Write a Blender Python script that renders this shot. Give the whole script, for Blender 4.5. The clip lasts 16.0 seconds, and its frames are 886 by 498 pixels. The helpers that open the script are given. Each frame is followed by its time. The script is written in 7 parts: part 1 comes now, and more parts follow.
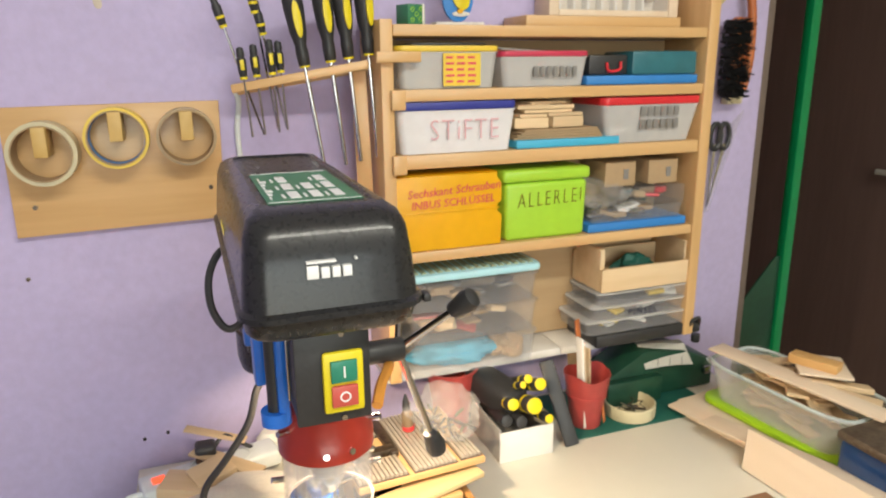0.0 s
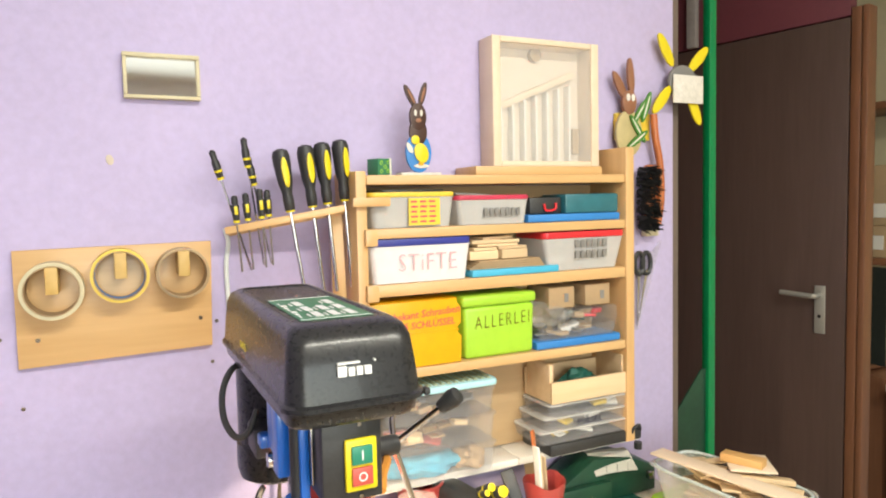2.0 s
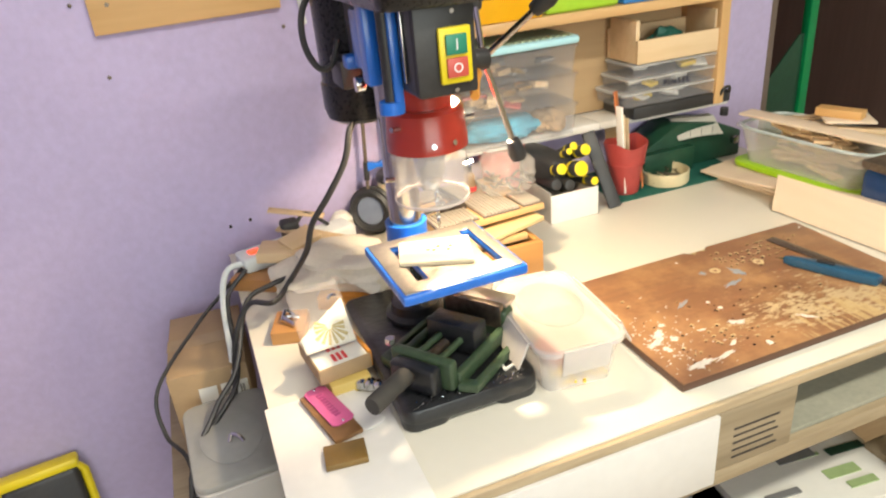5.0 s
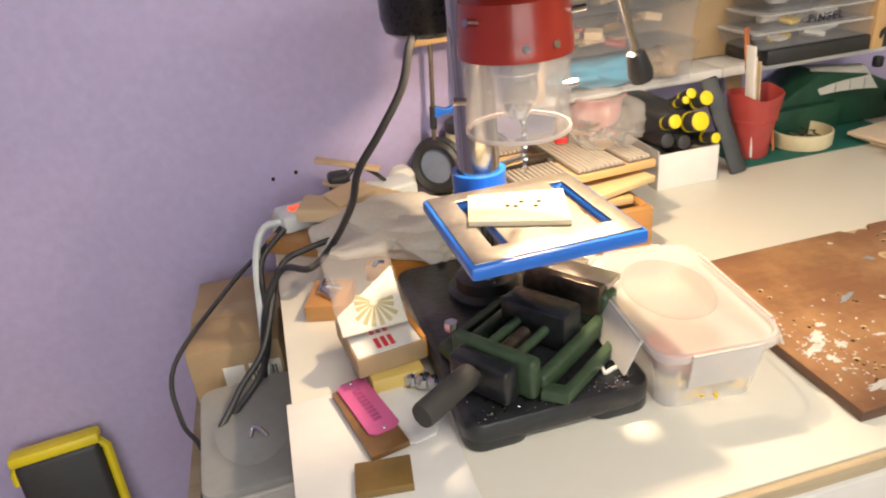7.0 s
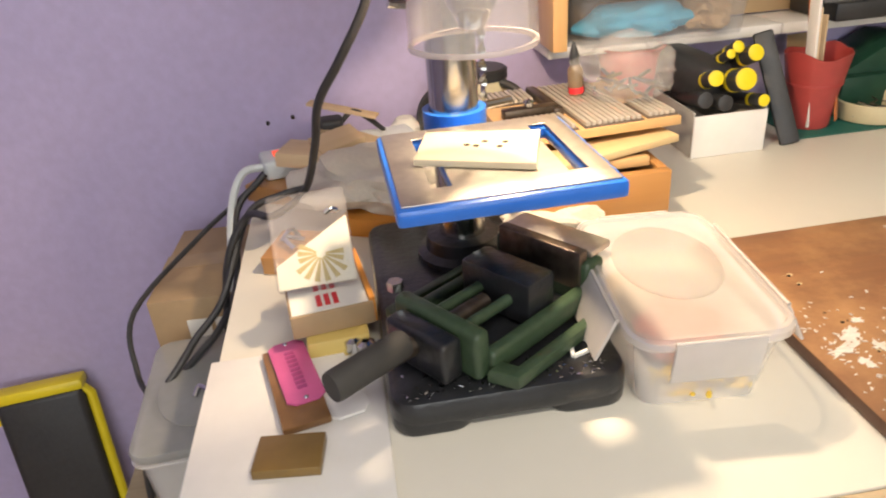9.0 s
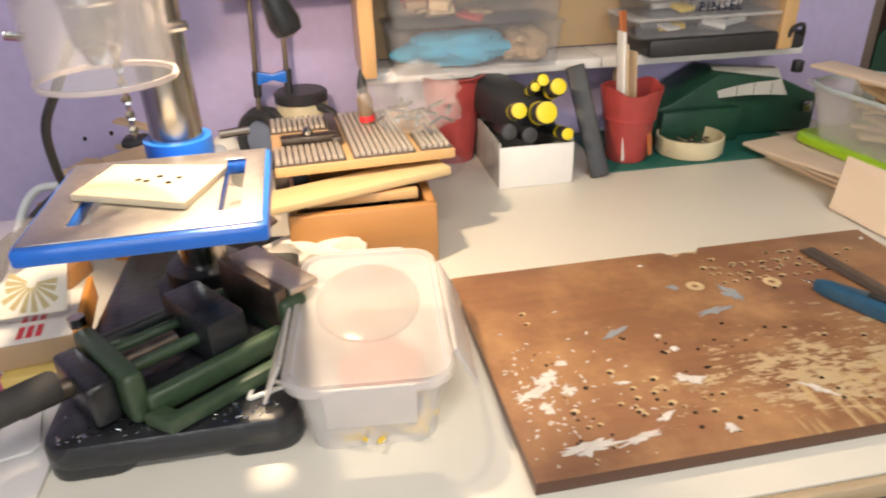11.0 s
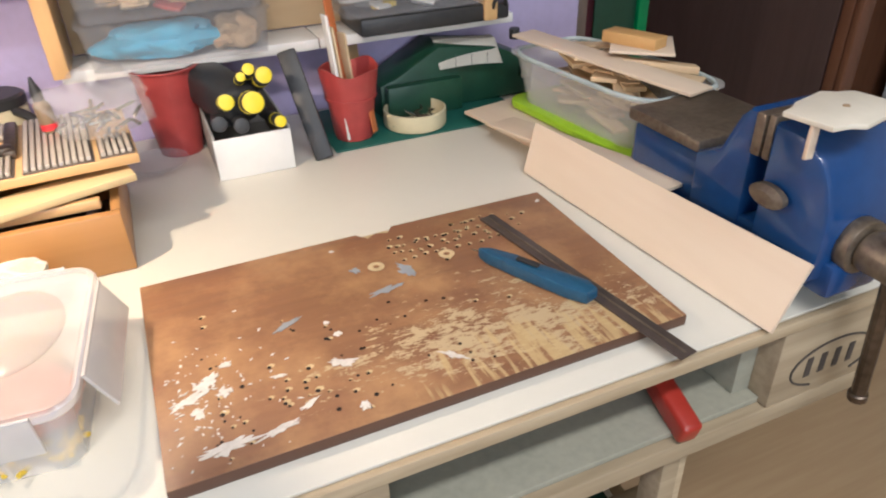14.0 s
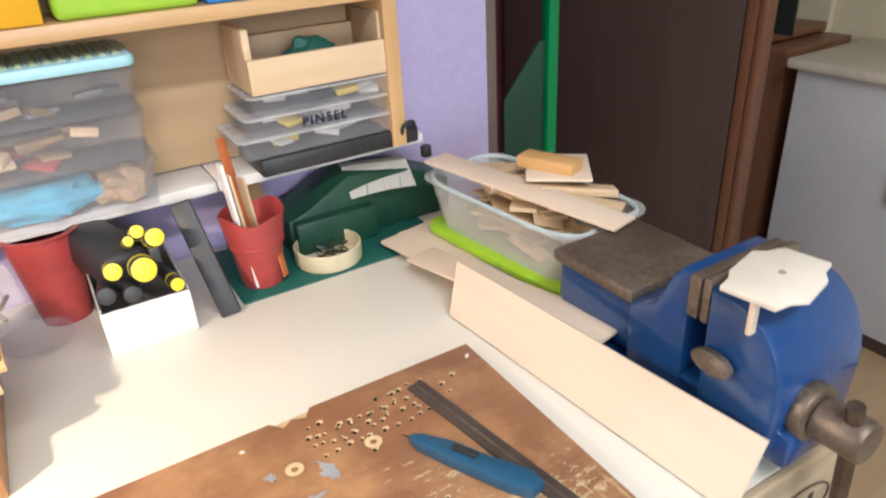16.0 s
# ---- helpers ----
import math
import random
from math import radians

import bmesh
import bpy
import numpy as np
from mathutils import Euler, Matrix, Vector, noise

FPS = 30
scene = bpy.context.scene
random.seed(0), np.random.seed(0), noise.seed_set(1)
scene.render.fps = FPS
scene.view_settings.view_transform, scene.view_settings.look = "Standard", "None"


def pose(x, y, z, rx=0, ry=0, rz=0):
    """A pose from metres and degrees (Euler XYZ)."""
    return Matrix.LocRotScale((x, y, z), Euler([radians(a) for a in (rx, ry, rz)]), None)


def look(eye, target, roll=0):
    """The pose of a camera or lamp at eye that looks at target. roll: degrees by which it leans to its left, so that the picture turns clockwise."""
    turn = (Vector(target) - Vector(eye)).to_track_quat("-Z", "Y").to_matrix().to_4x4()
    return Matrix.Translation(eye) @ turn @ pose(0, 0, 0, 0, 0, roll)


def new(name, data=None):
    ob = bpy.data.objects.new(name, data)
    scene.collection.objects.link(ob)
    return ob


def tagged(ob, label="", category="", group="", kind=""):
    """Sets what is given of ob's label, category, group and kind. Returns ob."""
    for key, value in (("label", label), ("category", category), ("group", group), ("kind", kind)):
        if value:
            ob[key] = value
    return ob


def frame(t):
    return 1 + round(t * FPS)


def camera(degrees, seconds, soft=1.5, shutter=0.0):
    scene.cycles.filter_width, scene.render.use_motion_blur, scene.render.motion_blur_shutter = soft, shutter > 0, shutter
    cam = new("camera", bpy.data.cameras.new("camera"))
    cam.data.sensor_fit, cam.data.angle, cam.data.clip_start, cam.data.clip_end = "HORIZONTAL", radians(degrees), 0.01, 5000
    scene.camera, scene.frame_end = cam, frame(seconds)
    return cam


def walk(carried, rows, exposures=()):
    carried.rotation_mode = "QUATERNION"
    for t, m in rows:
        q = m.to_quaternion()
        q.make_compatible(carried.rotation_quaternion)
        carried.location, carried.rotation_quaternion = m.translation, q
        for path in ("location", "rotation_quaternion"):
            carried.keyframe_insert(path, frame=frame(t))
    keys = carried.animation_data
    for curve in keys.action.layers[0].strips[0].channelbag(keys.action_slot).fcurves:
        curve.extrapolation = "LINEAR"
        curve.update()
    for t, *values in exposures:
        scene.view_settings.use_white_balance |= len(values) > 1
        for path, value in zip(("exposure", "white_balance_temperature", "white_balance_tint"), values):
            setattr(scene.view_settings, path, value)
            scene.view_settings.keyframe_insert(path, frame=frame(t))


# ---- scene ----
cam = camera(65.6, 16.0, soft=2.0, shutter=0.4)
PATH = [
    (0, (0.066, 0.244, 1.452), (0.733, 2.059, 0.938), -0.6),
    (0.5, (0.022, 0.211, 1.464), (0.831, 1.988, 1.032), 1.4),
    (1, (-0.011, 0.171, 1.462), (0.902, 1.918, 1.121), 1.0),
    (1.5, (-0.03, 0.135, 1.469), (0.833, 1.924, 1.237), -0.2),
    (2, (-0.037, 0.123, 1.463), (0.827, 1.922, 1.327), -1.3),
    (2.5, (-0.032, 0.104, 1.457), (0.838, 1.897, 1.292), -2.8),
    (3, (-0.034, 0.086, 1.449), (0.853, 1.871, 1.282), -3.7),
    (3.5, (-0.044, 0.072, 1.432), (0.786, 1.871, 1.154), -4.1),
    (4, (-0.052, 0.08, 1.399), (0.713, 1.857, 0.893), -4.9),
    (4.5, (-0.059, 0.108, 1.365), (0.588, 1.863, 0.658), -5.7),
    (5, (-0.068, 0.139, 1.334), (0.518, 1.844, 0.469), -5.5),
    (5.2, (-0.069, 0.155, 1.325), (0.497, 1.856, 0.439), -5.9),
    (7.3, (-0.013, 0.338, 1.206), (0.322, 2.088, 0.296), -5.9),
    (7.5, (-0.008, 0.348, 1.195), (0.292, 2.099, 0.275), -6.0),
    (8, (0.009, 0.369, 1.171), (0.255, 2.113, 0.225), -5.6),
    (8.2, (0.019, 0.377, 1.164), (0.246, 2.123, 0.216), -5.2),
    (10.3, (0.21, 0.378, 1.141), (0.396, 2.138, 0.209), -4.7),
    (10.5, (0.23, 0.379, 1.139), (0.442, 2.143, 0.222), -3.9),
    (11, (0.288, 0.361, 1.154), (0.591, 2.108, 0.229), -1.8),
    (11.5, (0.32, 0.337, 1.176), (0.75, 2.046, 0.231), 0.8),
    (12, (0.343, 0.312, 1.203), (0.906, 1.982, 0.258), 2.4),
    (12.5, (0.355, 0.3, 1.212), (0.974, 1.957, 0.279), 2.0),
    (13, (0.368, 0.293, 1.208), (0.998, 1.925, 0.239), 1.1),
    (13.5, (0.402, 0.295, 1.197), (1.048, 1.888, 0.176), 0.4),
    (14, (0.454, 0.305, 1.193), (1.117, 1.874, 0.145), -1.9),
    (14.5, (0.479, 0.322, 1.192), (1.175, 1.851, 0.108), -5.1),
    (15, (0.492, 0.362, 1.206), (1.324, 1.841, 0.148), -5.5),
    (15.5, (0.499, 0.393, 1.236), (1.417, 1.876, 0.256), -4.3),
    (16, (0.514, 0.404, 1.266), (1.404, 1.938, 0.341), -3.3),
]
walk(cam, [(t, look(eye, target, roll)) for t, eye, target, roll in PATH],
     exposures=[(0, 0.5, 6900, 6), (1, 0.94, 7000, 5), (2, 1.04, 7000, 5), (3.5, 1.1, 7000, 6), (5, 0.64, 7000, 6), (7.5, 0.24, 7000, 12), (10.3, 0.15, 6800, 13), (12.5, 0.17, 6250, 13), (14.5, 0.32, 5950, 13), (16, 0.7, 5950, 13)])

# ---- light ----
world = bpy.data.worlds.new("world")
scene.world = world
world.use_nodes = True
wn = world.node_tree
sky = wn.nodes.new("ShaderNodeTexSky")
sky.sky_type, sky.sun_disc, sky.sun_elevation, sky.sun_rotation = "NISHITA", False, radians(35), radians(200)
wn.nodes["Background"].inputs[1].default_value = 0.12
wn.links.new(sky.outputs[0], wn.nodes["Background"].inputs[0])


def lamp(name, kind, m, energy, color, **more):
    data = bpy.data.lights.new(name, kind)
    data.energy, data.color = energy, color
    for key, value in more.items():
        if key == "size":
            data.shape, data.size, data.size_y = "RECTANGLE", value[0], value[1]
        elif key == "radius":
            data.shadow_soft_size = value
        elif key == "cone":
            data.spot_size, data.spot_blend = radians(value), 0.35
    ob = new(name, data)
    ob.matrix_world = m
    return ob


# daylight through the window behind the camera, the tube lamp on the ceiling, and the press's own work lamp
lamp("window_light", "AREA", look((0.05, -2.12, 1.55), (0.45, 1.4, 1.2)), 28, (0.86, 0.95, 1.0), size=(2.2, 1.3))
lamp("tube_light", "AREA", look((0.6, -0.32, 2.44), (0.6, 0.23, 0)), 23, (1.0, 0.98, 0.92), size=(1.5, 0.12))
lamp("press_light", "SPOT", look((0.214, 0.885, 1.172), (0.245, 0.875, 0.8)), 8.1, (1.0, 0.79, 0.55), radius=0.012, cone=168)


# ---- materials ----
def mat(name, color, rough=0.5, metal=0.0, vary=0.12, scale=8.0, grain=60.0, bump=0.15, stretch=(1, 1, 1), second=None, spec=0.5, coat=0.0,
        each=0.0, clear=0.0, emit=0.0, rvary=0.15):
    """A surface with stains at one scale, grain at another, and fine relief; clear mixes in see-through plastic."""
    m = bpy.data.materials.new(name)
    m.use_nodes = True
    nt = m.node_tree
    n, l = nt.nodes, nt.links
    p = n["Principled BSDF"]
    tc, mp = n.new("ShaderNodeTexCoord"), n.new("ShaderNodeMapping")
    mp.inputs["Scale"].default_value = stretch
    l.new(tc.outputs["Object"], mp.inputs[0])
    big, fine = n.new("ShaderNodeTexNoise"), n.new("ShaderNodeTexNoise")
    for node, s, d in ((big, scale, 4), (fine, grain, 6)):
        node.inputs["Scale"].default_value, node.inputs["Detail"].default_value = s, d
        l.new(mp.outputs[0], node.inputs["Vector"])
    a = Vector(color)
    b = Vector(second) if second else a * (1 - 2.2 * vary)
    ramp = n.new("ShaderNodeValToRGB")
    ramp.color_ramp.elements[0].position, ramp.color_ramp.elements[1].position = 0.3, 0.7
    ramp.color_ramp.elements[0].color, ramp.color_ramp.elements[1].color = (*b, 1), (*a, 1)
    mixf = n.new("ShaderNodeMath")
    mixf.operation = "MULTIPLY_ADD"
    mixf.inputs[1].default_value, mixf.inputs[2].default_value = 0.45, 0.0
    add = n.new("ShaderNodeMath")
    add.operation = "MULTIPLY_ADD"
    add.inputs[1].default_value = 0.55
    l.new(fine.outputs["Fac"], mixf.inputs[0])
    l.new(big.outputs["Fac"], add.inputs[0])
    l.new(mixf.outputs[0], add.inputs[2])
    l.new(add.outputs[0], ramp.inputs[0])
    col = ramp.outputs[0]
    if each:
        info, hsv = n.new("ShaderNodeObjectInfo"), n.new("ShaderNodeHueSaturation")
        mr = n.new("ShaderNodeMapRange")
        mr.inputs["To Min"].default_value, mr.inputs["To Max"].default_value = 1 - each, 1 + each
        l.new(info.outputs["Random"], mr.inputs[0])
        l.new(mr.outputs[0], hsv.inputs["Value"])
        l.new(col, hsv.inputs["Color"])
        col = hsv.outputs[0]
    l.new(col, p.inputs["Base Color"])
    rr = n.new("ShaderNodeMapRange")
    rr.inputs["To Min"].default_value, rr.inputs["To Max"].default_value = max(0.02, rough - rvary * rough), min(1, rough + rvary * rough)
    l.new(fine.outputs["Fac"], rr.inputs[0])
    l.new(rr.outputs[0], p.inputs["Roughness"])
    p.inputs["Metallic"].default_value = metal
    p.inputs["Specular IOR Level"].default_value = spec
    p.inputs["Coat Weight"].default_value = coat
    if bump:
        bp = n.new("ShaderNodeBump")
        bp.inputs["Strength"].default_value, bp.inputs["Distance"].default_value = bump, 0.002
        l.new(fine.outputs["Fac"], bp.inputs["Height"])
        l.new(bp.outputs[0], p.inputs["Normal"])
    if emit:
        l.new(col, p.inputs["Emission Color"])
        p.inputs["Emission Strength"].default_value = emit
    if clear:
        tr, mx = n.new("ShaderNodeBsdfTransparent"), n.new("ShaderNodeMixShader")
        mx.inputs[0].default_value = clear
        l.new(p.outputs[0], mx.inputs[1])
        l.new(tr.outputs[0], mx.inputs[2])
        l.new(mx.outputs[0], n["Material Output"].inputs[0])
    return m


def wood(name, light, dark, axis=0, rough=0.5, fine=22.0, coat=0.0, each=0.0):
    s = [16.0, 16.0, 16.0]
    s[axis] = 1.2
    return mat(name, light, rough, second=dark, scale=1.6, grain=fine / 4, stretch=s, bump=0.12, coat=coat, each=each)


LILAC = mat("lilac_wall_paint", (0.52, 0.455, 0.70), 0.75, vary=0.085, scale=2.2, grain=70, bump=0.25, spec=0.3)
CEIL = mat("white_ceiling_paint", (0.8, 0.79, 0.76), 0.9, vary=0.03)
MAROON = mat("maroon_wall_paint", (0.16, 0.04, 0.055), 0.55, vary=0.1, scale=3)
BEIGE = mat("beige_wall_paint", (0.62, 0.55, 0.36), 0.8, vary=0.06, scale=3)
FLOORM = wood("pale_wood_floor", (0.52, 0.37, 0.21), (0.43, 0.29, 0.16), 0, 0.4)
DOORM = wood("dark_brown_door", (0.098, 0.060, 0.051), (0.072, 0.044, 0.037), 2, 0.42)
JAMB = wood("red_brown_frame", (0.21, 0.092, 0.048), (0.15, 0.064, 0.034), 2, 0.4)
TOPM = mat("cream_laminate", (0.70, 0.665, 0.575), 0.44, vary=0.02, scale=5, grain=40, bump=0.04)
WHITE = mat("white_board", (0.76, 0.74, 0.71), 0.4, vary=0.04, scale=5, bump=0.05)
PALLET = wood("raw_pallet_wood", (0.44, 0.35, 0.23), (0.25, 0.19, 0.115), 0, 0.78, 30, each=0.16)
EDGEW = wood("pale_edge_wood", (0.60, 0.49, 0.33), (0.34, 0.25, 0.15), 0, 0.65, 34)
PALLETD = mat("grey_green_chipboard", (0.38, 0.36, 0.28), 0.8, second=(0.27, 0.27, 0.21), scale=12, grain=120)
PINE = wood("varnished_pine", (0.66, 0.42, 0.20), (0.55, 0.33, 0.14), 0, 0.38, 24, coat=0.15)
PINEV = wood("varnished_pine_upright", (0.66, 0.42, 0.20), (0.55, 0.33, 0.14), 2, 0.38, 24, coat=0.15)
PLY = wood("birch_plywood", (0.74, 0.61, 0.47), (0.68, 0.54, 0.40), 1, 0.55, 14)
PLYX = wood("birch_ply_scrap", (0.70, 0.53, 0.34), (0.58, 0.41, 0.23), 0, 0.6, 16, each=0.2)
BACK = wood("chipboard_back", (0.45, 0.31, 0.17), (0.38, 0.25, 0.13), 0, 0.6)
OCHRE = wood("ochre_wood_box", (0.50, 0.25, 0.085), (0.40, 0.19, 0.06), 0, 0.4, 14, coat=0.2)
KRAFT = mat("brown_cardboard", (0.42, 0.29, 0.165), 0.8, vary=0.08, scale=6, grain=90)
BLACK = mat("black_painted_metal", (0.024, 0.024, 0.026), 0.28, vary=0.2, grain=220, bump=0.08, coat=0.12, spec=0.3)
BLACKP = mat("black_plastic", (0.034, 0.034, 0.036), 0.45, vary=0.2, grain=160)
CAST = mat("black_cast_iron", (0.02, 0.021, 0.024), 0.3, vary=0.25, grain=140, bump=0.35, coat=0.2)
RUBBER = mat("grey_rubber", (0.06, 0.055, 0.05), 0.75, vary=0.2)
CHROME = mat("chrome_steel", (0.62, 0.62, 0.63), 0.13, 1.0, vary=0.06, bump=0.02)
STEEL = mat("brushed_steel", (0.50, 0.49, 0.47), 0.2, 1.0, vary=0.03, bump=0.0)
SATIN = mat("satin_handle_steel", (0.42, 0.40, 0.36), 0.45, 0.35, vary=0.06, bump=0.02)
STEELT = mat("ground_steel_table", (0.70, 0.65, 0.58), 0.42, 1.0, vary=0.12, grain=140, bump=0.06)
DARKST = mat("dark_worn_steel", (0.21, 0.165, 0.13), 0.38, 0.9, vary=0.3, scale=14, grain=120)
BLUE = mat("bright_blue_paint", (0.016, 0.17, 0.70), 0.32, vary=0.1, bump=0.08, coat=0.25)
VISEB = mat("dark_blue_vise_paint", (0.012, 0.062, 0.205), 0.24, vary=0.1, scale=14, grain=90, bump=0.12, coat=0.5)
RUST = mat("worn_brown_iron", (0.27, 0.225, 0.17), 0.42, 0.6, second=(0.10, 0.07, 0.05), scale=16, grain=160, bump=0.3)
RED = mat("red_enamel", (0.42, 0.035, 0.022), 0.3, vary=0.12, bump=0.06, coat=0.2)
REDP = mat("red_plastic", (0.42, 0.06, 0.055), 0.4, vary=0.12)
GREENV = mat("dark_green_vise_paint", (0.05, 0.085, 0.045), 0.38, vary=0.2, grain=130, bump=0.25)
GREENM = mat("dark_green_cutting_mat", (0.008, 0.10, 0.075), 0.6, vary=0.12)
GREENX = mat("dark_green_metal_case", (0.012, 0.062, 0.035), 0.4, vary=0.2)
GREENP = mat("green_pole_paint", (0.0, 0.22, 0.07), 0.35, vary=0.1)
YELLOW = mat("yellow_plastic", (0.75, 0.60, 0.02), 0.4, vary=0.06)
YTAPE = mat("yellow_lid", (0.78, 0.55, 0.06), 0.4, vary=0.06)
ORANGE = mat("orange_yellow_plastic", (0.78, 0.40, 0.008), 0.38, vary=0.06, bump=0.06)
LIME = mat("lime_green_plastic", (0.38, 0.66, 0.05), 0.38, vary=0.06, bump=0.06)
LIME2 = mat("neon_green_lid", (0.36, 0.62, 0.02), 0.35, vary=0.06)
CYAN = mat("turquoise_card", (0.06, 0.44, 0.68), 0.5, vary=0.06)
CBLUE = mat("blue_card_box", (0.03, 0.22, 0.60), 0.5, vary=0.08)
NAVY = mat("navy_lid", (0.03, 0.04, 0.28), 0.4, vary=0.08)
PETROL = mat("petrol_tin", (0.03, 0.16, 0.20), 0.35, vary=0.12)
CRIMSON = mat("crimson_lid", (0.68, 0.03, 0.04), 0.35, vary=0.08)
MAGENTA = mat("berry_red_lid", (0.55, 0.04, 0.09), 0.4, vary=0.08)
AQUA = mat("pale_aqua_lid", (0.42, 0.72, 0.80), 0.35, vary=0.05)
SAGE = mat("sage_ribbed_plastic", (0.36, 0.42, 0.28), 0.5, vary=0.08)
PINK = mat("pink_plate", (0.68, 0.13, 0.32), 0.4, vary=0.08, clear=0.1)
BROWNP = mat("ochre_brown_plate", (0.22, 0.13, 0.035), 0.35, vary=0.15)
OCARD = mat("orange_card", (0.72, 0.30, 0.05), 0.6, vary=0.1)
PAPER = mat("white_paper", (0.76, 0.74, 0.68), 0.8, vary=0.04, bump=0.05)
CLOTH = mat("white_cloth", (0.74, 0.68, 0.58), 0.9, vary=0.08, grain=200, bump=0.4)
BLUECL = mat("light_blue_cloth", (0.06, 0.42, 0.66), 0.85, vary=0.15, scale=20, bump=0.4)
MILKY = mat("milky_clear_plastic", (0.90, 0.89, 0.88), 0.22, vary=0.04, bump=0.05, clear=0.66)
TUBM = mat("lunch_box_plastic", (0.88, 0.87, 0.85), 0.14, vary=0.04, bump=0.03, clear=0.66)
FROST = mat("frosted_white_plastic", (0.78, 0.77, 0.80), 0.35, vary=0.05, bump=0.05, clear=0.1)
CLEAR = mat("clear_plastic", (0.50, 0.50, 0.53), 0.12, vary=0.04, bump=0.03, clear=0.87)
GUARD = mat("clear_guard_plastic", (0.80, 0.76, 0.74), 0.08, vary=0.04, bump=0.02, clear=0.76)
BAGM = mat("clear_crinkled_bag", (0.86, 0.84, 0.82), 0.09, vary=0.05, scale=30, bump=0.2, clear=0.84)
LIDM = mat("lunch_box_lid_plastic", (0.76, 0.71, 0.67), 0.14, vary=0.04, bump=0.02, clear=0.58)
CLIPM = mat("milky_clip_plastic", (0.78, 0.74, 0.71), 0.2, vary=0.05, bump=0.03, clear=0.36)
DOMEM = mat("clear_lid_dome_plastic", (0.62, 0.54, 0.49), 0.22, vary=0.04, bump=0.02, clear=0.76, coat=1.0, spec=1.0)
SMOKE = mat("smoky_lid_plastic", (0.42, 0.43, 0.42), 0.3, vary=0.08, bump=0.05, clear=0.45)
GLASS = mat("picture_glass", (0.9, 0.9, 0.9), 0.03, vary=0.0, bump=0.0, clear=0.85, rvary=0)
MIRROR = mat("mirror_glass", (0.82, 0.82, 0.80), 0.04, 1.0, vary=0.0, bump=0.0, rvary=0)
CABGL = mat("dark_cabinet_glass", (0.03, 0.035, 0.03), 0.08, vary=0.1, bump=0.0)
PENCIL = mat("red_felt_pen", (0.70, 0.08, 0.12), 0.7, vary=0.1)
PENFADE = mat("faded_red_pen", (0.76, 0.42, 0.48), 0.7, vary=0.15)
PENBR = mat("dark_felt_pen", (0.16, 0.07, 0.01), 0.7, vary=0.1)
STAMP = mat("burnt_stamp", (0.075, 0.06, 0.05), 0.8, vary=0.2)
PENOL = mat("olive_brown_pen", (0.20, 0.15, 0.012), 0.7, vary=0.1)
INK = mat("grey_print", (0.22, 0.21, 0.20), 0.7, vary=0.1)
PRINTW = mat("white_print", (0.78, 0.78, 0.78), 0.5, vary=0.03)
STICKG = mat("green_sticker", (0.035, 0.20, 0.10), 0.4, vary=0.1)
BTNG = mat("green_button", (0.02, 0.22, 0.14), 0.4, vary=0.06)
BTNR = mat("red_button", (0.55, 0.09, 0.07), 0.4, vary=0.06)
CHOC = mat("chocolate_brown_paint", (0.055, 0.02, 0.012), 0.5, vary=0.1)
HARE = mat("light_brown_paint", (0.30, 0.13, 0.07), 0.5, vary=0.1)
GLUE = mat("cream_tape_roll", (0.62, 0.55, 0.36), 0.45, vary=0.1)
TAPEB = mat("brown_parcel_tape", (0.50, 0.36, 0.20), 0.35, vary=0.1, clear=0.15)
HOLE = mat("dark_hole", (0.02, 0.012, 0.008), 0.9, vary=0.1)
PAINTW = mat("dried_white_paint", (0.76, 0.72, 0.66), 0.6, vary=0.14, scale=60, grain=300, bump=0.4)
PAINTB = mat("grey_blue_paint_smear", (0.32, 0.34, 0.36), 0.6, vary=0.1)
DUST = mat("pale_sawdust", (0.66, 0.50, 0.28), 0.9, vary=0.15, bump=0.5)
ALU = mat("grooved_aluminium", (0.62, 0.56, 0.48), 0.4, 0.4, vary=0.1)
BULB = mat("lit_lamp_glass", (1.0, 0.72, 0.40), 0.3, vary=0.0, emit=14.0)
REDLIT = mat("lit_red_rocker", (0.9, 0.08, 0.03), 0.4, vary=0.0, emit=1.2)
CABLEW = mat("white_cable", (0.72, 0.76, 0.76), 0.45, vary=0.05)
BRISTLE = mat("black_bristle", (0.01, 0.01, 0.01), 0.8, vary=0.3, grain=400, bump=1.0)
ORWOOD = mat("orange_lacquer_wood", (0.55, 0.16, 0.05), 0.35, vary=0.15)
KNIFEB = mat("blue_grey_plastic", (0.020, 0.095, 0.18), 0.3, vary=0.15, grain=160, bump=0.2)


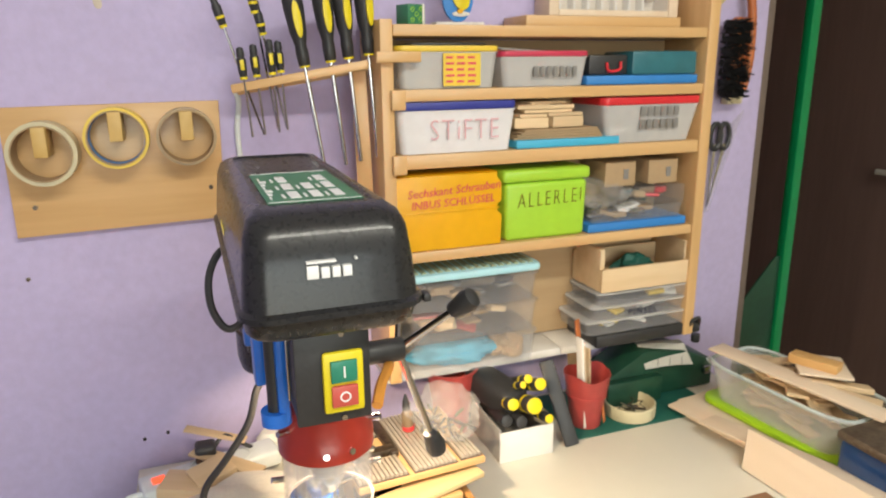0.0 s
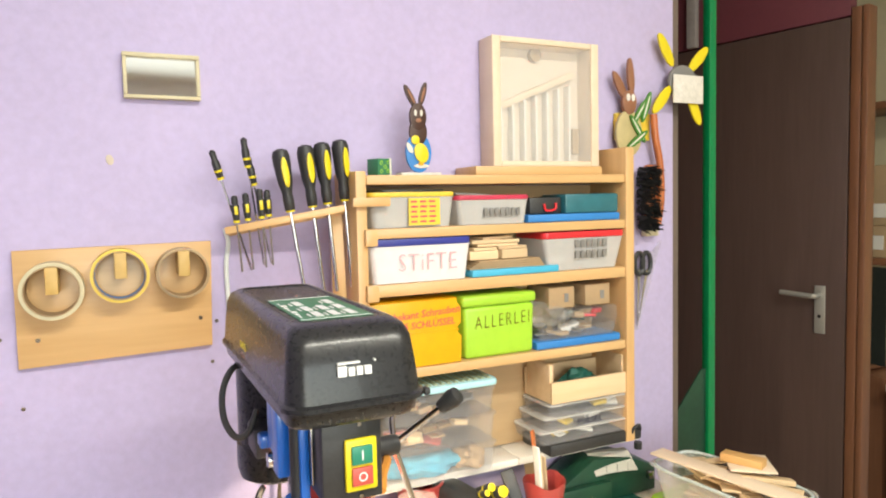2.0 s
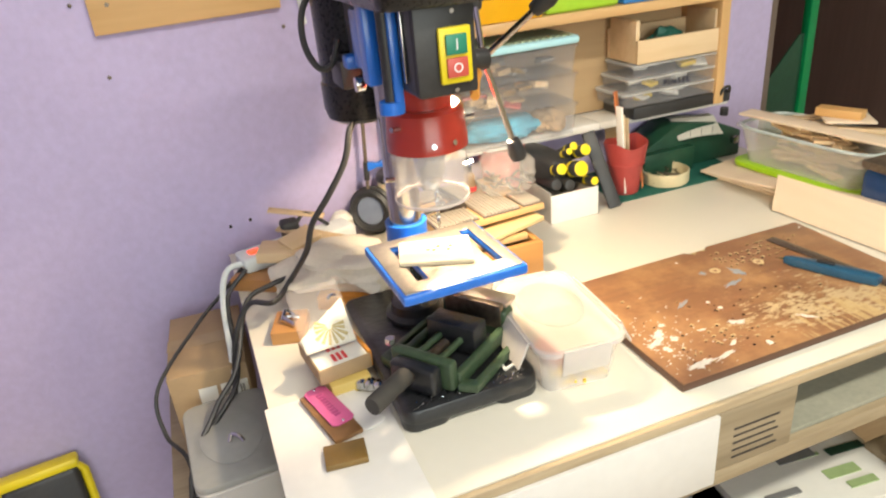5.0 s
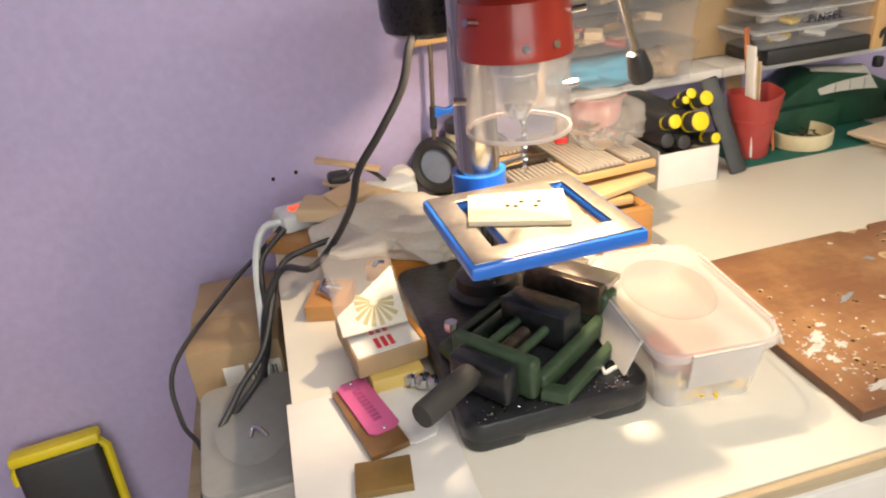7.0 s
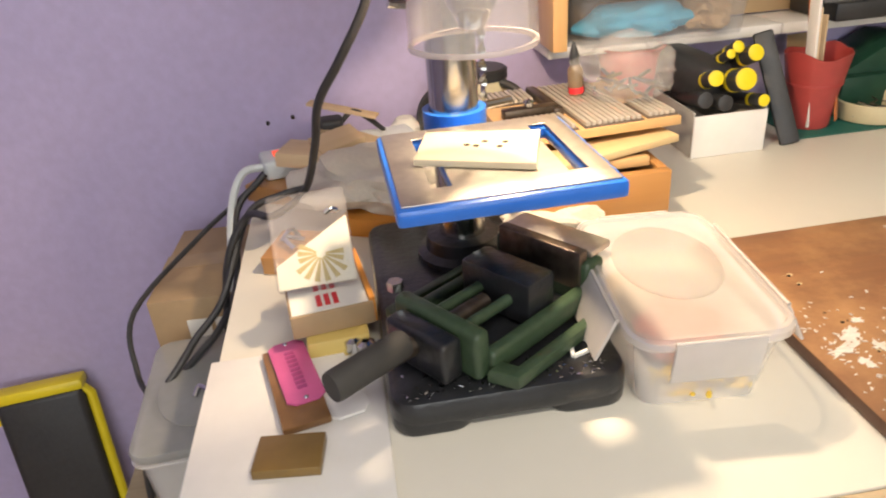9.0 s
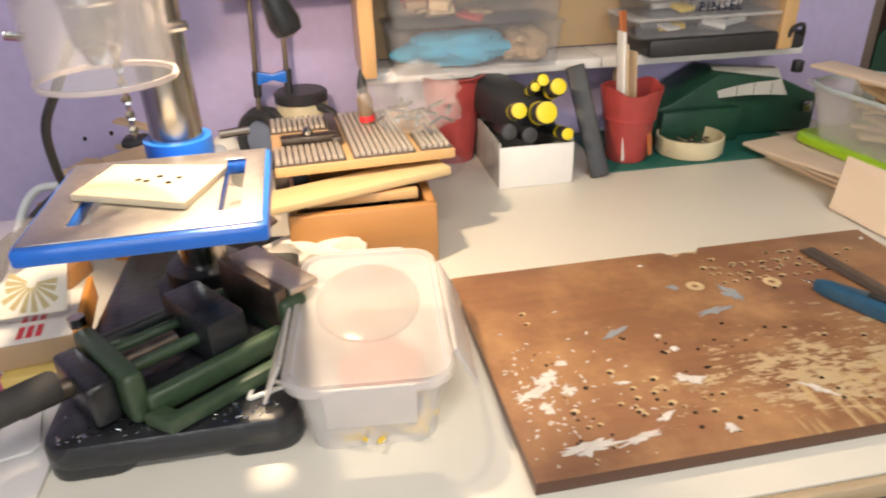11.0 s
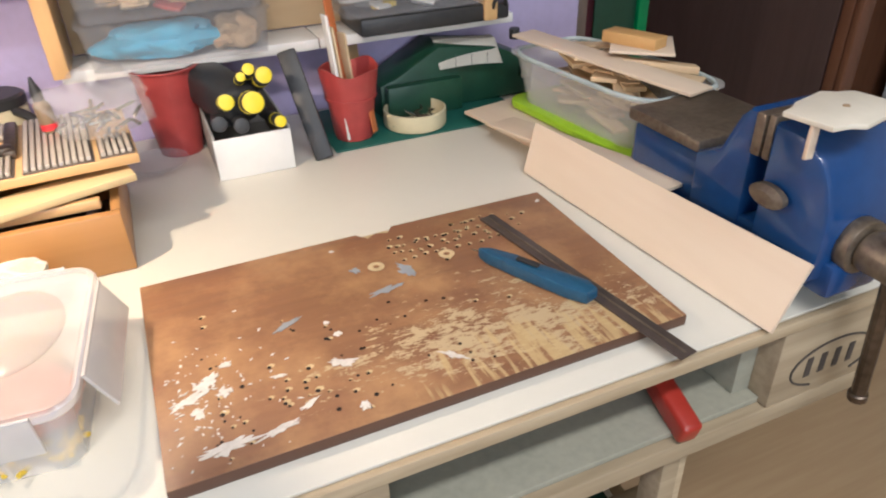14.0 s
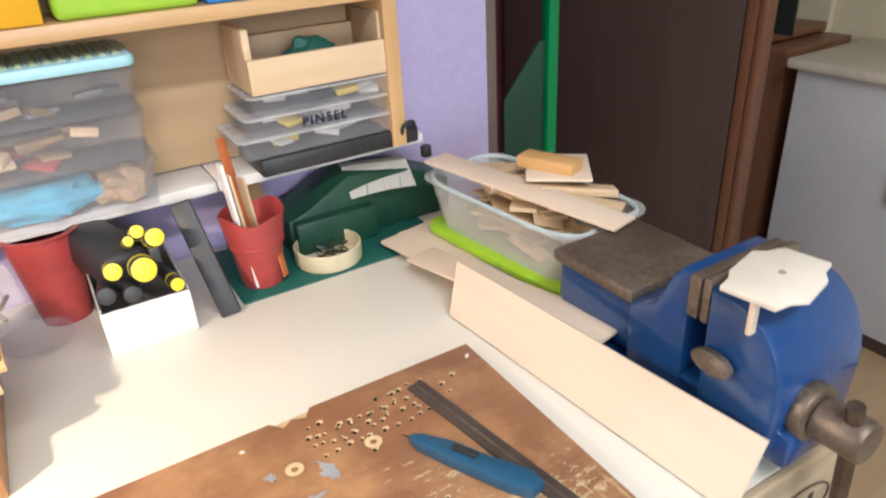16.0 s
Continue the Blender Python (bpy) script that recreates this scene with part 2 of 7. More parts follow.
def board_material():
    """Brown veneer worn through to pale wood in streaks towards the front."""
    m = wood("worn_brown_veneer", (0.30, 0.145, 0.07), (0.195, 0.092, 0.048), 0, 0.42, 30)
    n, l = m.node_tree.nodes, m.node_tree.links
    p = n["Principled BSDF"]
    base = p.inputs["Base Color"].links[0].from_socket
    tc, sep = n.new("ShaderNodeTexCoord"), n.new("ShaderNodeSeparateXYZ")
    l.new(tc.outputs["Object"], sep.inputs[0])

    def math_(op, a, b=None, c=None):
        k = n.new("ShaderNodeMath")
        k.operation = op
        for i, v in enumerate((a, b, c)):
            if v is None:
                continue
            if isinstance(v, (int, float)):
                k.inputs[i].default_value = v
            else:
                l.new(v, k.inputs[i])
        return k.outputs[0]

    def near(cx, cy, sx, sy):
        dx = math_("MULTIPLY", math_("ADD", sep.outputs[0], -cx), 1 / sx)
        dy = math_("MULTIPLY", math_("ADD", sep.outputs[1], -cy), 1 / sy)
        d = math_("ADD", math_("MULTIPLY", dx, dx), math_("MULTIPLY", dy, dy))
        return math_("MAXIMUM", math_("SUBTRACT", 1.0, d), 0.0)

    zone = math_("ADD", near(0.30, 0.085, 0.20, 0.10), near(0.345, 0.03, 0.15, 0.06))
    zone = math_("ADD", zone, near(0.20, 0.060, 0.16, 0.05))
    mp, tex = n.new("ShaderNodeMapping"), n.new("ShaderNodeTexNoise")
    mp.inputs["Scale"].default_value = (70, 165, 40)
    mp.inputs["Rotation"].default_value = (0, 0, radians(-8))
    l.new(tc.outputs["Object"], mp.inputs[0])
    l.new(mp.outputs[0], tex.inputs["Vector"])
    tex.inputs["Scale"].default_value, tex.inputs["Detail"].default_value, tex.inputs["Roughness"].default_value = 1.0, 7, 0.72
    patch = n.new("ShaderNodeTexNoise")
    patch.inputs["Scale"].default_value, patch.inputs["Detail"].default_value = 26, 3
    l.new(tc.outputs["Object"], patch.inputs["Vector"])
    onto = math_("GREATER_THAN", sep.outputs[2], 0.0112)
    zone = math_("MULTIPLY", math_("MULTIPLY", zone, onto), math_("MULTIPLY", patch.outputs["Fac"], 1.9))
    worn = math_("ADD", tex.outputs["Fac"], math_("MULTIPLY", zone, 0.118))
    # old orange varnish and grey rubbed patches
    tone, hue = n.new("ShaderNodeTexNoise"), n.new("ShaderNodeMix")
    tone.inputs["Scale"].default_value, tone.inputs["Detail"].default_value, tone.inputs["Roughness"].default_value = 9, 6, 0.65
    l.new(tc.outputs["Object"], tone.inputs["Vector"])
    rub = n.new("ShaderNodeMapRange")
    rub.inputs["From Min"].default_value, rub.inputs["From Max"].default_value = 0.44, 0.62
    l.new(tone.outputs["Fac"], rub.inputs[0])
    hue.data_type = "RGBA"
    l.new(math_("MULTIPLY", rub.outputs[0], 0.7), hue.inputs[0])
    l.new(base, hue.inputs[6])
    hue.inputs[7].default_value = (0.47, 0.265, 0.12, 1)
    base = hue.outputs[2]
    step = n.new("ShaderNodeMapRange")
    step.inputs["From Min"].default_value, step.inputs["From Max"].default_value = 0.665, 0.715
    l.new(worn, step.inputs[0])
    mix = n.new("ShaderNodeMix")
    mix.data_type = "RGBA"
    l.new(step.outputs[0], mix.inputs[0])
    l.new(base, mix.inputs[6])
    mix.inputs[7].default_value = (0.50, 0.375, 0.215, 1)
    # knife cuts running in from the front edge
    cut_map, cuts = n.new("ShaderNodeMapping"), n.new("ShaderNodeTexNoise")
    cut_map.inputs["Scale"].default_value = (150, 14, 20)
    cut_map.inputs["Rotation"].default_value = (0, 0, radians(9))
    l.new(tc.outputs["Object"], cut_map.inputs[0])
    l.new(cut_map.outputs[0], cuts.inputs["Vector"])
    cuts.inputs["Scale"].default_value, cuts.inputs["Detail"].default_value = 1.0, 5
    cut = n.new("ShaderNodeMapRange")
    cut.inputs["From Min"].default_value, cut.inputs["From Max"].default_value = 0.58, 0.66
    l.new(math_("ADD", cuts.outputs["Fac"], math_("MULTIPLY", math_("MULTIPLY", near(0.33, 0.02, 0.15, 0.055), onto), 0.13)), cut.inputs[0])
    scored = n.new("ShaderNodeMix")
    scored.data_type = "RGBA"
    l.new(math_("MULTIPLY", math_("MULTIPLY", cut.outputs[0], onto), math_("MINIMUM", math_("MULTIPLY", near(0.33, 0.02, 0.15, 0.055), 3.0), 0.8)), scored.inputs[0])
    l.new(mix.outputs[2], scored.inputs[6])
    scored.inputs[7].default_value = (0.54, 0.39, 0.19, 1)
    # the sawn sides are a darker brown than the top
    sides = n.new("ShaderNodeMix")
    sides.data_type = "RGBA"
    l.new(onto, sides.inputs[0])
    sides.inputs[6].default_value = (0.10, 0.045, 0.025, 1)
    l.new(scored.outputs[2], sides.inputs[7])
    l.new(sides.outputs[2], p.inputs["Base Color"])
    return m


BOARDM = board_material()


# ---- building ----
def merge(bm, tmp, m=None, mi=0):
    if m is not None:
        bmesh.ops.transform(tmp, matrix=m, verts=tmp.verts)
    for f in tmp.faces:
        f.material_index = mi
    me = bpy.data.meshes.new("tmp")
    tmp.to_mesh(me)
    tmp.free()
    bm.from_mesh(me)
    bpy.data.meshes.remove(me)
    return bm


def box(x0, x1, y0, y1, z0, z1, bev=0.0015, seg=2, bm=None, m=None, mi=0, taper=1.0):
    """A bevelled block; taper shrinks its foot."""
    t = bmesh.new()
    bmesh.ops.create_cube(t, size=1)
    cx, cy, k = (x0 + x1) / 2, (y0 + y1) / 2, taper
    for v in t.verts:
        s = k if v.co.z < 0 else 1.0
        v.co = Vector((cx + v.co.x * (x1 - x0) * s, cy + v.co.y * (y1 - y0) * s, (z0 + z1) / 2 + v.co.z * (z1 - z0)))
    if bev:
        bmesh.ops.bevel(t, geom=t.edges[:], offset=min(bev, 0.45 * min(x1 - x0, y1 - y0, z1 - z0)), segments=seg, affect="EDGES", profile=0.5)
    return merge(bm or bmesh.new(), t, m, mi)


def cyl(p0, p1, r0, r1=None, n=24, bm=None, mi=0, bev=0.0):
    p0, p1 = Vector(p0), Vector(p1)
    t = bmesh.new()
    d = p1 - p0
    bmesh.ops.create_cone(t, cap_ends=True, segments=n, radius1=r0, radius2=r0 if r1 is None else r1, depth=d.length)
    if bev:
        rim = [e for e in t.edges if abs(e.verts[0].co.z - e.verts[1].co.z) < 1e-6]
        bmesh.ops.bevel(t, geom=rim, offset=bev, segments=2, affect="EDGES", profile=0.5)
    m = Matrix.Translation((p0 + p1) / 2) @ d.to_track_quat("Z", "Y").to_matrix().to_4x4()
    return merge(bm or bmesh.new(), t, m, mi)


def lathe(prof, m=None, n=32, bm=None, mi=0, closed=False):
    """Turns (radius, height) pairs about z."""
    t = bmesh.new()
    rings = [[t.verts.new((r * math.cos(2 * math.pi * i / n), r * math.sin(2 * math.pi * i / n), z)) for i in range(n)] for r, z in prof]
    pairs = list(zip(rings, rings[1:])) + ([(rings[-1], rings[0])] if closed else [])
    for a, b in pairs:
        for i in range(n):
            t.faces.new((a[i], a[(i + 1) % n], b[(i + 1) % n], b[i]))
    if not closed:
        t.faces.new(rings[0][::-1])
        t.faces.new(rings[-1])
    bmesh.ops.recalc_face_normals(t, faces=t.faces[:])
    return merge(bm or bmesh.new(), t, m, mi)


def smooth(pts, k=6):
    pts = [Vector(p) for p in pts]
    out = []
    q = [pts[0] * 2 - pts[1]] + pts + [pts[-1] * 2 - pts[-2]]
    for i in range(len(pts) - 1):
        a, b, c, d = q[i : i + 4]
        for j in range(k):
            t = j / k
            out.append(0.5 * (2 * b + (c - a) * t + (2 * a - 5 * b + 4 * c - d) * t * t + (3 * b - a - 3 * c + d) * t ** 3))
    return out + [pts[-1]]


def tube(pts, r, n=10, bm=None, mi=0, curve=True):
    pts = smooth(pts) if curve and len(pts) > 2 else [Vector(p) for p in pts]
    t = bmesh.new()
    rings, up = [], Vector((0.13, 0.27, 1)).normalized()
    for i, p in enumerate(pts):
        d = (pts[min(i + 1, len(pts) - 1)] - pts[max(i - 1, 0)]).normalized()
        u = d.cross(up)
        u = u.normalized() if u.length > 1e-4 else d.orthogonal().normalized()
        w = d.cross(u)
        up = w if w.dot(up) > 0 else -w
        w = up
        u = w.cross(d).normalized()
        rings.append([t.verts.new(p + r * (math.cos(2 * math.pi * k / n) * u + math.sin(2 * math.pi * k / n) * w)) for k in range(n)])
    for a, b in zip(rings, rings[1:]):
        for k in range(n):
            t.faces.new((a[k], a[(k + 1) % n], b[(k + 1) % n], b[k]))
    t.faces.new(rings[0][::-1])
    t.faces.new(rings[-1])
    bmesh.ops.recalc_face_normals(t, faces=t.faces[:])
    return merge(bm or bmesh.new(), t, None, mi)


def prism(outline, h, m=None, bev=0.0, bm=None, mi=0):
    """A flat outline in xy, h thick upwards."""
    t = bmesh.new()
    low = [t.verts.new((x, y, 0)) for x, y in outline]
    f = t.faces.new(low)
    up = bmesh.ops.extrude_face_region(t, geom=[f])["geom"]
    bmesh.ops.translate(t, vec=(0, 0, h), verts=[v for v in up if isinstance(v, bmesh.types.BMVert)])
    bmesh.ops.recalc_face_normals(t, faces=t.faces[:])
    if bev:
        flat = [e for e in t.edges if abs(e.verts[0].co.z - e.verts[1].co.z) < 1e-7]
        bmesh.ops.bevel(t, geom=flat, offset=bev, segments=2, affect="EDGES", profile=0.5)
    return merge(bm or bmesh.new(), t, m, mi)


def rounded(w, d, r, k=5):
    """A rounded rectangle's outline about the origin."""
    out = []
    for cx, cy, a in ((w / 2 - r, d / 2 - r, 0), (r - w / 2, d / 2 - r, 90), (r - w / 2, r - d / 2, 180), (w / 2 - r, r - d / 2, 270)):
        for i in range(k + 1):
            b = radians(a + 90 * i / k)
            out.append((cx + r * math.cos(b), cy + r * math.sin(b)))
    return out


def oval(w, h, k=20, cx=0.0, cy=0.0, turn=0.0):
    c, s = math.cos(radians(turn)), math.sin(radians(turn))
    pts = [(w / 2 * math.cos(2 * math.pi * i / k), h / 2 * math.sin(2 * math.pi * i / k)) for i in range(k)]
    return [(cx + c * x - s * y, cy + s * x + c * y) for x, y in pts]


def shell(w, d, h, r, wall=0.0015, foot=0.88, bm=None, m=None, mi=0, lip=0.004):
    """An open tub with rounded corners, a wall and a rolled lip; foot at z = 0."""
    t = bmesh.new()
    levels = [(foot, 0.0, 0), (1.0, h, 0), (1.0 + lip / w * 2, h, 0), (1.0 + lip / w * 2, h - 0.002, 0)]
    inner = [(1.0 - wall * 2 / w, h, 0), (foot - wall * 2 / w, wall, 0)]
    rings = []
    for k, z, _ in (levels[3], levels[2], inner[0], inner[1]):
        rings.append([t.verts.new((x * k, y * k, z)) for x, y in rounded(w, d, r)])
    outer = [[t.verts.new((x * k, y * k, z)) for x, y in rounded(w, d, r)] for k, z in ((1.0, h - 0.002), (foot, 0.0))]
    chain = [outer[1], outer[0]] + rings
    n = len(chain[0])
    for a, b in zip(chain, chain[1:]):
        for i in range(n):
            t.faces.new((a[i], a[(i + 1) % n], b[(i + 1) % n], b[i]))
    t.faces.new(chain[0][::-1])
    t.faces.new(chain[-1])
    bmesh.ops.recalc_face_normals(t, faces=t.faces[:])
    return merge(bm or bmesh.new(), t, m, mi)


def crumple(w, d, h, seed, k=14, rough=0.4):
    """A heap of creased sheet or cloth, foot at z = 0."""
    t = bmesh.new()
    bmesh.ops.create_icosphere(t, subdivisions=4, radius=0.5)
    for v in t.verts:
        p = v.co.copy()
        s = 1 + rough * noise.noise(p * 3.1 + Vector((seed, 0, 0))) + 0.5 * rough * abs(noise.noise(p * 8 + Vector((0, seed, 0))))
        v.co = Vector((p.x * s * w, p.y * s * d, max(0.0, (p.z * s + 0.38) * h / 0.88)))
    return t


def finish(name, bm, material):
    me = bpy.data.meshes.new(name)
    bm.to_mesh(me)
    bm.free()
    for m in material if isinstance(material, (list, tuple)) else (material,):
        me.materials.append(m)
    me.shade_smooth()
    me.set_sharp_from_angle(angle=radians(34))
    return me


def part(name, bm, material, parent, label=""):
    ob = new(name, finish(name, bm, material))
    ob.parent = parent
    return tagged(ob, label)


def thing(name, label, category, m=None, group=""):
    ob = new(name)
    ob.empty_display_size = 0.05
    ob.matrix_world = m or Matrix()
    return tagged(ob, label, category, group)


def solid(name, bm, material, label, category, m=None, group=""):
    ob = new(name, finish(name, bm, material))
    ob.matrix_world = m or Matrix()
    return tagged(ob, label, category, group)


def structure(name, bm, material, label=""):
    return tagged(new(name, finish(name, bm, material)), label, kind="structure")


def writing(text, size, m, material, parent, name="writing", lean=0.0, wide=1.0, thick=0.0):
    """Letters in the built-in font as a thin mesh in the xy plane of m."""
    data = bpy.data.curves.new("text", "FONT")
    data.body, data.size, data.extrude, data.shear, data.space_character, data.offset = text, size, 0.0003, lean, wide, thick
    data.align_x, data.align_y, data.resolution_u = "CENTER", "CENTER", 2
    tmp = bpy.data.objects.new("text", data)
    me = bpy.data.meshes.new_from_object(tmp)
    bpy.data.objects.remove(tmp)
    me.transform(m)
    me.materials.clear()
    me.materials.append(material)
    ob = new(name, me)
    ob.parent = parent
    return ob


FRONT = lambda x, y, z: pose(x, y, z, 90, 0, 0)  # a sheet that faces the room, -y


# ---- the room ----
structure("floor", box(-2.3, 2.85, -2.3, 2.6, -0.1, 0.0, 0), FLOORM, "pale wood floor")
structure("ceiling", box(-2.3, 2.85, -2.3, 2.6, 2.5, 2.6, 0), CEIL, "white ceiling")
structure("wall_north", box(-2.3, 1.195, 1.39, 1.50, 0, 2.5, 0.002), LILAC, "lilac painted wall with small stains and screw holes")
structure("wall_recess", box(1.19, 2.85, 2.5, 2.6, 0, 2.499, 0), MAROON, "dark maroon wall of the recess")
structure("wall_recess_side", box(1.09, 1.19, 1.502, 2.498, 0, 2.499, 0), MAROON)
structure("trim", box(1.197, 1.222, 1.40, 1.50, 0, 2.5, 0.002), mat("grey_brown_trim", (0.16, 0.12, 0.10), 0.6), "grey-brown strip at the wall's end")
structure("wall_east", box(2.75, 2.85, -2.3, 2.498, 0, 2.498, 0), BEIGE, "beige painted wall")
structure("wall_west", box(-2.3, -2.2, -2.198, 1.388, 0, 2.498, 0), LILAC)
bm = box(-2.3, -1.05, -2.3, -2.2, 0, 2.498, 0)
box(1.15, 2.748, -2.3, -2.2, 0, 2.498, 0, bm=bm)
box(-1.048, 1.148, -2.3, -2.2, 0, 0.9, 0, bm=bm)
box(-1.048, 1.148, -2.3, -2.2, 2.2, 2.498, 0, bm=bm)
structure("wall_south", bm, CEIL)
bm = box(-1.048, 1.148, -2.28, -2.22, 0.902, 0.96, 0.003)
for x in (-1.048, 0.02, 1.088):
    box(x, x + 0.06, -2.28, -2.22, 0.962, 2.138, 0.003, bm=bm)
box(-1.048, 1.148, -2.28, -2.22, 2.14, 2.198, 0.003, bm=bm)
structure("window_1", bm, WHITE, "white-framed window")

door = tagged(thing("door_1", "dark brown wooden door standing in the recess", "door", pose(2.165, 1.592, 0, 0, 0, 101)), kind="structure")
part("leaf", box(0.0, 0.85, -0.02, 0.02, 0.01, 2.03, 0.003), DOORM, door)
handle = part("door_handle", box(0.062, 0.098, 0.0205, 0.027, 0.985, 1.150, 0.003), SATIN, door, "satin steel handle plate")
part("lever", tube([(0.080, 0.027, 1.118), (0.080, 0.062, 1.118), (0.105, 0.068, 1.118), (0.195, 0.064, 1.122)], 0.009), SATIN, handle)
part("keyhole", cyl((0.080, 0.0272, 1.045), (0.080, 0.0276, 1.045), 0.006, n=14), HOLE, handle)
bm = box(-0.036, -0.004, -0.04, 0.021, 0, 2.06, 0.004, m=pose(2.165, 1.592, 0, 0, 0, 101))
box(-0.058, -0.038, -0.04, 0.024, 0, 2.06, 0.004, bm=bm, m=pose(2.165, 1.592, 0, 0, 0, 101))
structure("door_frame", bm, JAMB, "red-brown wooden door post")
structure("lintel", box(0.0, 0.85, -0.03, 0.018, 2.036, 2.499, 0.003, m=pose(2.165, 1.592, 0, 0, 0, 101)), MAROON)
structure("trim_post", box(0.545, 0.585, 0.0205, 0.045, 2.036, 2.498, 0.003, m=pose(2.165, 1.592, 0, 0, 0, 101)), mat("grey_trim_paint", (0.36, 0.33, 0.32), 0.5), "grey post above the door")

pole = thing("support_pole", "green painted metal pole with a gusset plate", "pole")
part("pole", box(1.385, 1.410, 1.455, 1.480, 0.0, 2.498, 0.004), GREENP, pole)
part("gusset_plate", prism([(0, 0), (0.10, 0), (0.10, 0.30), (0.085, 0.30), (0, 0.20)], 0.005, FRONT(1.285, 1.47, 0.70), 0.001), GREENX, pole)
part("stay", tube([(1.22, 1.475, 0.80), (1.30, 1.475, 0.77), (1.39, 1.475, 0.70)], 0.006), GREENX, pole)
part("foot_plate", box(1.33, 1.46, 1.42, 1.52, 0, 0.008, 0.001), GREENX, pole)

# the glazed cabinet and the white sideboard beyond the door
cab = thing("display_cabinet", "red-brown glazed cabinet with cartons inside", "cabinet")
part("side_post", box(2.40, 2.44, 2.04, 2.10, 0, 2.2, 0.004), JAMB, cab)
part("lower_body", box(2.42, 2.74, 1.625, 2.038, 0, 0.80, 0.004), JAMB, cab)
part("back_panel", box(2.72, 2.745, 1.70, 2.10, 0.802, 2.2, 0), BEIGE, cab)
for z in (0.81, 1.20, 1.76):
    part("shelf", box(2.44, 2.718, 1.70 if z < 1 else 1.585, 2.035, z, z + 0.025, 0.002), JAMB, cab)
part("pane", box(2.425, 2.43, 1.625, 2.035, 0.84, 1.195, 0), CABGL, cab, "dark glass door")
for i, (y0, y1, z0, z1) in enumerate(((1.61, 1.80, 1.226, 1.34), (1.595, 1.83, 1.342, 1.56))):
    c = thing("carton", "brown cardboard carton on a cabinet shelf", "carton", group="cartons in the cabinet")
    part("body", box(2.46, 2.70, y0, y1, z0, z1, 0.003), KRAFT, c)
    part("paper_label", box(2.457, 2.4595, y0 + 0.05, y0 + 0.12, z0 + 0.03, z0 + 0.08, 0), PAPER, c)
side = thing("sideboard", "white sideboard with a cream top against the beige wall", "sideboard")
part("body", box(2.37, 2.745, 0.20, 1.555, 0.06, 0.771, 0.004), mat("pale_grey_melamine", (0.60, 0.60, 0.60), 0.45, vary=0.05), side)
part("top", box(2.345, 2.748, 0.18, 1.575, 0.772, 0.800, 0.006), mat("cream_worktop", (0.72, 0.66, 0.52), 0.4), side)
part("plinth", box(2.40, 2.74, 0.22, 1.54, 0, 0.058, 0.002), DOORM, side)
part("handle", box(2.352, 2.3695, 1.215, 1.230, 0.47, 0.56, 0.004), BLACKP, side)

# ---- the workbench on its pallet ----
bench = thing("workbench", "workbench of a euro pallet under a cream laminate top", "workbench")
part("tabletop", box(-0.065, 1.09, 0.642, 1.385, 0.7955, 0.800, 0.0012), TOPM, bench, "cream laminate top")
part("edge_strip", box(-0.065, 1.09, 0.634, 0.6415, 0.785, 0.7985, 0.0015), EDGEW, bench, "raw wooden front edge")
for y0, y1 in ((0.643, 0.78), (0.80, 0.90), (0.93, 1.07), (1.10, 1.20), (1.24, 1.38)):
    part("deck_board", box(-0.055, 1.085, y0, y1, 0.7845, 0.795, 0.002), PALLET, bench)
for y0, y1 in ((0.636, 0.735), (0.94, 1.08), (1.28, 1.38)):
    for x0, x1 in ((-0.05, 0.09), (0.425, 0.545), (0.935, 1.085)):
        part("block", box(x0, x1, y0, y1, 0.692, 0.784, 0.002), PALLET, bench)
    part("bottom_board", box(-0.052, 1.085, y0, y1, 0.668, 0.6915, 0.002), PALLET, bench)
part("panel", box(0.093, 0.422, 0.630, 0.641, 0.680, 0.7845, 0.001), WHITE, bench, "white panel over the pallet's opening")
part("inner_floor", box(0.546, 0.934, 0.646, 1.27, 0.6925, 0.700, 0.001), PALLETD, bench, "grey-green chipboard inside the pallet")
part("inner_back", box(0.546, 0.934, 1.262, 1.27, 0.701, 0.775, 0), PALLETD, bench)
part("inner_side", box(0.912, 0.934, 0.66, 1.25, 0.7003, 0.775, 0.001), PALLETD, bench)
for x in (-0.03, 0.835):
    for y in (0.655, 1.30):
        part("leg", box(x, x + 0.022, y, y + 0.03, 0.0, 0.667, 0.002), PALLET, bench)
        part("leg_brace", box(x + 0.0225, x + 0.042, y + 0.01, y + 0.04, 0.0, 0.667, 0.002), EDGEW, bench)
part("lower_shelf", box(-0.03, 0.90, 0.68, 1.36, 0.42, 0.44, 0.002), PALLET, bench)
stamp = part("stamp_ring", tube([(0.055 * math.cos(a), 0.0, 0.027 * math.sin(a)) for a in [radians(-55 + 300 * i / 24) for i in range(25)]], 0.0012, 6), STAMP, bench, "dark burnt-in oval mark")
stamp.location = (1.012, 0.6355, 0.728)
bm = bmesh.new()
for i in range(4):
    box(0.976 + 0.019 * i, 0.984 + 0.019 * i, 0.6352, 0.636, 0.717, 0.741, 0.0002, bm=bm)
part("stamp_bar", bm, STAMP, bench)
bm = bmesh.new()
for i in range(5):
    box(0.45, 0.52 - 0.006 * (i % 2), 0.6352, 0.636, 0.705 + 0.011 * i, 0.708 + 0.011 * i, 0.0002, bm=bm)
part("stamp_bar", bm, STAMP, bench)

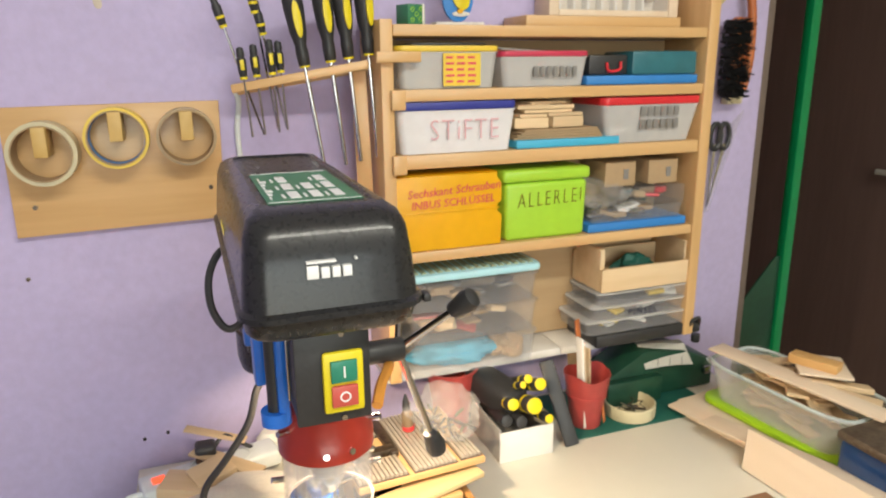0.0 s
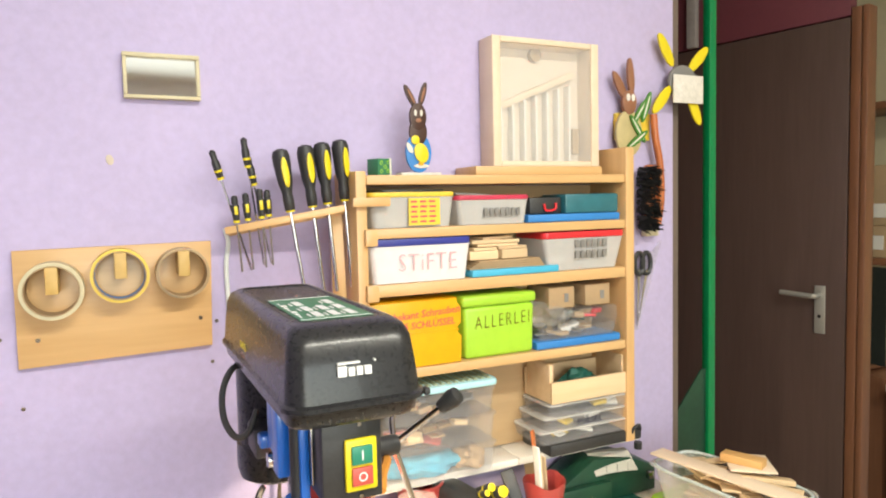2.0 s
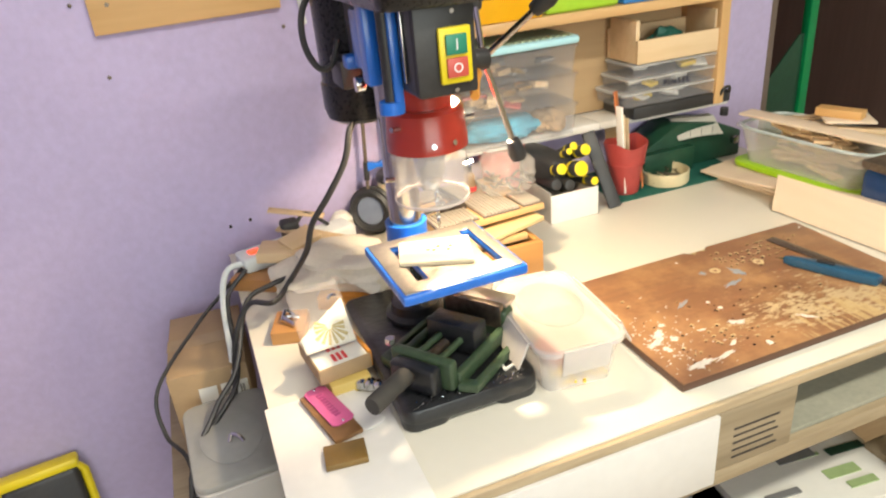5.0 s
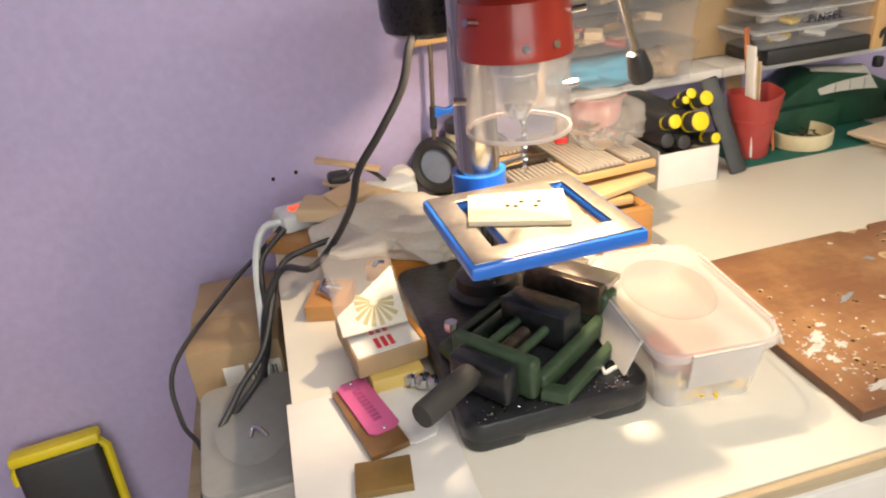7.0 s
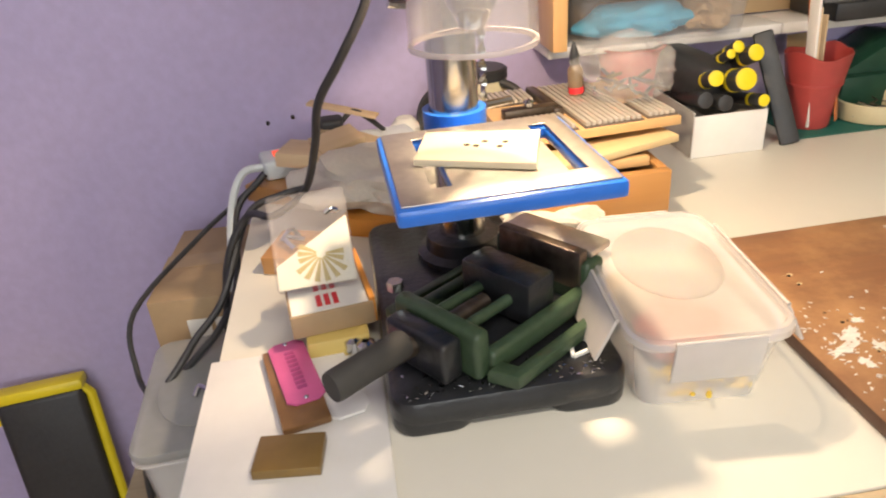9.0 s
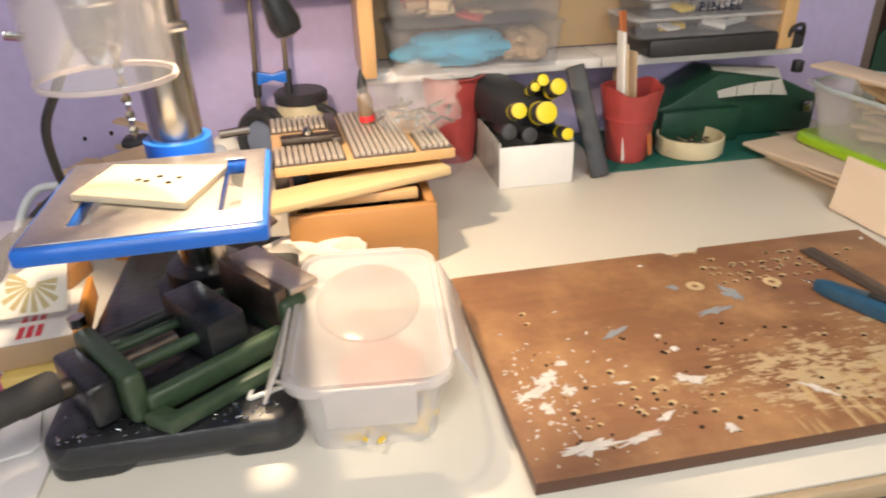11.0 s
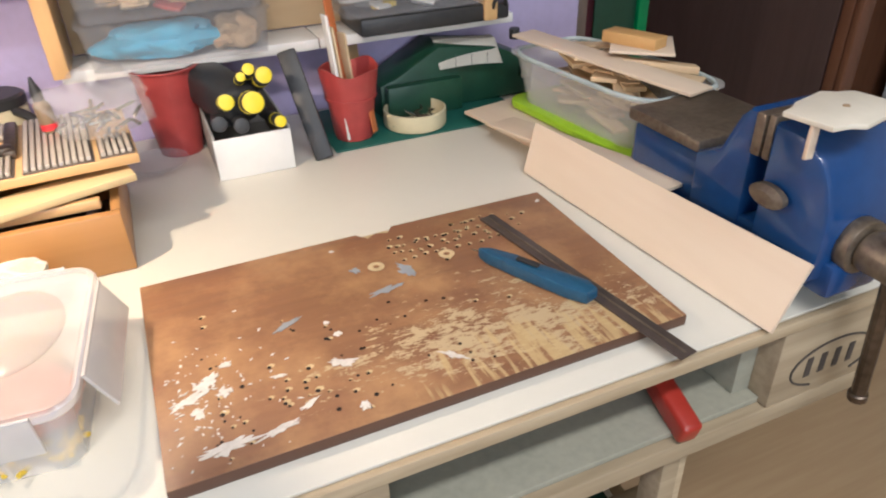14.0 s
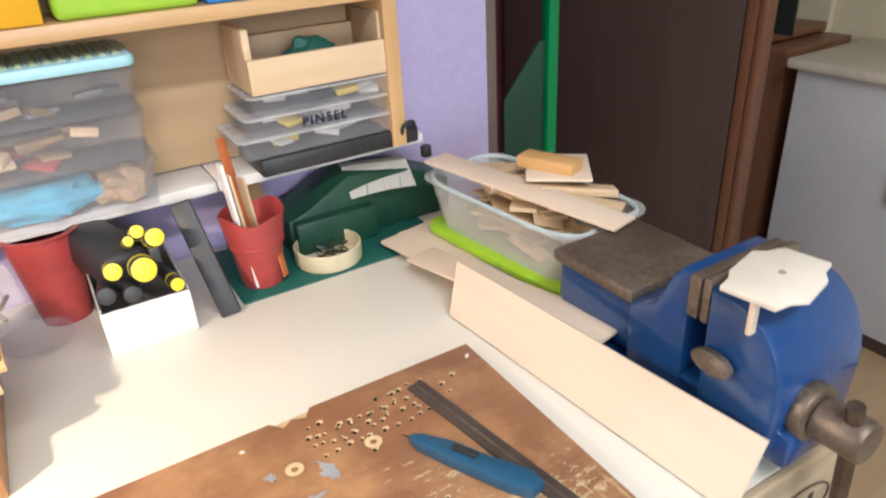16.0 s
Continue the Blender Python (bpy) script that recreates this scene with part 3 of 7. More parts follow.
lever = thing("clamp_lever", "red plastic clamp lever sticking out of the pallet", "lever")
part("grip", box(-0.011, 0.011, -0.075, 0.10, -0.012, 0.014, 0.005, 3, m=pose(0.842, 0.702, 0.725, 16, 0, -6)), RED, lever)
part("bar", box(-0.006, 0.006, 0.08, 0.40, -0.006, 0.004, 0.001, m=pose(0.842, 0.702, 0.735, 2, 0, -6)), DARKST, lever)

for i, (x, y, w, z, turn, mm) in enumerate(((0.68, 0.80, 0.30, 0.442, 8, "g"), (0.52, 0.84, 0.2, 0.442, -12, "w"), (0.72, 0.76, 0.28, 0.462, -6, "p"))):
    b = thing("magazine", "printed magazine in green and white on the lower shelf", "magazine", pose(x, y, z, 0, 0, turn), "magazines")
    part("paper_block", box(-w / 2, w / 2, -0.10, 0.10, 0, 0.016, 0.001), PAPER, b)
    bm = bmesh.new()
    for j in range(9):
        u, v = random.uniform(-0.42, 0.30) * w, random.uniform(-0.085, 0.05)
        box(u, u + random.uniform(0.02, 0.07), v, v + random.uniform(0.006, 0.022), 0.0162, 0.0168 + 0.0003 * j, 0, bm=bm, mi=j % 3)
    part("print", bm, [mat("pale_green_ink", (0.36, 0.48, 0.22), 0.4), GREENX, mat("grey_ink", (0.22, 0.22, 0.22), 0.4)], b)
blk = thing("wooden_block", "small yellow wooden block under the bench", "block")
part("body", box(0.845, 0.895, 0.69, 0.74, 0.4402, 0.49, 0.003), PALLET, blk)

# ---- brown work board and what lies on it ----
board = thing("work_board", "brown veneered board, scratched, drilled and spotted with white paint", "board", pose(0.398, 0.670, 0.8005))
part("panel", prism([(0, 0), (0.448, 0.004), (0.453, 0.275), (0.264, 0.276), (0.256, 0.264), (0.243, 0.269), (0.232, 0.262), (0.222, 0.275), (-0.002, 0.273)], 0.0120, None, 0.0012), BOARDM, board)
bm = bmesh.new()
for i in range(132):
    if 96 <= i:
        u, v = 0.250 + 0.0125 * (i % 10) + random.gauss(0, 0.002), 0.203 + 0.0145 * ((i - 96) // 10) + random.gauss(0, 0.002)
    elif 58 <= i:
        u, v = random.uniform(0.03, 0.27), 0.022 + 0.12 * random.random() ** 1.6
    elif i < 22:
        u, v = random.gauss(0.10, 0.045), random.gauss(0.05, 0.018)
    elif i < 46:
        u, v = 0.255 + 0.017 * (i % 9) + random.gauss(0, 0.003), 0.215 + 0.016 * ((i - 22) // 9) + random.gauss(0, 0.003)
    else:
        u, v = random.uniform(0.03, 0.43), random.uniform(0.02, 0.25)
    u, v = min(max(u, 0.01), 0.44), min(max(v, 0.01), 0.26)
    r = random.uniform(0.0008, 0.0021)
    prism(oval(2 * r, 2 * r, 9, u, v), 0.0003, Matrix.Translation((0, 0, 0.0121)), bm=bm, mi=0)
    if not 58 <= i < 96:
        prism(oval(3.6 * r, 2.8 * r, 9, u + r, v + r), 0.0002, Matrix.Translation((0, 0, 0.01195)), bm=bm, mi=1)
tagged(part("drill_hole", bm, [HOLE, DUST], board), kind="stuff")


def splat(bm, u, v, w, d, turn, seed, mi=0, z=0.0121):
    pts = []
    for i in range(34):
        a = 2 * math.pi * i / 34
        k = 0.86 + 0.6 * noise.noise(Vector((math.cos(a) * 2.6, math.sin(a) * 2.6, seed))) + 0.55 * noise.noise(Vector((math.cos(a) * 6.5, math.sin(a) * 6.5, seed + 9)))
        pts.append((k * w / 2 * math.cos(a), k * d / 2 * math.sin(a)))
    prism(pts, 0.0005, pose(u, v, z + 0.00003 * (seed % 11), 0, 0, turn), bm=bm, mi=mi)


bm = bmesh.new()
for s, (u, v, w, d, turn) in enumerate(((0.045, 0.022, 0.052, 0.014, 8), (0.085, 0.024, 0.04, 0.008, 14), (0.04, 0.10, 0.028, 0.014, 50), (0.024, 0.085, 0.03, 0.010, 20), (0.058, 0.116, 0.012, 0.009, 0),
                                        (0.052, 0.082, 0.016, 0.012, 70), (0.03, 0.068, 0.012, 0.016, 0), (0.235, 0.045, 0.026, 0.007, -48), (0.150, 0.02, 0.01, 0.012, 0), (0.155, 0.115, 0.009, 0.008, 0), (0.147, 0.077, 0.024, 0.014, -25),
                                        (0.095, 0.083, 0.014, 0.006, 0), (0.188, 0.252, 0.006, 0.005, 0), (0.44, 0.254, 0.008, 0.005, 40), (0.11, 0.04, 0.02, 0.006, 30), (0.15, 0.135, 0.006, 0.006, 0))):
    splat(bm, u, v, 0.9 * w, 0.9 * d, turn, s * 3.7)
for s in range(110):
    r = random.uniform(0.0006, 0.0024)
    splat(bm, abs(random.gauss(0.035, 0.03)) + 0.004, min(0.19, abs(random.gauss(0.07, 0.04)) + 0.006), r * 2, r, random.uniform(0, 180), s * 1.3)
tagged(part("paint_splash", bm, PAINTW, board, "dried white paint"), kind="stuff")
bm = bmesh.new()
for s, (u, v, w, d, turn) in enumerate(((0.118, 0.148, 0.030, 0.007, 28), (0.248, 0.182, 0.012, 0.03, 20), (0.215, 0.16, 0.03, 0.008, 10), (0.20, 0.205, 0.012, 0.010, 0), (0.37, 0.215, 0.014, 0.01, 0))):
    splat(bm, u, v, w, d, turn, s * 5.1 + 1)
tagged(part("paint_smear", bm, PAINTB, board, "grey-blue paint smears"), kind="stuff")
part("broken_edge", prism([(0.223, 0.2735), (0.233, 0.2600), (0.243, 0.2670), (0.256, 0.2620), (0.263, 0.2745), (0.250, 0.2750)], 0.008, Matrix.Translation((0, 0, 0.0005)), 0.0008), DUST, board, "pale broken wood at the chipped edge")
for u, v in ((0.2215, 0.203), (0.296, 0.194)):
    part("knot", lathe([(0.0035, 0.0), (0.0075, 0.0), (0.0085, 0.0006), (0.0035, 0.0007)], Matrix.Translation((u, v, 0.0120)), 16, closed=True), DUST, board, "pale ring round a drilled hole")

ruler = thing("steel_ruler", "dark steel ruler lying across the brown board", "ruler", pose(0.766, 0.914, 0.8130, 0, 0, -81.7))
RULERM = mat("dark_brown_steel", (0.13, 0.10, 0.085), 0.34, 0.4, vary=0.2, scale=20)
part("blade", box(0.0, 0.290, -0.0095, 0.0095, 0, 0.002, 0.0006), RULERM, ruler)
# the ridge's lighter iron paints in the faint highlight along the blade
part("ridge", box(0.004, 0.286, -0.0012, 0.0012, 0.0021, 0.0027, 0.0002), RUST, ruler, "ridge, lighter to show its faint highlight")
part("scale_edge", box(0.006, 0.284, -0.0092, -0.0078, 0.0021, 0.0024, 0.0001), RULERM, ruler)

knife = thing("utility_knife", "blue-grey utility knife on the brown board", "knife", pose(0.722, 0.842, 0.8131, 0, 0, -62) @ Matrix.Diagonal((1, 0.85, 1, 1)))
part("body", prism([(0.0, -0.003), (0.012, -0.009), (0.05, -0.013), (0.105, -0.016), (0.128, -0.013), (0.131, 0.004), (0.118, 0.012), (0.08, 0.010), (0.04, 0.011), (0.01, 0.006)], 0.014, None, 0.003), KNIFEB, knife)
part("slider", box(0.045, 0.07, -0.004, 0.004, 0.0142, 0.0175, 0.0015), BLACKP, knife)
part("blade", prism([(-0.012, -0.001), (0.002, -0.002), (0.002, 0.004)], 0.0008, Matrix.Translation((0, 0, 0.006))), CHROME, knife)

# ---- boards, tub and vise on the bench's end ----
lean = thing("leaning_board", "pale plywood strip leaning on edge against the stack", "board")
a, b, c, d = Vector((0.878, 1.020, 0.8008)), Vector((0.906, 0.630, 0.8008)), Vector((0.938, 0.632, 0.8625)), Vector((0.908, 1.044, 0.8555))
t = bmesh.new()
off = (b - a).cross(d - a).normalized() * 0.004
vs = [t.verts.new(p) for p in (a, b, c, d)] + [t.verts.new(p + off) for p in (a, b, c, d)]
for q in ((0, 1, 2, 3), (7, 6, 5, 4), (0, 4, 5, 1), (1, 5, 6, 2), (2, 6, 7, 3), (3, 7, 4, 0)):
    t.faces.new([vs[i] for i in q])
bmesh.ops.recalc_face_normals(t, faces=t.faces[:])
part("strip", t, PLY, lean)
n_ = (b - a).cross(d - a).normalized()
side_ = -n_ if n_.x > 0 else n_
for u, v, w in ((0.93, 0.12, 0.014), (0.13, 0.92, 0.012)):
    p = a + (b - a) * u + (d - a) * v + side_ * 0.0006
    ex = (b - a).normalized()
    mm = Matrix.Translation(p) @ Matrix((ex, side_.cross(ex), side_)).transposed().to_4x4()
    part("burn_mark", prism(oval(w, 0.004, 12), 0.0004, mm), PENBR, lean)

for i, (x, y, w, dd, turn) in enumerate(((1.005, 1.08, 0.16, 0.33, 8), (1.01, 1.085, 0.15, 0.33, 3), (1.0, 1.075, 0.165, 0.34, 11))):
    sh = thing("plywood_sheet", "thin pale plywood sheet in a stack under the tub", "sheet", pose(x, y, 0.8005 + 0.0055 * i, 0, 0, turn), "stack of plywood sheets")
    part("sheet", box(-w / 2, w / 2, -dd / 2, dd / 2, 0, 0.005, 0.0006), PLY, sh)
sh = thing("plywood_strip", "plywood strip with a burnt round mark resting behind the leaning board", "strip", look((0.935, 0.985, 0.838), (0.970, 0.785, 0.852)) @ pose(0, 0, 0, 90, 0, 0))
part("sheet", box(-0.022, 0.026, -0.16, 0.16, 0, 0.004, 0.0006), PLY, sh)
part("burn_mark", lathe([(0.007, 0), (0.009, 0), (0.009, 0.0004), (0.007, 0.0004)], Matrix.Translation((-0.008, 0.03, 0.0041)), 20, closed=True), PENBR, sh)

ORBLK = wood("light_orange_wood", (0.66, 0.40, 0.16), (0.55, 0.31, 0.11), 1, 0.55)
tub = thing("scrap_tub", "clear tub on its neon green lid, heaped with plywood offcuts", "tub", pose(1.045, 1.085, 0.8175, 0, 0, 6))
part("lid", prism(rounded(0.150, 0.295, 0.03), 0.012, None, 0.004), LIME2, tub, "neon green lid under the tub")
part("body", shell(0.142, 0.285, 0.072, 0.03, foot=0.86, m=Matrix.Translation((0, 0, 0.0125)), lip=0.005), mat("hazy_tub_plastic", (0.80, 0.80, 0.76), 0.22, vary=0.05, bump=0.06, clear=0.72), tub)
part("rim", tube([(0.0735 * 2 * u, 0.145 * 2 * v, 0.0835) for u, v in rounded(1.0, 1.0, 0.22) + [(0.5, 0.28)]], 0.0034, 8, curve=False), mat("pale_aqua_rim_plastic", (0.66, 0.76, 0.76), 0.25, clear=0.3), tub, "rolled hazy rim")
for i in range(46):
    w, dd = random.uniform(0.02, 0.045), random.uniform(0.05, 0.105)
    z = 0.834 + 0.00165 * i + random.uniform(0, 0.003)
    ob = thing("wood_offcut", "pale plywood offcut in the tub", "offcut", pose(1.045 + max(-0.025, min(0.025, random.gauss(0, 0.016))), 1.085 + max(-0.07, min(0.07, random.gauss(0, 0.045))), z, random.gauss(0, 6), random.gauss(0, 7), 90 + random.gauss(0, 24)), "plywood offcuts")
    part("piece", prism([(-dd / 2, -w / 2), (dd / 2, -w / 2 * random.uniform(0.5, 1)), (dd / 2 * random.uniform(0.7, 1), w / 2), (-dd / 2, w / 2 * random.uniform(0.4, 1))], random.choice((0.003, 0.004, 0.006)), None, 0.0004), PLYX, ob)
for (x, y, z, w, dd, h, rx, ry, rz, mm, lab) in ((1.018, 1.066, 0.917, 0.044, 0.315, 0.004, 2, 0, 13, PLY, "long plywood offcut on top of the heap"), (1.090, 1.076, 0.9245, 0.105, 0.085, 0.004, 1, 2, 52, PLY, "square plywood offcut on the heap"),
                                               (1.075, 1.076, 0.9295, 0.034, 0.080, 0.015, 1, 2, 24, ORBLK, "small orange-brown wooden block on the heap"), (1.085, 1.03, 0.905, 0.03, 0.10, 0.010, 6, 8, 60, PLYX, "plywood offcut at the tub's rim"),
                                               (1.055, 1.02, 0.909, 0.028, 0.15, 0.004, 3, 4, 34, PLYX, "narrow plywood offcut near the tub's rim"), (1.03, 1.13, 0.911, 0.05, 0.11, 0.004, -3, 3, -20, PLYX, "broad plywood offcut under the long one"), (1.085, 1.13, 0.913, 0.025, 0.13, 0.005, -4, 2, 62, PLYX, "plywood strip lying across the heap")):
    ob = thing("wood_offcut", lab, "offcut", pose(x, y, z, rx, ry, rz), "plywood offcuts")
    part("piece", box(-w / 2, w / 2, -dd / 2, dd / 2, 0, h, 0.0006), mm, ob)

vise = thing("bench_vise", "dark blue cast-iron bench vise with worn jaws", "vise")
part("base", prism(rounded(0.14, 0.20, 0.02), 0.022, pose(1.02, 0.80, 0.8003, 0, 0, 4), 0.004), VISEB, vise)
bm = box(0.965, 1.075, 0.765, 0.93, 0.822, 0.8935, 0.016, 3)
box(0.985, 1.06, 0.70, 0.80, 0.822, 0.90, 0.014, 3, bm=bm)
part("rear_body", bm, VISEB, vise)
part("anvil", box(0.957, 1.085, 0.806, 0.925, 0.894, 0.909, 0.004), RUST, vise, "bare worn iron anvil")
part("rear_jaw", prism([(0.7355, 0.83), (0.805, 0.83), (0.805, 0.899), (0.775, 0.915), (0.757, 0.955), (0.748, 0.964), (0.7355, 0.964)], 0.108, Matrix(((0, 0, 1, 0.952), (1, 0, 0, 0), (0, 1, 0, 0), (0, 0, 0, 1))), 0.006), VISEB, vise)
part("rear_jaw_plate", box(0.948, 1.064, 0.7235, 0.735, 0.925, 0.966, 0.002), RUST, vise)
arc = [(0.688 - 0.053 * math.sin(radians(k)), 0.886 + 0.077 * math.cos(radians(k))) for k in range(0, 91, 10)]
part("front_jaw", prism([(0.7115, 0.828), (0.7115, 0.963)] + arc + [(0.637, 0.842), (0.648, 0.828)], 0.118, Matrix(((0, 0, 1, 0.944), (1, 0, 0, 0), (0, 1, 0, 0), (0, 0, 0, 1))), 0.007), VISEB, vise)
part("slide", box(0.955, 1.020, 0.625, 0.78, 0.823, 0.858, 0.006), VISEB, vise)
part("front_jaw_plate", box(0.948, 1.066, 0.7125, 0.721, 0.925, 0.968, 0.002), RUST, vise)
part("boss", lathe([(0.010, 0), (0.026, 0.004), (0.026, 0.012), (0.015, 0.018)], pose(0.9435, 0.694, 0.902, 90, 0, -90) @ Matrix.Diagonal((0.75, 0.42, 0.8, 1)), 20), RUST, vise, "worn bare iron boss")
screw = part("screw_head", cyl((0.985, 0.580, 0.872), (0.985, 0.622, 0.872), 0.019, 0.019, 20, bev=0.004), RUST, vise, "rusty screw head")
part("collar", cyl((0.985, 0.6225, 0.872), (0.985, 0.637, 0.872), 0.026, 0.026, 20, bev=0.003), RUST, screw)
part("bar", tube([(0.976, 0.594, 0.905), (0.985, 0.595, 0.872), (1.008, 0.598, 0.715)], 0.007, curve=False), DARKST, screw)
part("bar_end", lathe([(0.004, 0), (0.009, 0.003), (0.009, 0.010), (0.004, 0.013)], pose(1.009, 0.598, 0.706, 0, -9, 0), 12), DARKST, screw)

tag = thing("plywood_part", "white plywood part with notched edges lying on the vise", "part", pose(0.972, 0.672, 0.9735))
part("sheet", prism([(-0.047, -0.022), (-0.03, -0.026), (-0.02, -0.034), (0.018, -0.03), (0.03, -0.022), (0.046, -0.02), (0.046, 0.018), (0.03, 0.026), (0.022, 0.034), (-0.02, 0.03), (-0.032, 0.024), (-0.047, 0.022)], 0.0045, pose(0, 0, 0.008, 0, 0, 8), 0.0005), mat("white_plywood", (0.74, 0.68, 0.56), 0.6, vary=0.06), tag)
part("tongue", box(-0.044, -0.036, -0.012, -0.008, -0.022, 0.0078, 0.0005), PLY, tag)
part("pin", cyl((0.004, 0.0, 0.0128), (0.004, 0.0, 0.0135), 0.003, n=10), KRAFT, tag)

# ---- the drill press ----
press = thing("drill_press", "black and blue bench drill press with a clear chuck guard", "drill press")
t = prism(rounded(0.176, 0.30, 0.02), 0.025, Matrix.Translation((0.163, 0.897, 0.8064)), 0.007)
base = part("base", t, CAST, press, "black cast-iron base")
for x in (0.106, 0.220):
    for y in (0.767, 1.027):
        part("foot", prism(rounded(0.060, 0.038, 0.017), 0.018, Matrix.Translation((x, y, 0.8002)), 0.003), CAST, base)
part("column_flange", lathe([(0.044, 0.0), (0.044, 0.006), (0.036, 0.010), (0.034, 0.022), (0.026, 0.024)], Matrix.Translation((0.165, 0.958, 0.831)), 32), CAST, press)
part("column", cyl((0.165, 0.958, 0.84), (0.165, 0.958, 1.28), 0.0215, n=40), STEEL, press, "brushed steel column")


def slotted(z0, z1, grow, mi):
    """The table's plate with its two long slots."""
    t = bmesh.new()
    xs = (0.0915 - grow, 0.118 + 0.0 - 0.0, 0.132, 0.211, 0.225, 0.2435 + grow)
    ys = (0.761 - grow, 0.788, 0.888, 0.911 + grow)
    keep = [(i, j) for i in range(5) for j in range(3) if not (i in (1, 3) and j == 1)]
    vs = {}
    for i, j in keep:
        q = []
        for a, b in ((i, j), (i + 1, j), (i + 1, j + 1), (i, j + 1)):
            if (a, b) not in vs:
                vs[a, b] = t.verts.new((xs[a], ys[b], z0))
            q.append(vs[a, b])
        t.faces.new(q)
    up = bmesh.ops.extrude_face_region(t, geom=t.faces[:])["geom"]
    bmesh.ops.translate(t, vec=(0, 0, z1 - z0), verts=[v for v in up if isinstance(v, bmesh.types.BMVert)])
    bmesh.ops.recalc_face_normals(t, faces=t.faces[:])
    sharp = [e for e in t.edges if len(e.link_faces) == 2 and e.calc_face_angle(0) > 1]
    bmesh.ops.bevel(t, geom=sharp, offset=0.0035 if mi == 0 else 0.0005, segments=2, affect="EDGES", profile=0.5)
    return t


tblp = part("table", slotted(0.9585, 0.9712, 0.0, 0), BLUE, press, "bright blue table with two slots")
part("top_face", slotted(0.9713, 0.9726, -0.004, 1), STEELT, tblp, "ground steel face")
part("collar", lathe([(0.0225, -0.012), (0.028, -0.012), (0.028, 0.016), (0.0225, 0.016)], Matrix.Translation((0.165, 0.958, 0.957)), 32, closed=True), BLUE, tblp)
part("bracket", box(0.145, 0.186, 0.905, 0.945, 0.946, 0.960, 0.003), BLUE, tblp)
part("clamp_screw", cyl((0.197, 0.975, 0.966), (0.222, 0.982, 0.966), 0.004, n=10), CHROME, tblp)
# the table is swung a little about the column
swing = pose(0.165, 0.958, 0.001, 0, 0, 1.2) @ Matrix.Translation((-0.165, -0.957, 0))
tblp.matrix_world = swing
# filings lie on the base
bm = bmesh.new()
for i in range(150):
    x, y, a = random.uniform(0.085, 0.235), 0.752 + abs(random.gauss(0, 0.018)), random.uniform(0, 3.1)
    box(-0.0012, 0.0012, -0.0005, 0.0005, 0, 0.0003, 0, bm=bm, m=pose(x, y, 0.8315 + 0.0002 * (i % 4), random.gauss(0, 14), random.gauss(0, 14), 57 * a))
tagged(part("filing", bm, CHROME, base, "bright metal filings"), kind="stuff")
# the head under its belt cover
body = box(0.1235, 0.1795, 0.722, 0.86, 1.187, 1.275, 0.007, 3)
box(0.128, 0.178, 0.80, 1.00, 1.185, 1.28, 0.010, 3, bm=body)
part("head", body, BLACKP, press, "black head casting")
part("front_plate", box(0.1225, 0.1800, 0.7165, 0.7215, 1.190, 1.272, 0.003), BLACKP, press)
rail = box(0.114, 0.124, 0.765, 0.785, 1.170, 1.268, 0.003)
box(0.100, 0.114, 0.80, 0.825, 1.19, 1.268, 0.003, bm=rail)
box(0.104, 0.130, 0.83, 0.87, 1.20, 1.26, 0.004, bm=rail)
box(0.098, 0.128, 0.88, 0.90, 1.195, 1.21, 0.003, bm=rail)
part("slide_frame", rail, BLUE, press, "bright blue motor slide")
part("rod", cyl((0.113, 0.775, 1.175), (0.113, 0.775, 1.272), 0.0065, n=16), BLACKP, press)
part("stop_ring", lathe([(0.007, 0), (0.0125, 0), (0.0125, 0.012), (0.007, 0.012)], Matrix.Translation((0.113, 0.775, 1.168)), 24, closed=True), BLUE, press)
part("scale", box(0.1205, 0.1225, 0.745, 0.751, 1.20, 1.266, 0.0004), STEEL, press)
part("motor_knob", cyl((0.108, 0.90, 1.175), (0.120, 0.90, 1.175), 0.009, n=18, bev=0.002), CHROME, press)
motor = part("motor", lathe([(0.036, 0.0), (0.046, 0.006), (0.0495, 0.020), (0.0495, 0.052), (0.0470, 0.054), (0.0470, 0.162), (0.036, 0.167)], Matrix.Translation((0.147, 1.045, 1.100)), 40), BLACK, press, "black cylindrical motor")
part("terminal_box", box(0.104, 0.128, 0.945, 1.0, 1.16, 1.195, 0.004), BLACKP, motor)


def cover():
    """The belt cover: a bulging box with a rim, a recessed front and rounded corners."""
    t = bmesh.new()
    rings = []
    for z, w, y0, y1, r in ((1.268, 0.117, 0.702, 1.062, 0.020), (1.272, 0.123, 0.697, 1.068, 0.022), (1.2835, 0.127, 0.692, 1.071, 0.023), (1.2855, 0.134, 0.687, 1.076, 0.025), (1.2895, 0.134, 0.687, 1.076, 0.025), (1.2915, 0.127, 0.692, 1.073, 0.021), (1.320, 0.122, 0.697, 1.070, 0.019),
                         (1.341, 0.117, 0.702, 1.067, 0.018), (1.351, 0.109, 0.710, 1.061, 0.017), (1.3565, 0.094, 0.722, 1.050, 0.018), (1.357, 0.084, 0.735, 1.042, 0.016), (1.3550, 0.082, 0.737, 1.040, 0.016)):
        rings.append([t.verts.new((0.1525 + x, (y0 + y1) / 2 + y, z)) for x, y in rounded(w, y1 - y0, r, 7)])
    for a, b in zip(rings, rings[1:]):
        for i in range(len(a)):
            t.faces.new((a[i], a[(i + 1) % len(a)], b[(i + 1) % len(a)], b[i]))
    t.faces.new(rings[0][::-1])
    t.faces.new(rings[-1])
    bmesh.ops.recalc_face_normals(t, faces=t.faces[:])
    return t


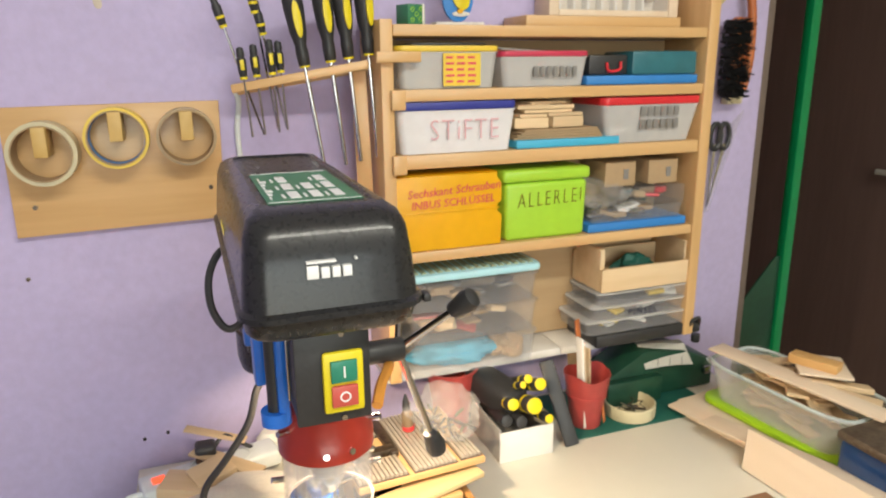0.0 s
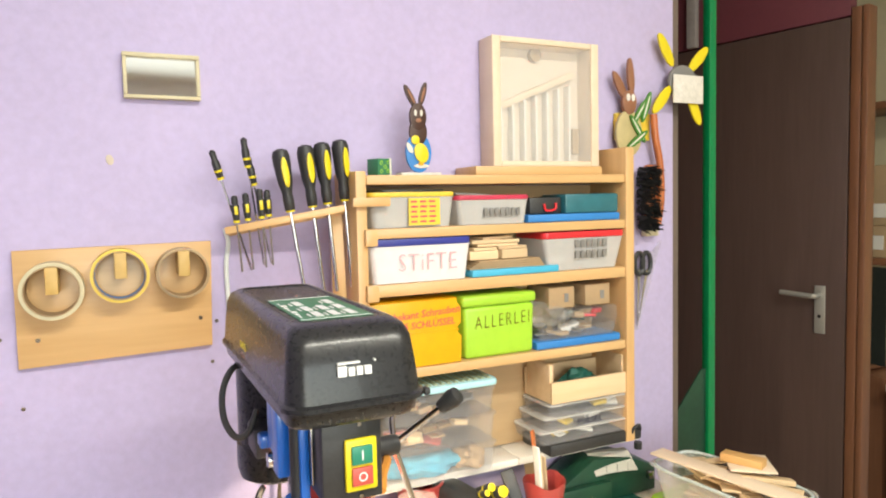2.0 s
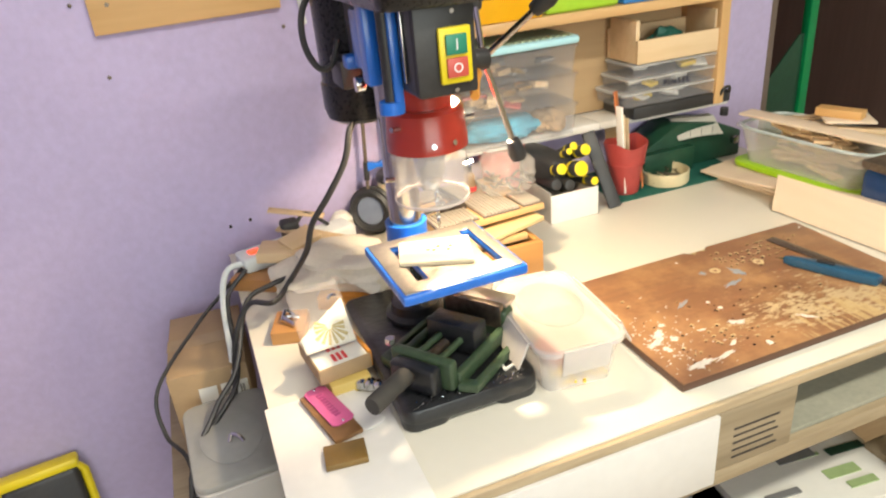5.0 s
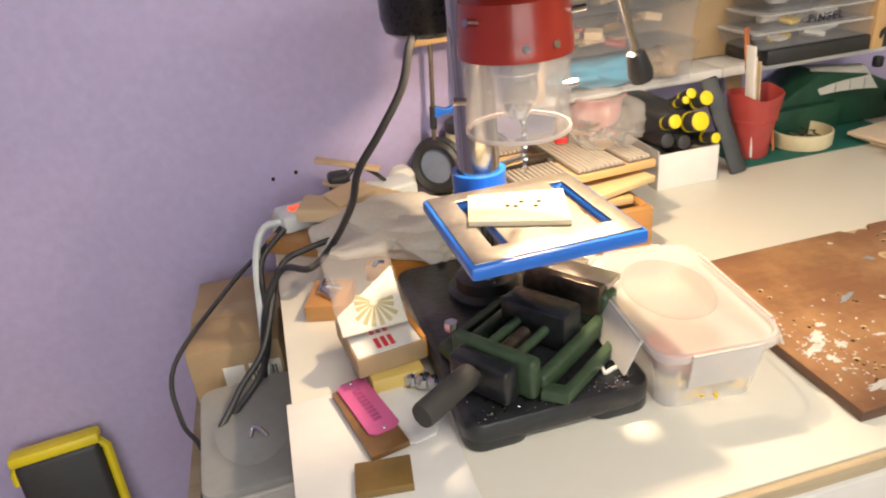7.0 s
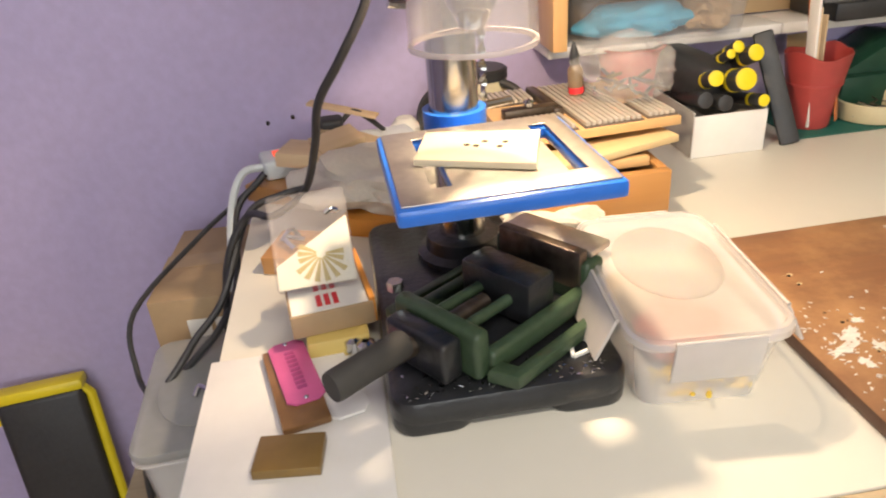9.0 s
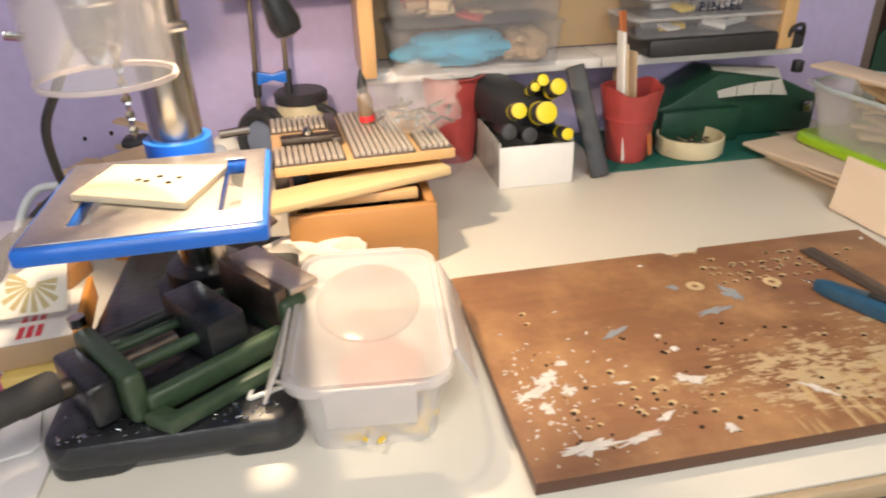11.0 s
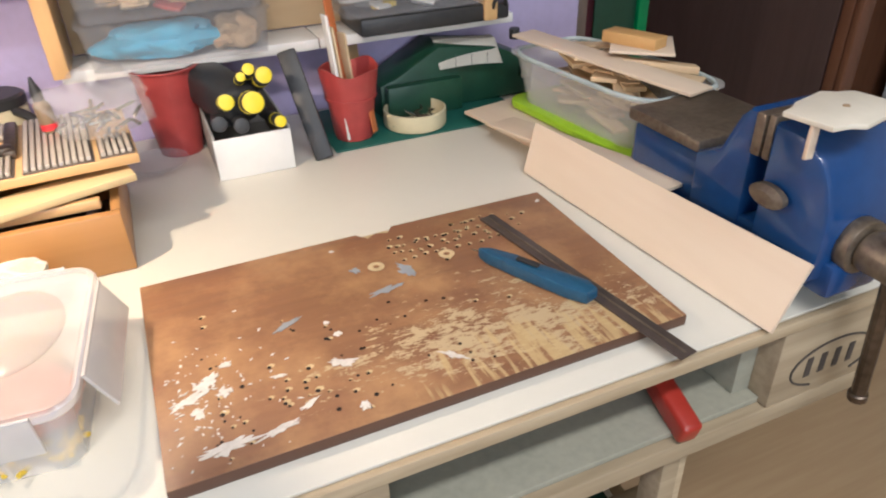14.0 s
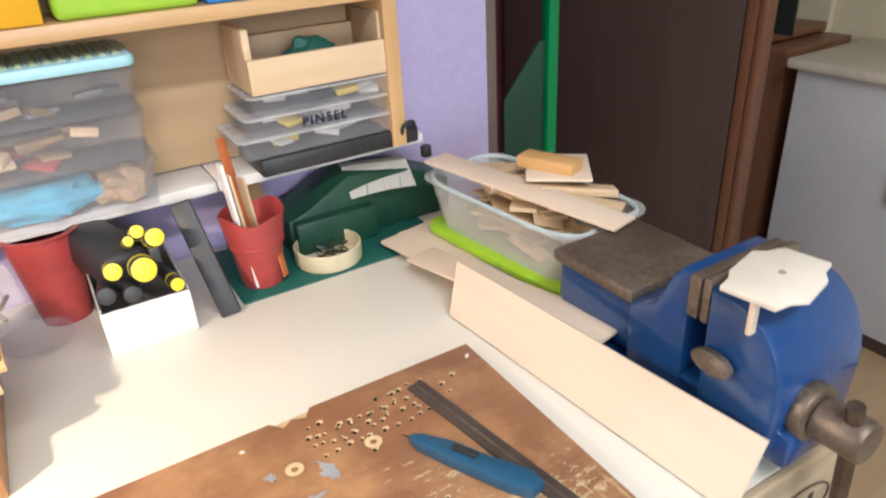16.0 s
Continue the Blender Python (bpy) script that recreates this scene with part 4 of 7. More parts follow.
cov = part("belt_cover", cover(), BLACK, press, "glossy black belt cover")
part("sticker", box(0.1165, 0.1885, 0.752, 0.905, 1.3553, 1.3559, 0), STICKG, cov, "green speed chart sticker")
for i in range(3):
    for j in range(3 - (i == 1)):
        part("chart_field", box(0.170 - 0.017 * i, 0.178 - 0.017 * i, 0.768 + 0.040 * j, 0.797 + 0.040 * j, 1.3560, 1.3564, 0), PRINTW, cov)
        part("chart_line", box(0.1645 - 0.017 * i, 0.1665 - 0.017 * i, 0.770 + 0.040 * j, 0.786 + 0.040 * j, 1.3560, 1.3564, 0), PRINTW, cov)
for j in range(7):
    part("chart_line", box(0.1205, 0.1222 + 0.002 * (j % 3), 0.768 + 0.016 * j, 0.778 + 0.016 * j, 1.3560, 1.3564, 0), PRINTW, cov)
for y in (0.7535, 0.9025):
    part("chart_line", box(0.1175, 0.1875, y, y + 0.001, 1.3560, 1.3564, 0), PRINTW, cov)
bm = bmesh.new()
for x0, x1, z0, z1 in ((0.1330, 0.1410, 1.3130, 1.3222), (0.1330, 0.1535, 1.3238, 1.3252), (0.1428, 0.1486, 1.3130, 1.3205), (0.1504, 0.1560, 1.3130, 1.3205), (0.1578, 0.1640, 1.3130, 1.3205), (0.1665, 0.1682, 1.3240, 1.3257)):
    box(x0, x1, 0.6925, 0.6975, z0, z1, 0.0003, bm=bm)
part("mark", bm, PRINTW, cov, "white mark of plain shapes")
bm = bmesh.new()
for i in range(3):
    prism([(0, 0), (0.009, 0), (0.0045, 0.008)], 0.0008, Matrix.Translation((0.0895, 0.905 + 0.013 * i, 1.303)) @ pose(0, 0, 0, 90, 0, -90), bm=bm)
part("warning_sign", bm, YELLOW, cov)
part("latch", box(0.2185, 0.2245, 0.70, 0.712, 1.283, 1.290, 0.002), BLACKP, cov)
sw = part("switch_plate", box(0.1425, 0.1735, 0.7105, 0.7162, 1.2005, 1.2495, 0.003), YELLOW, press, "yellow switch frame")
bg = part("start_button", box(0.148, 0.168, 0.7075, 0.7108, 1.2262, 1.2435, 0.001), BTNG, sw, "green start button")
part("sign", box(0.1574, 0.1586, 0.7068, 0.7074, 1.2305, 1.2395, 0), PRINTW, bg)
br = part("stop_button", box(0.148, 0.168, 0.7075, 0.7108, 1.2065, 1.2235, 0.001), BTNR, sw, "red stop button")
part("sign", lathe([(0.0030, 0), (0.0042, 0), (0.0042, 0.0006), (0.0030, 0.0006)], pose(0.158, 0.7074, 1.215, 90, 0, 0), 24, closed=True), PRINTW, br)
for x, z in ((0.158, 1.262), (0.158, 1.194)):
    part("screw", cyl((x, 0.7145, z), (x, 0.7166, z), 0.0022, n=12), STEEL, press)
# quill, guard and chuck
SX, SY = 0.160, 0.820
part("quill_collar", lathe([(0.026, 0.044), (0.037, 0.044), (0.0415, 0.040), (0.0430, 0.014), (0.0440, 0.012), (0.0440, 0.0), (0.0418, 0.0), (0.0410, 0.010), (0.026, 0.036)], Matrix.Translation((SX, SY, 1.1155)), 40, closed=True), RED, press, "red guard collar")
part("neck", cyl((SX, SY, 1.155), (SX, SY, 1.19), 0.030, 0.030, 28), RED, press)
part("guard", lathe([(0.0400, 0.0), (0.0415, 0.0), (0.0415, 0.066), (0.0400, 0.066)], Matrix.Translation((SX, SY, 1.0585)), 48, closed=True), GUARD, press, "clear plastic chuck guard")
# an added ring; its pinkish colour stands for lamplight caught on the guard's edge
part("guard_rim", lathe([(0.0398, 0.0), (0.0420, 0.0), (0.0424, 0.0016), (0.0420, 0.0032), (0.0398, 0.0032)], Matrix.Translation((SX, SY, 1.0552)), 48, closed=True), mat("lit_pinkish_guard_rim", (0.80, 0.70, 0.66), 0.15, vary=0.05, bump=0.02, clear=0.45), press, "bottom rim of the guard, coloured as the lamp lights it")
for ang in (-150, -100, -70, -30):
    c, s = math.cos(radians(ang)), math.sin(radians(ang))
    z = 1.144 if ang in (-150, -30) else 1.124
    part("screw", cyl((SX + 0.040 * c, SY + 0.040 * s, z), (SX + (0.053 if ang in (-150, -30) else 0.0460) * c, SY + (0.053 if ang in (-150, -30) else 0.0460) * s, z + 0.002), 0.0028, n=12), CHROME, press)
part("guard_screw", tube([(SX - 0.041, SY + 0.004, 1.083), (SX - 0.052, SY + 0.002, 1.085)], 0.003), CHROME, press)
part("guard_screw", tube([(SX + 0.041, SY + 0.004, 1.083), (SX + 0.052, SY + 0.002, 1.085)], 0.003), CHROME, press)
part("chuck", lathe([(0.010, 0.07), (0.018, 0.066), (0.0185, 0.036), (0.0165, 0.034), (0.0165, 0.016), (0.008, 0.0)], Matrix.Translation((SX, SY, 1.066)), 28), CHROME, press)
bit = bmesh.new()
n_s = 40
rings = []
for i in range(n_s + 1):
    z, a0 = 1.014 + 0.054 * i / n_s, 2 * math.pi * 2.6 * i / n_s
    rings.append([bit.verts.new((SX + 0.006 + (0.0030 if k % 2 else 0.0018) * min(1, 0.15 + i / 5) * math.cos(a0 + k * math.pi / 2), SY + 0.006 + (0.0030 if k % 2 else 0.0018) * min(1, 0.15 + i / 5) * math.sin(a0 + k * math.pi / 2), z)) for k in range(4)])
for ra, rb in zip(rings, rings[1:]):
    for k in range(4):
        bit.faces.new((ra[k], ra[(k + 1) % 4], rb[(k + 1) % 4], rb[k]))
part("drill_bit", bit, STEEL, press, "steel twist bit")
hub = part("feed_hub", cyl((0.178, 0.815, 1.199), (0.236, 0.822, 1.196), 0.0105, 0.0115, 24, bev=0.002), BLACKP, press, "black feed hub")
for tip in ((0.276, 0.772, 1.250), (0.268, 0.828, 1.090), (0.262, 0.905, 1.245)):
    p0, p1 = Vector((0.232, 0.822, 1.196)), Vector(tip)
    dirn = (p1 - p0).normalized()
    part("feed_lever", cyl(p0, p1, 0.0036, n=14), CHROME, hub, "chrome feed lever")
    k = part("lever_grip", lathe([(0.004, -0.012), (0.0075, -0.010), (0.0105, 0.008), (0.009, 0.015), (0.004, 0.017)], Matrix.Translation(p1) @ dirn.to_track_quat("Z", "Y").to_matrix().to_4x4(), 18), BLACKP, hub)
lampp = part("work_lamp", lathe([(0.006, 0.018), (0.012, 0.014), (0.016, 0.0), (0.0145, 0.0), (0.005, 0.012)], Matrix.Translation((0.200, 0.885, 1.186)), 24, closed=True), BLACKP, press, "black work lamp under the head")
part("bulb", lathe([(0.002, -0.006), (0.007, -0.004), (0.009, 0.003), (0.004, 0.009)], Matrix.Translation((0.200, 0.885, 1.187)), 20), BULB, lampp, "lit warm bulb")
part("tape_strip", tube([(0.196, 0.765, 1.172), (0.205, 0.785, 1.180), (0.215, 0.80, 1.186), (0.222, 0.818, 1.184)], 0.005, 6), OCARD, press, "crumpled orange tape")
part("motor_cable", tube([(0.108, 1.00, 1.268), (0.086, 0.985, 1.264), (0.073, 0.975, 1.240), (0.073, 0.970, 1.208), (0.085, 0.965, 1.186), (0.100, 0.965, 1.190), (0.112, 0.97, 1.215)], 0.004), BLACKP, press, "black cable loop")
part("mains_cable", tube([(0.118, 0.985, 1.11), (0.11, 0.975, 1.102), (0.099, 0.98, 1.063), (0.072, 0.99, 1.018), (0.047, 1.005, 0.978), (0.036, 1.03, 0.93), (0.012, 1.102, 0.856), (-0.021, 1.062, 0.848), (-0.055, 1.10, 0.835), (-0.085, 1.09, 0.79), (-0.105, 1.09, 0.70), (-0.13, 1.12, 0.55)], 0.0042), BLACKP, press, "black mains cable")

ply = thing("plywood_offcut", "drilled plywood rectangle lying on the press table", "offcut", pose(0.0, 0.001, 0.9740))
part("sheet", prism([(0.115, 0.829), (0.194, 0.794), (0.215, 0.860), (0.131, 0.884)], 0.005, None, 0.0005), mat("pale_plywood", (0.58, 0.50, 0.36), 0.6, vary=0.06), ply)
bm = bmesh.new()
for u, v in ((0.004, 0.006), (-0.004, -0.001), (0.018, 0.0), (0.012, -0.008), (-0.010, 0.003)):
    prism(oval(0.005, 0.005, 10, u + 0.166, v + 0.842), 0.0003, Matrix.Translation((0, 0, 0.0051)), bm=bm)
part("hole", bm, HOLE, ply)

# ---- the machine vise on the press's foot ----
mv = thing("machine_vise", "dark green machine vise with a grey rubber grip", "vise", pose(0.167, 0.831, 0.8318, 0, 0, 36) @ Matrix.Diagonal((0.92, 0.90, 0.95, 1)))
# x runs along the screw
fr = box(-0.060, 0.085, -0.055, -0.042, 0.004, 0.024, 0.004, 3)
box(-0.060, 0.085, 0.040, 0.053, 0.004, 0.024, 0.004, 3, bm=fr)
box(-0.072, -0.056, -0.050, 0.048, 0.002, 0.044, 0.005, 3, bm=fr)
box(0.062, 0.088, -0.055, 0.053, 0.002, 0.046, 0.005, 3, bm=fr)
# slotted flanges along both sides
for s in (-1, 1):
    prism([(-0.066, s * 0.054), (-0.058, s * 0.079), (0.044, s * 0.079), (0.050, s * 0.073), (0.050, s * 0.068), (-0.046, s * 0.068), (-0.050, s * 0.054)][::s], 0.013, Matrix.Translation((0, 0, 0.001)), 0.003, bm=fr)
    box(0.050, 0.062, min(s * 0.052, s * 0.079), max(s * 0.052, s * 0.079), 0.001, 0.013, 0.003, bm=fr)
part("frame", fr, GREENV, mv)
part("bed", box(-0.05, 0.066, -0.036, 0.034, 0.0, 0.008, 0.002), CAST, mv)
part("moving_jaw", box(0.000, 0.036, -0.041, 0.039, 0.009, 0.050, 0.005), CAST, mv)
for y in (-0.018, 0.016):
    part("guide_rod", cyl((-0.057, y, 0.030), (0.002, y, 0.030), 0.005, n=14), GREENV, mv)
part("fixed_jaw", box(0.060, 0.072, -0.048, 0.046, 0.020, 0.056, 0.002), DARKST, mv)
part("jaw_plate", box(0.074, 0.104, -0.05, 0.050, 0.046, 0.053, 0.002), STEELT, mv, "bare steel jaw top")
part("screw", cyl((-0.13, 0, 0.028), (-0.01, 0, 0.026), 0.008, n=18), DARKST, mv)
part("knuckle", box(-0.094, -0.0725, -0.036, 0.034, 0.004, 0.040, 0.005, 3), CAST, mv, "dark cast end block")
grip = part("grip", lathe([(0.0082, 0.0), (0.0112, 0.0), (0.0120, 0.003), (0.0120, 0.066), (0.010, 0.070), (0.0082, 0.066), (0.0082, 0.03)], Matrix.Translation((-0.171, 0, 0.034)) @ pose(0, 0, 0, 0, 90, 0), 24), RUBBER, mv, "grey rubber tube grip")
part("bolt", cyl((-0.064, 0.052, 0.044), (-0.064, 0.052, 0.052), 0.007, n=6), STEEL, mv)

tri = thing("plastic_corner", "small white plastic triangle lying on the press's base", "triangle", pose(0.224, 0.783, 0.8318, 0, 0, 20))
for k in range(3):
    part("bar", box(-0.014, 0.014, -0.0095, -0.0065, 0, 0.003, 0.0006, m=pose(0, 0, 0, 0, 0, 120 * k)), PAPER, tri)

# ---- the lunch box ----
lunch = thing("lunch_box", "milky clear lidded food box with open side clips", "food box", pose(0.3065, 0.815, 0.8004, 0, 0, -5))
part("body", shell(0.106, 0.176, 0.062, 0.018, foot=0.86, wall=0.0015, lip=0.003), TUBM, lunch)
# the lid: a raised rim round a sunk field, with an oval dome in it
t = bmesh.new()
rings = []
for w, d, z, r in ((0.114, 0.186, 0.0600, 0.020), (0.118, 0.190, 0.0625, 0.022), (0.118, 0.190, 0.0680, 0.022), (0.114, 0.186, 0.0705, 0.021), (0.108, 0.180, 0.0705, 0.019), (0.105, 0.177, 0.0680, 0.018)):
    rings.append([t.verts.new((x, y, z)) for x, y in rounded(w, d, r, 6)])
for ra, rb in zip(rings, rings[1:]):
    for i in range(len(ra)):
        t.faces.new((ra[i], ra[(i + 1) % len(ra)], rb[(i + 1) % len(ra)], rb[i]))
t.faces.new(rings[-1])
lidp = part("lid", t, LIDM, lunch, "milky lid with a raised rim")
dome = lathe([(0.0445, 0.0), (0.0440, 0.0022), (0.0400, 0.0040), (0.0330, 0.0056), (0.0240, 0.0070), (0.0140, 0.0079), (0.0050, 0.0083)], Matrix.Translation((0.0, 0.012, 0.0682)) @ Matrix.Diagonal((0.92, 1.28, 1, 1)), 48)
part("lid_dome", dome, DOMEM, lidp, "clear oval dome")
part("rubber_seal", tube([(0.054 * 2 * u, 0.090 * 2 * v, 0.0603) for u, v in rounded(1.0, 1.0, 0.2) + [(0.5, 0.3)]], 0.0012, 6, curve=False), mat("pale_lavender_seal", (0.50, 0.50, 0.74), 0.5), lunch, "pale lavender seal")
for x, y, w, d, tilt in ((0.061, 0, 0.003, 0.128, -26), (-0.061, 0, 0.003, 0.128, 24), (0, 0.097, 0.062, 0.003, 6), (0, -0.097, 0.062, 0.003, -9)):
    mm = pose(x, y, 0.0685, 0 if x else -tilt, tilt if x else 0, 0)
    part("clip", box(-w / 2, w / 2, -d / 2, d / 2, -0.036, 0.0015, 0.0014, m=mm), CLIPM, lunch)
    part("hinge", cyl((x, -d / 2 if x else y, 0.0690), (x, d / 2 if x else y, 0.0690), 0.0016, n=8) if x else cyl((-w / 2, y, 0.0690), (w / 2, y, 0.0690), 0.0016, n=8), LIDM, lunch)
solid("salmon_packet", crumple(0.060, 0.075, 0.034, 3.9, rough=0.35), mat("salmon_pink_plastic", (0.62, 0.20, 0.14), 0.5, vary=0.15, scale=30), "salmon pink packet lying inside the food box", "packet", pose(0.312, 0.800, 0.8022))
solid("beige_packet", crumple(0.055, 0.06, 0.028, 8.4, rough=0.4), mat("beige_packet_paper", (0.58, 0.46, 0.30), 0.6, vary=0.15, scale=30), "beige paper packet lying inside the food box", "packet", pose(0.298, 0.862, 0.8022))
con = thing("screw_assortment", "small brass fittings lying inside the food box", "fittings", pose(0.3085, 0.809, 0.803))
bm = bmesh.new()
for i in range(26):
    x, y, a = random.uniform(-0.034, 0.034), random.uniform(-0.066, -0.040), random.uniform(0, 6.3)
    cyl((x, y, 0.003), (x + 0.012 * math.cos(a), y + 0.012 * math.sin(a), 0.006), 0.002, n=8, bm=bm)
tagged(part("fitting", bm, YTAPE, con), kind="stuff")

# ---- the wooden drawer box with its tray, behind the press ----
db = thing("wooden_box", "ochre wooden box carrying a slotted tray", "box")
bm = box(0.243, 0.395, 1.002, 1.014, 0.8005, 0.868, 0.002)
part("front", bm, OCHRE, db)
part("side", box(0.243, 0.253, 1.0145, 1.20, 0.8005, 0.868, 0.002), OCHRE, db)
part("side", box(0.385, 0.395, 1.0145, 1.20, 0.8005, 0.868, 0.002), OCHRE, db)
part("back", box(0.253, 0.385, 1.19, 1.20, 0.8005, 0.868, 0.002), OCHRE, db)
part("inlay", box(0.262, 0.378, 1.02, 1.03, 0.868, 0.879, 0.002), PINE, db)
part("batten", box(0.232, 0.246, 1.05, 1.06, 0.868, 0.90, 0.001), DARKST, db)
TRAYD = mat("dark_tray_insert", (0.13, 0.10, 0.08), 0.6, vary=0.15)
tray = thing("slotted_tray", "pine tray with grey slotted inserts", "tray", pose(0.324, 1.126, 0.886, 0, 0, 4))
part("board", box(-0.095, 0.095, -0.082, 0.084, 0.012, 0.022, 0.001), PINE, tray)
for x, y in ((-0.07, -0.05), (0.07, -0.05), (-0.07, 0.06), (0.07, 0.06)):
    part("foot", box(x - 0.008, x + 0.008, y - 0.008, y + 0.008, -0.017, 0.0118, 0.001), BLACKP, tray)
for x0, x1, y0, y1, k in ((-0.093, -0.022, -0.078, -0.030, 11), (-0.093, -0.030, 0.035, 0.08, 10), (-0.012, 0.052, -0.078, 0.078, 10), (0.060, 0.092, -0.076, -0.02, 5)):
    part("insert", box(x0 - 0.002, x1 + 0.001, y0 - 0.002, y1 + 0.002, 0.0221, 0.0236, 0.0004), TRAYD, tray)
    for i in range(k):
        x = x0 + (x1 - x0) * i / k
        part("slat", box(x, x + (x1 - x0) / k * 0.68, y0, y1, 0.0237, 0.0280, 0.0006), ALU, tray)
part("clamp_bar", box(-0.085, -0.022, -0.024, -0.008, 0.0222, 0.034, 0.002), DARKST, tray)
part("clamp_bar", box(-0.03, -0.018, -0.03, 0.07, 0.0222, 0.032, 0.002), DARKST, tray)
part("wing_nut", lathe([(0.002, 0), (0.006, 0.001), (0.006, 0.005), (0.003, 0.008)], Matrix.Translation((-0.055, -0.016, 0.034)), 14), CHROME, tray)
pl = thing("plank", "pale pine plank lying across the wooden box", "plank", pose(0.315, 1.035, 0.8805, 0, -2, 14))
part("board", box(-0.100, 0.100, -0.022, 0.022, 0, 0.008, 0.001), wood("raw_pine", (0.66, 0.50, 0.27), (0.56, 0.40, 0.19), 0, 0.55, 18), pl)
pen = thing("glue_bottle", "small dark glue bottle with a pointed nozzle on the tray", "bottle", pose(0.340, 1.150, 0.9142, 0, -4, 0))
part("body", lathe([(0.008, 0), (0.009, 0.004), (0.009, 0.030), (0.005, 0.036)], None, 18), mat("amber_plastic", (0.28, 0.20, 0.12), 0.3, clear=0.25), pen)
part("nozzle", lathe([(0.006, 0.0362), (0.006, 0.046), (0.0015, 0.062)], None, 14), BLACKP, pen)
part("label_band", lathe([(0.0092, 0.003), (0.0095, 0.003), (0.0095, 0.010), (0.0092, 0.010)], None, 18, closed=True), CRIMSON, pen)
bag = thing("plastic_bag", "crinkled clear plastic bag of metal parts on the tray", "bag", pose(0.396, 1.135, 0.9145, 0, 0, 20))
part("film", crumple(0.105, 0.10, 0.062, 3.3, rough=0.4), BAGM, bag)
bm = bmesh.new()
for i in range(22):
    x, y, a = random.gauss(0, 0.016), random.gauss(0, 0.018), random.uniform(0, 6.3)
    cyl((x, y, 0.004 + 0.0007 * i), (x + 0.024 * math.cos(a), y + 0.024 * math.sin(a), 0.006 + 0.0007 * i), 0.0022, n=8, bm=bm)
tagged(part("metal_part", bm, STEEL, bag), kind="stuff")
for i, (x, y) in enumerate(((0.285, 1.09), (0.33, 1.11), (0.36, 1.07), (0.30, 1.15))):
    ob = thing("tool_part", "dark metal tool part lying in the wooden box", "tool part", pose(x, y, 0.82, 0, 0, 40 * i), "tool parts in the box")
    part("body", box(-0.03, 0.03, -0.008, 0.008, -0.0185, 0.02, 0.003), BLACKP if i % 2 else DARKST, ob)

ear = thing("ear_defender", "black ear defender with a grey-blue foam cushion", "ear defender", pose(0.205, 1.322, 0.8505) @ pose(0, 0, 0, 82, 0, -38))
part("cup", lathe([(0.012, -0.040), (0.030, -0.036), (0.043, -0.018), (0.046, 0.0), (0.042, 0.003)], None, 32), BLACKP, ear)
part("cushion", lathe([(0.027, 0.0032), (0.041, 0.0032), (0.042, 0.010), (0.036, 0.015), (0.028, 0.011)], None, 32, closed=True), BLACKP, ear)
part("foam", lathe([(0.004, 0.006), (0.028, 0.005), (0.028, 0.0035), (0.004, 0.0035)], None, 28), mat("grey_blue_foam", (0.22, 0.26, 0.36), 0.9), ear)
part("headband", tube([(0.03, 0.03, -0.01), (0.06, 0.05, -0.03), (0.10, 0.035, -0.035), (0.11, -0.01, -0.03)], 0.006), BLACKP, ear)
can = thing("cream_canister", "cream canister with a dark lid standing behind the tray", "canister", pose(0.262, 1.335, 0.8003))
part("body", lathe([(0.034, 0), (0.036, 0.003), (0.036, 0.095), (0.034, 0.098)], None, 30), GLUE, can)
part("cap", lathe([(0.037, 0.0985), (0.037, 0.110), (0.033, 0.113)], None, 30), BLACKP, can)
bulb = thing("spray_head", "white plastic spray head beside the ear defender", "spray head", pose(0.148, 1.34, 0.8004))
part("body", lathe([(0.018, 0), (0.022, 0.01), (0.022, 0.04), (0.012, 0.052)], None, 22), PAPER, bulb)

# ---- things on the bench's middle ----
pot2 = thing("flower_pot", "dark red plastic pot standing behind the tray", "pot", pose(0.474, 1.318, 0.8004))
part("body", shell(0.090, 0.090, 0.125, 0.0449, foot=0.66, lip=0.004), REDP, pot2)
saucer = thing("glass_saucer", "small clear glass saucer beside the tray", "saucer", pose(0.437, 1.255, 0.8004))
part("dish", lathe([(0.022, 0), (0.040, 0.012), (0.042, 0.016), (0.039, 0.016), (0.021, 0.003)], None, 32), CLEAR, saucer)

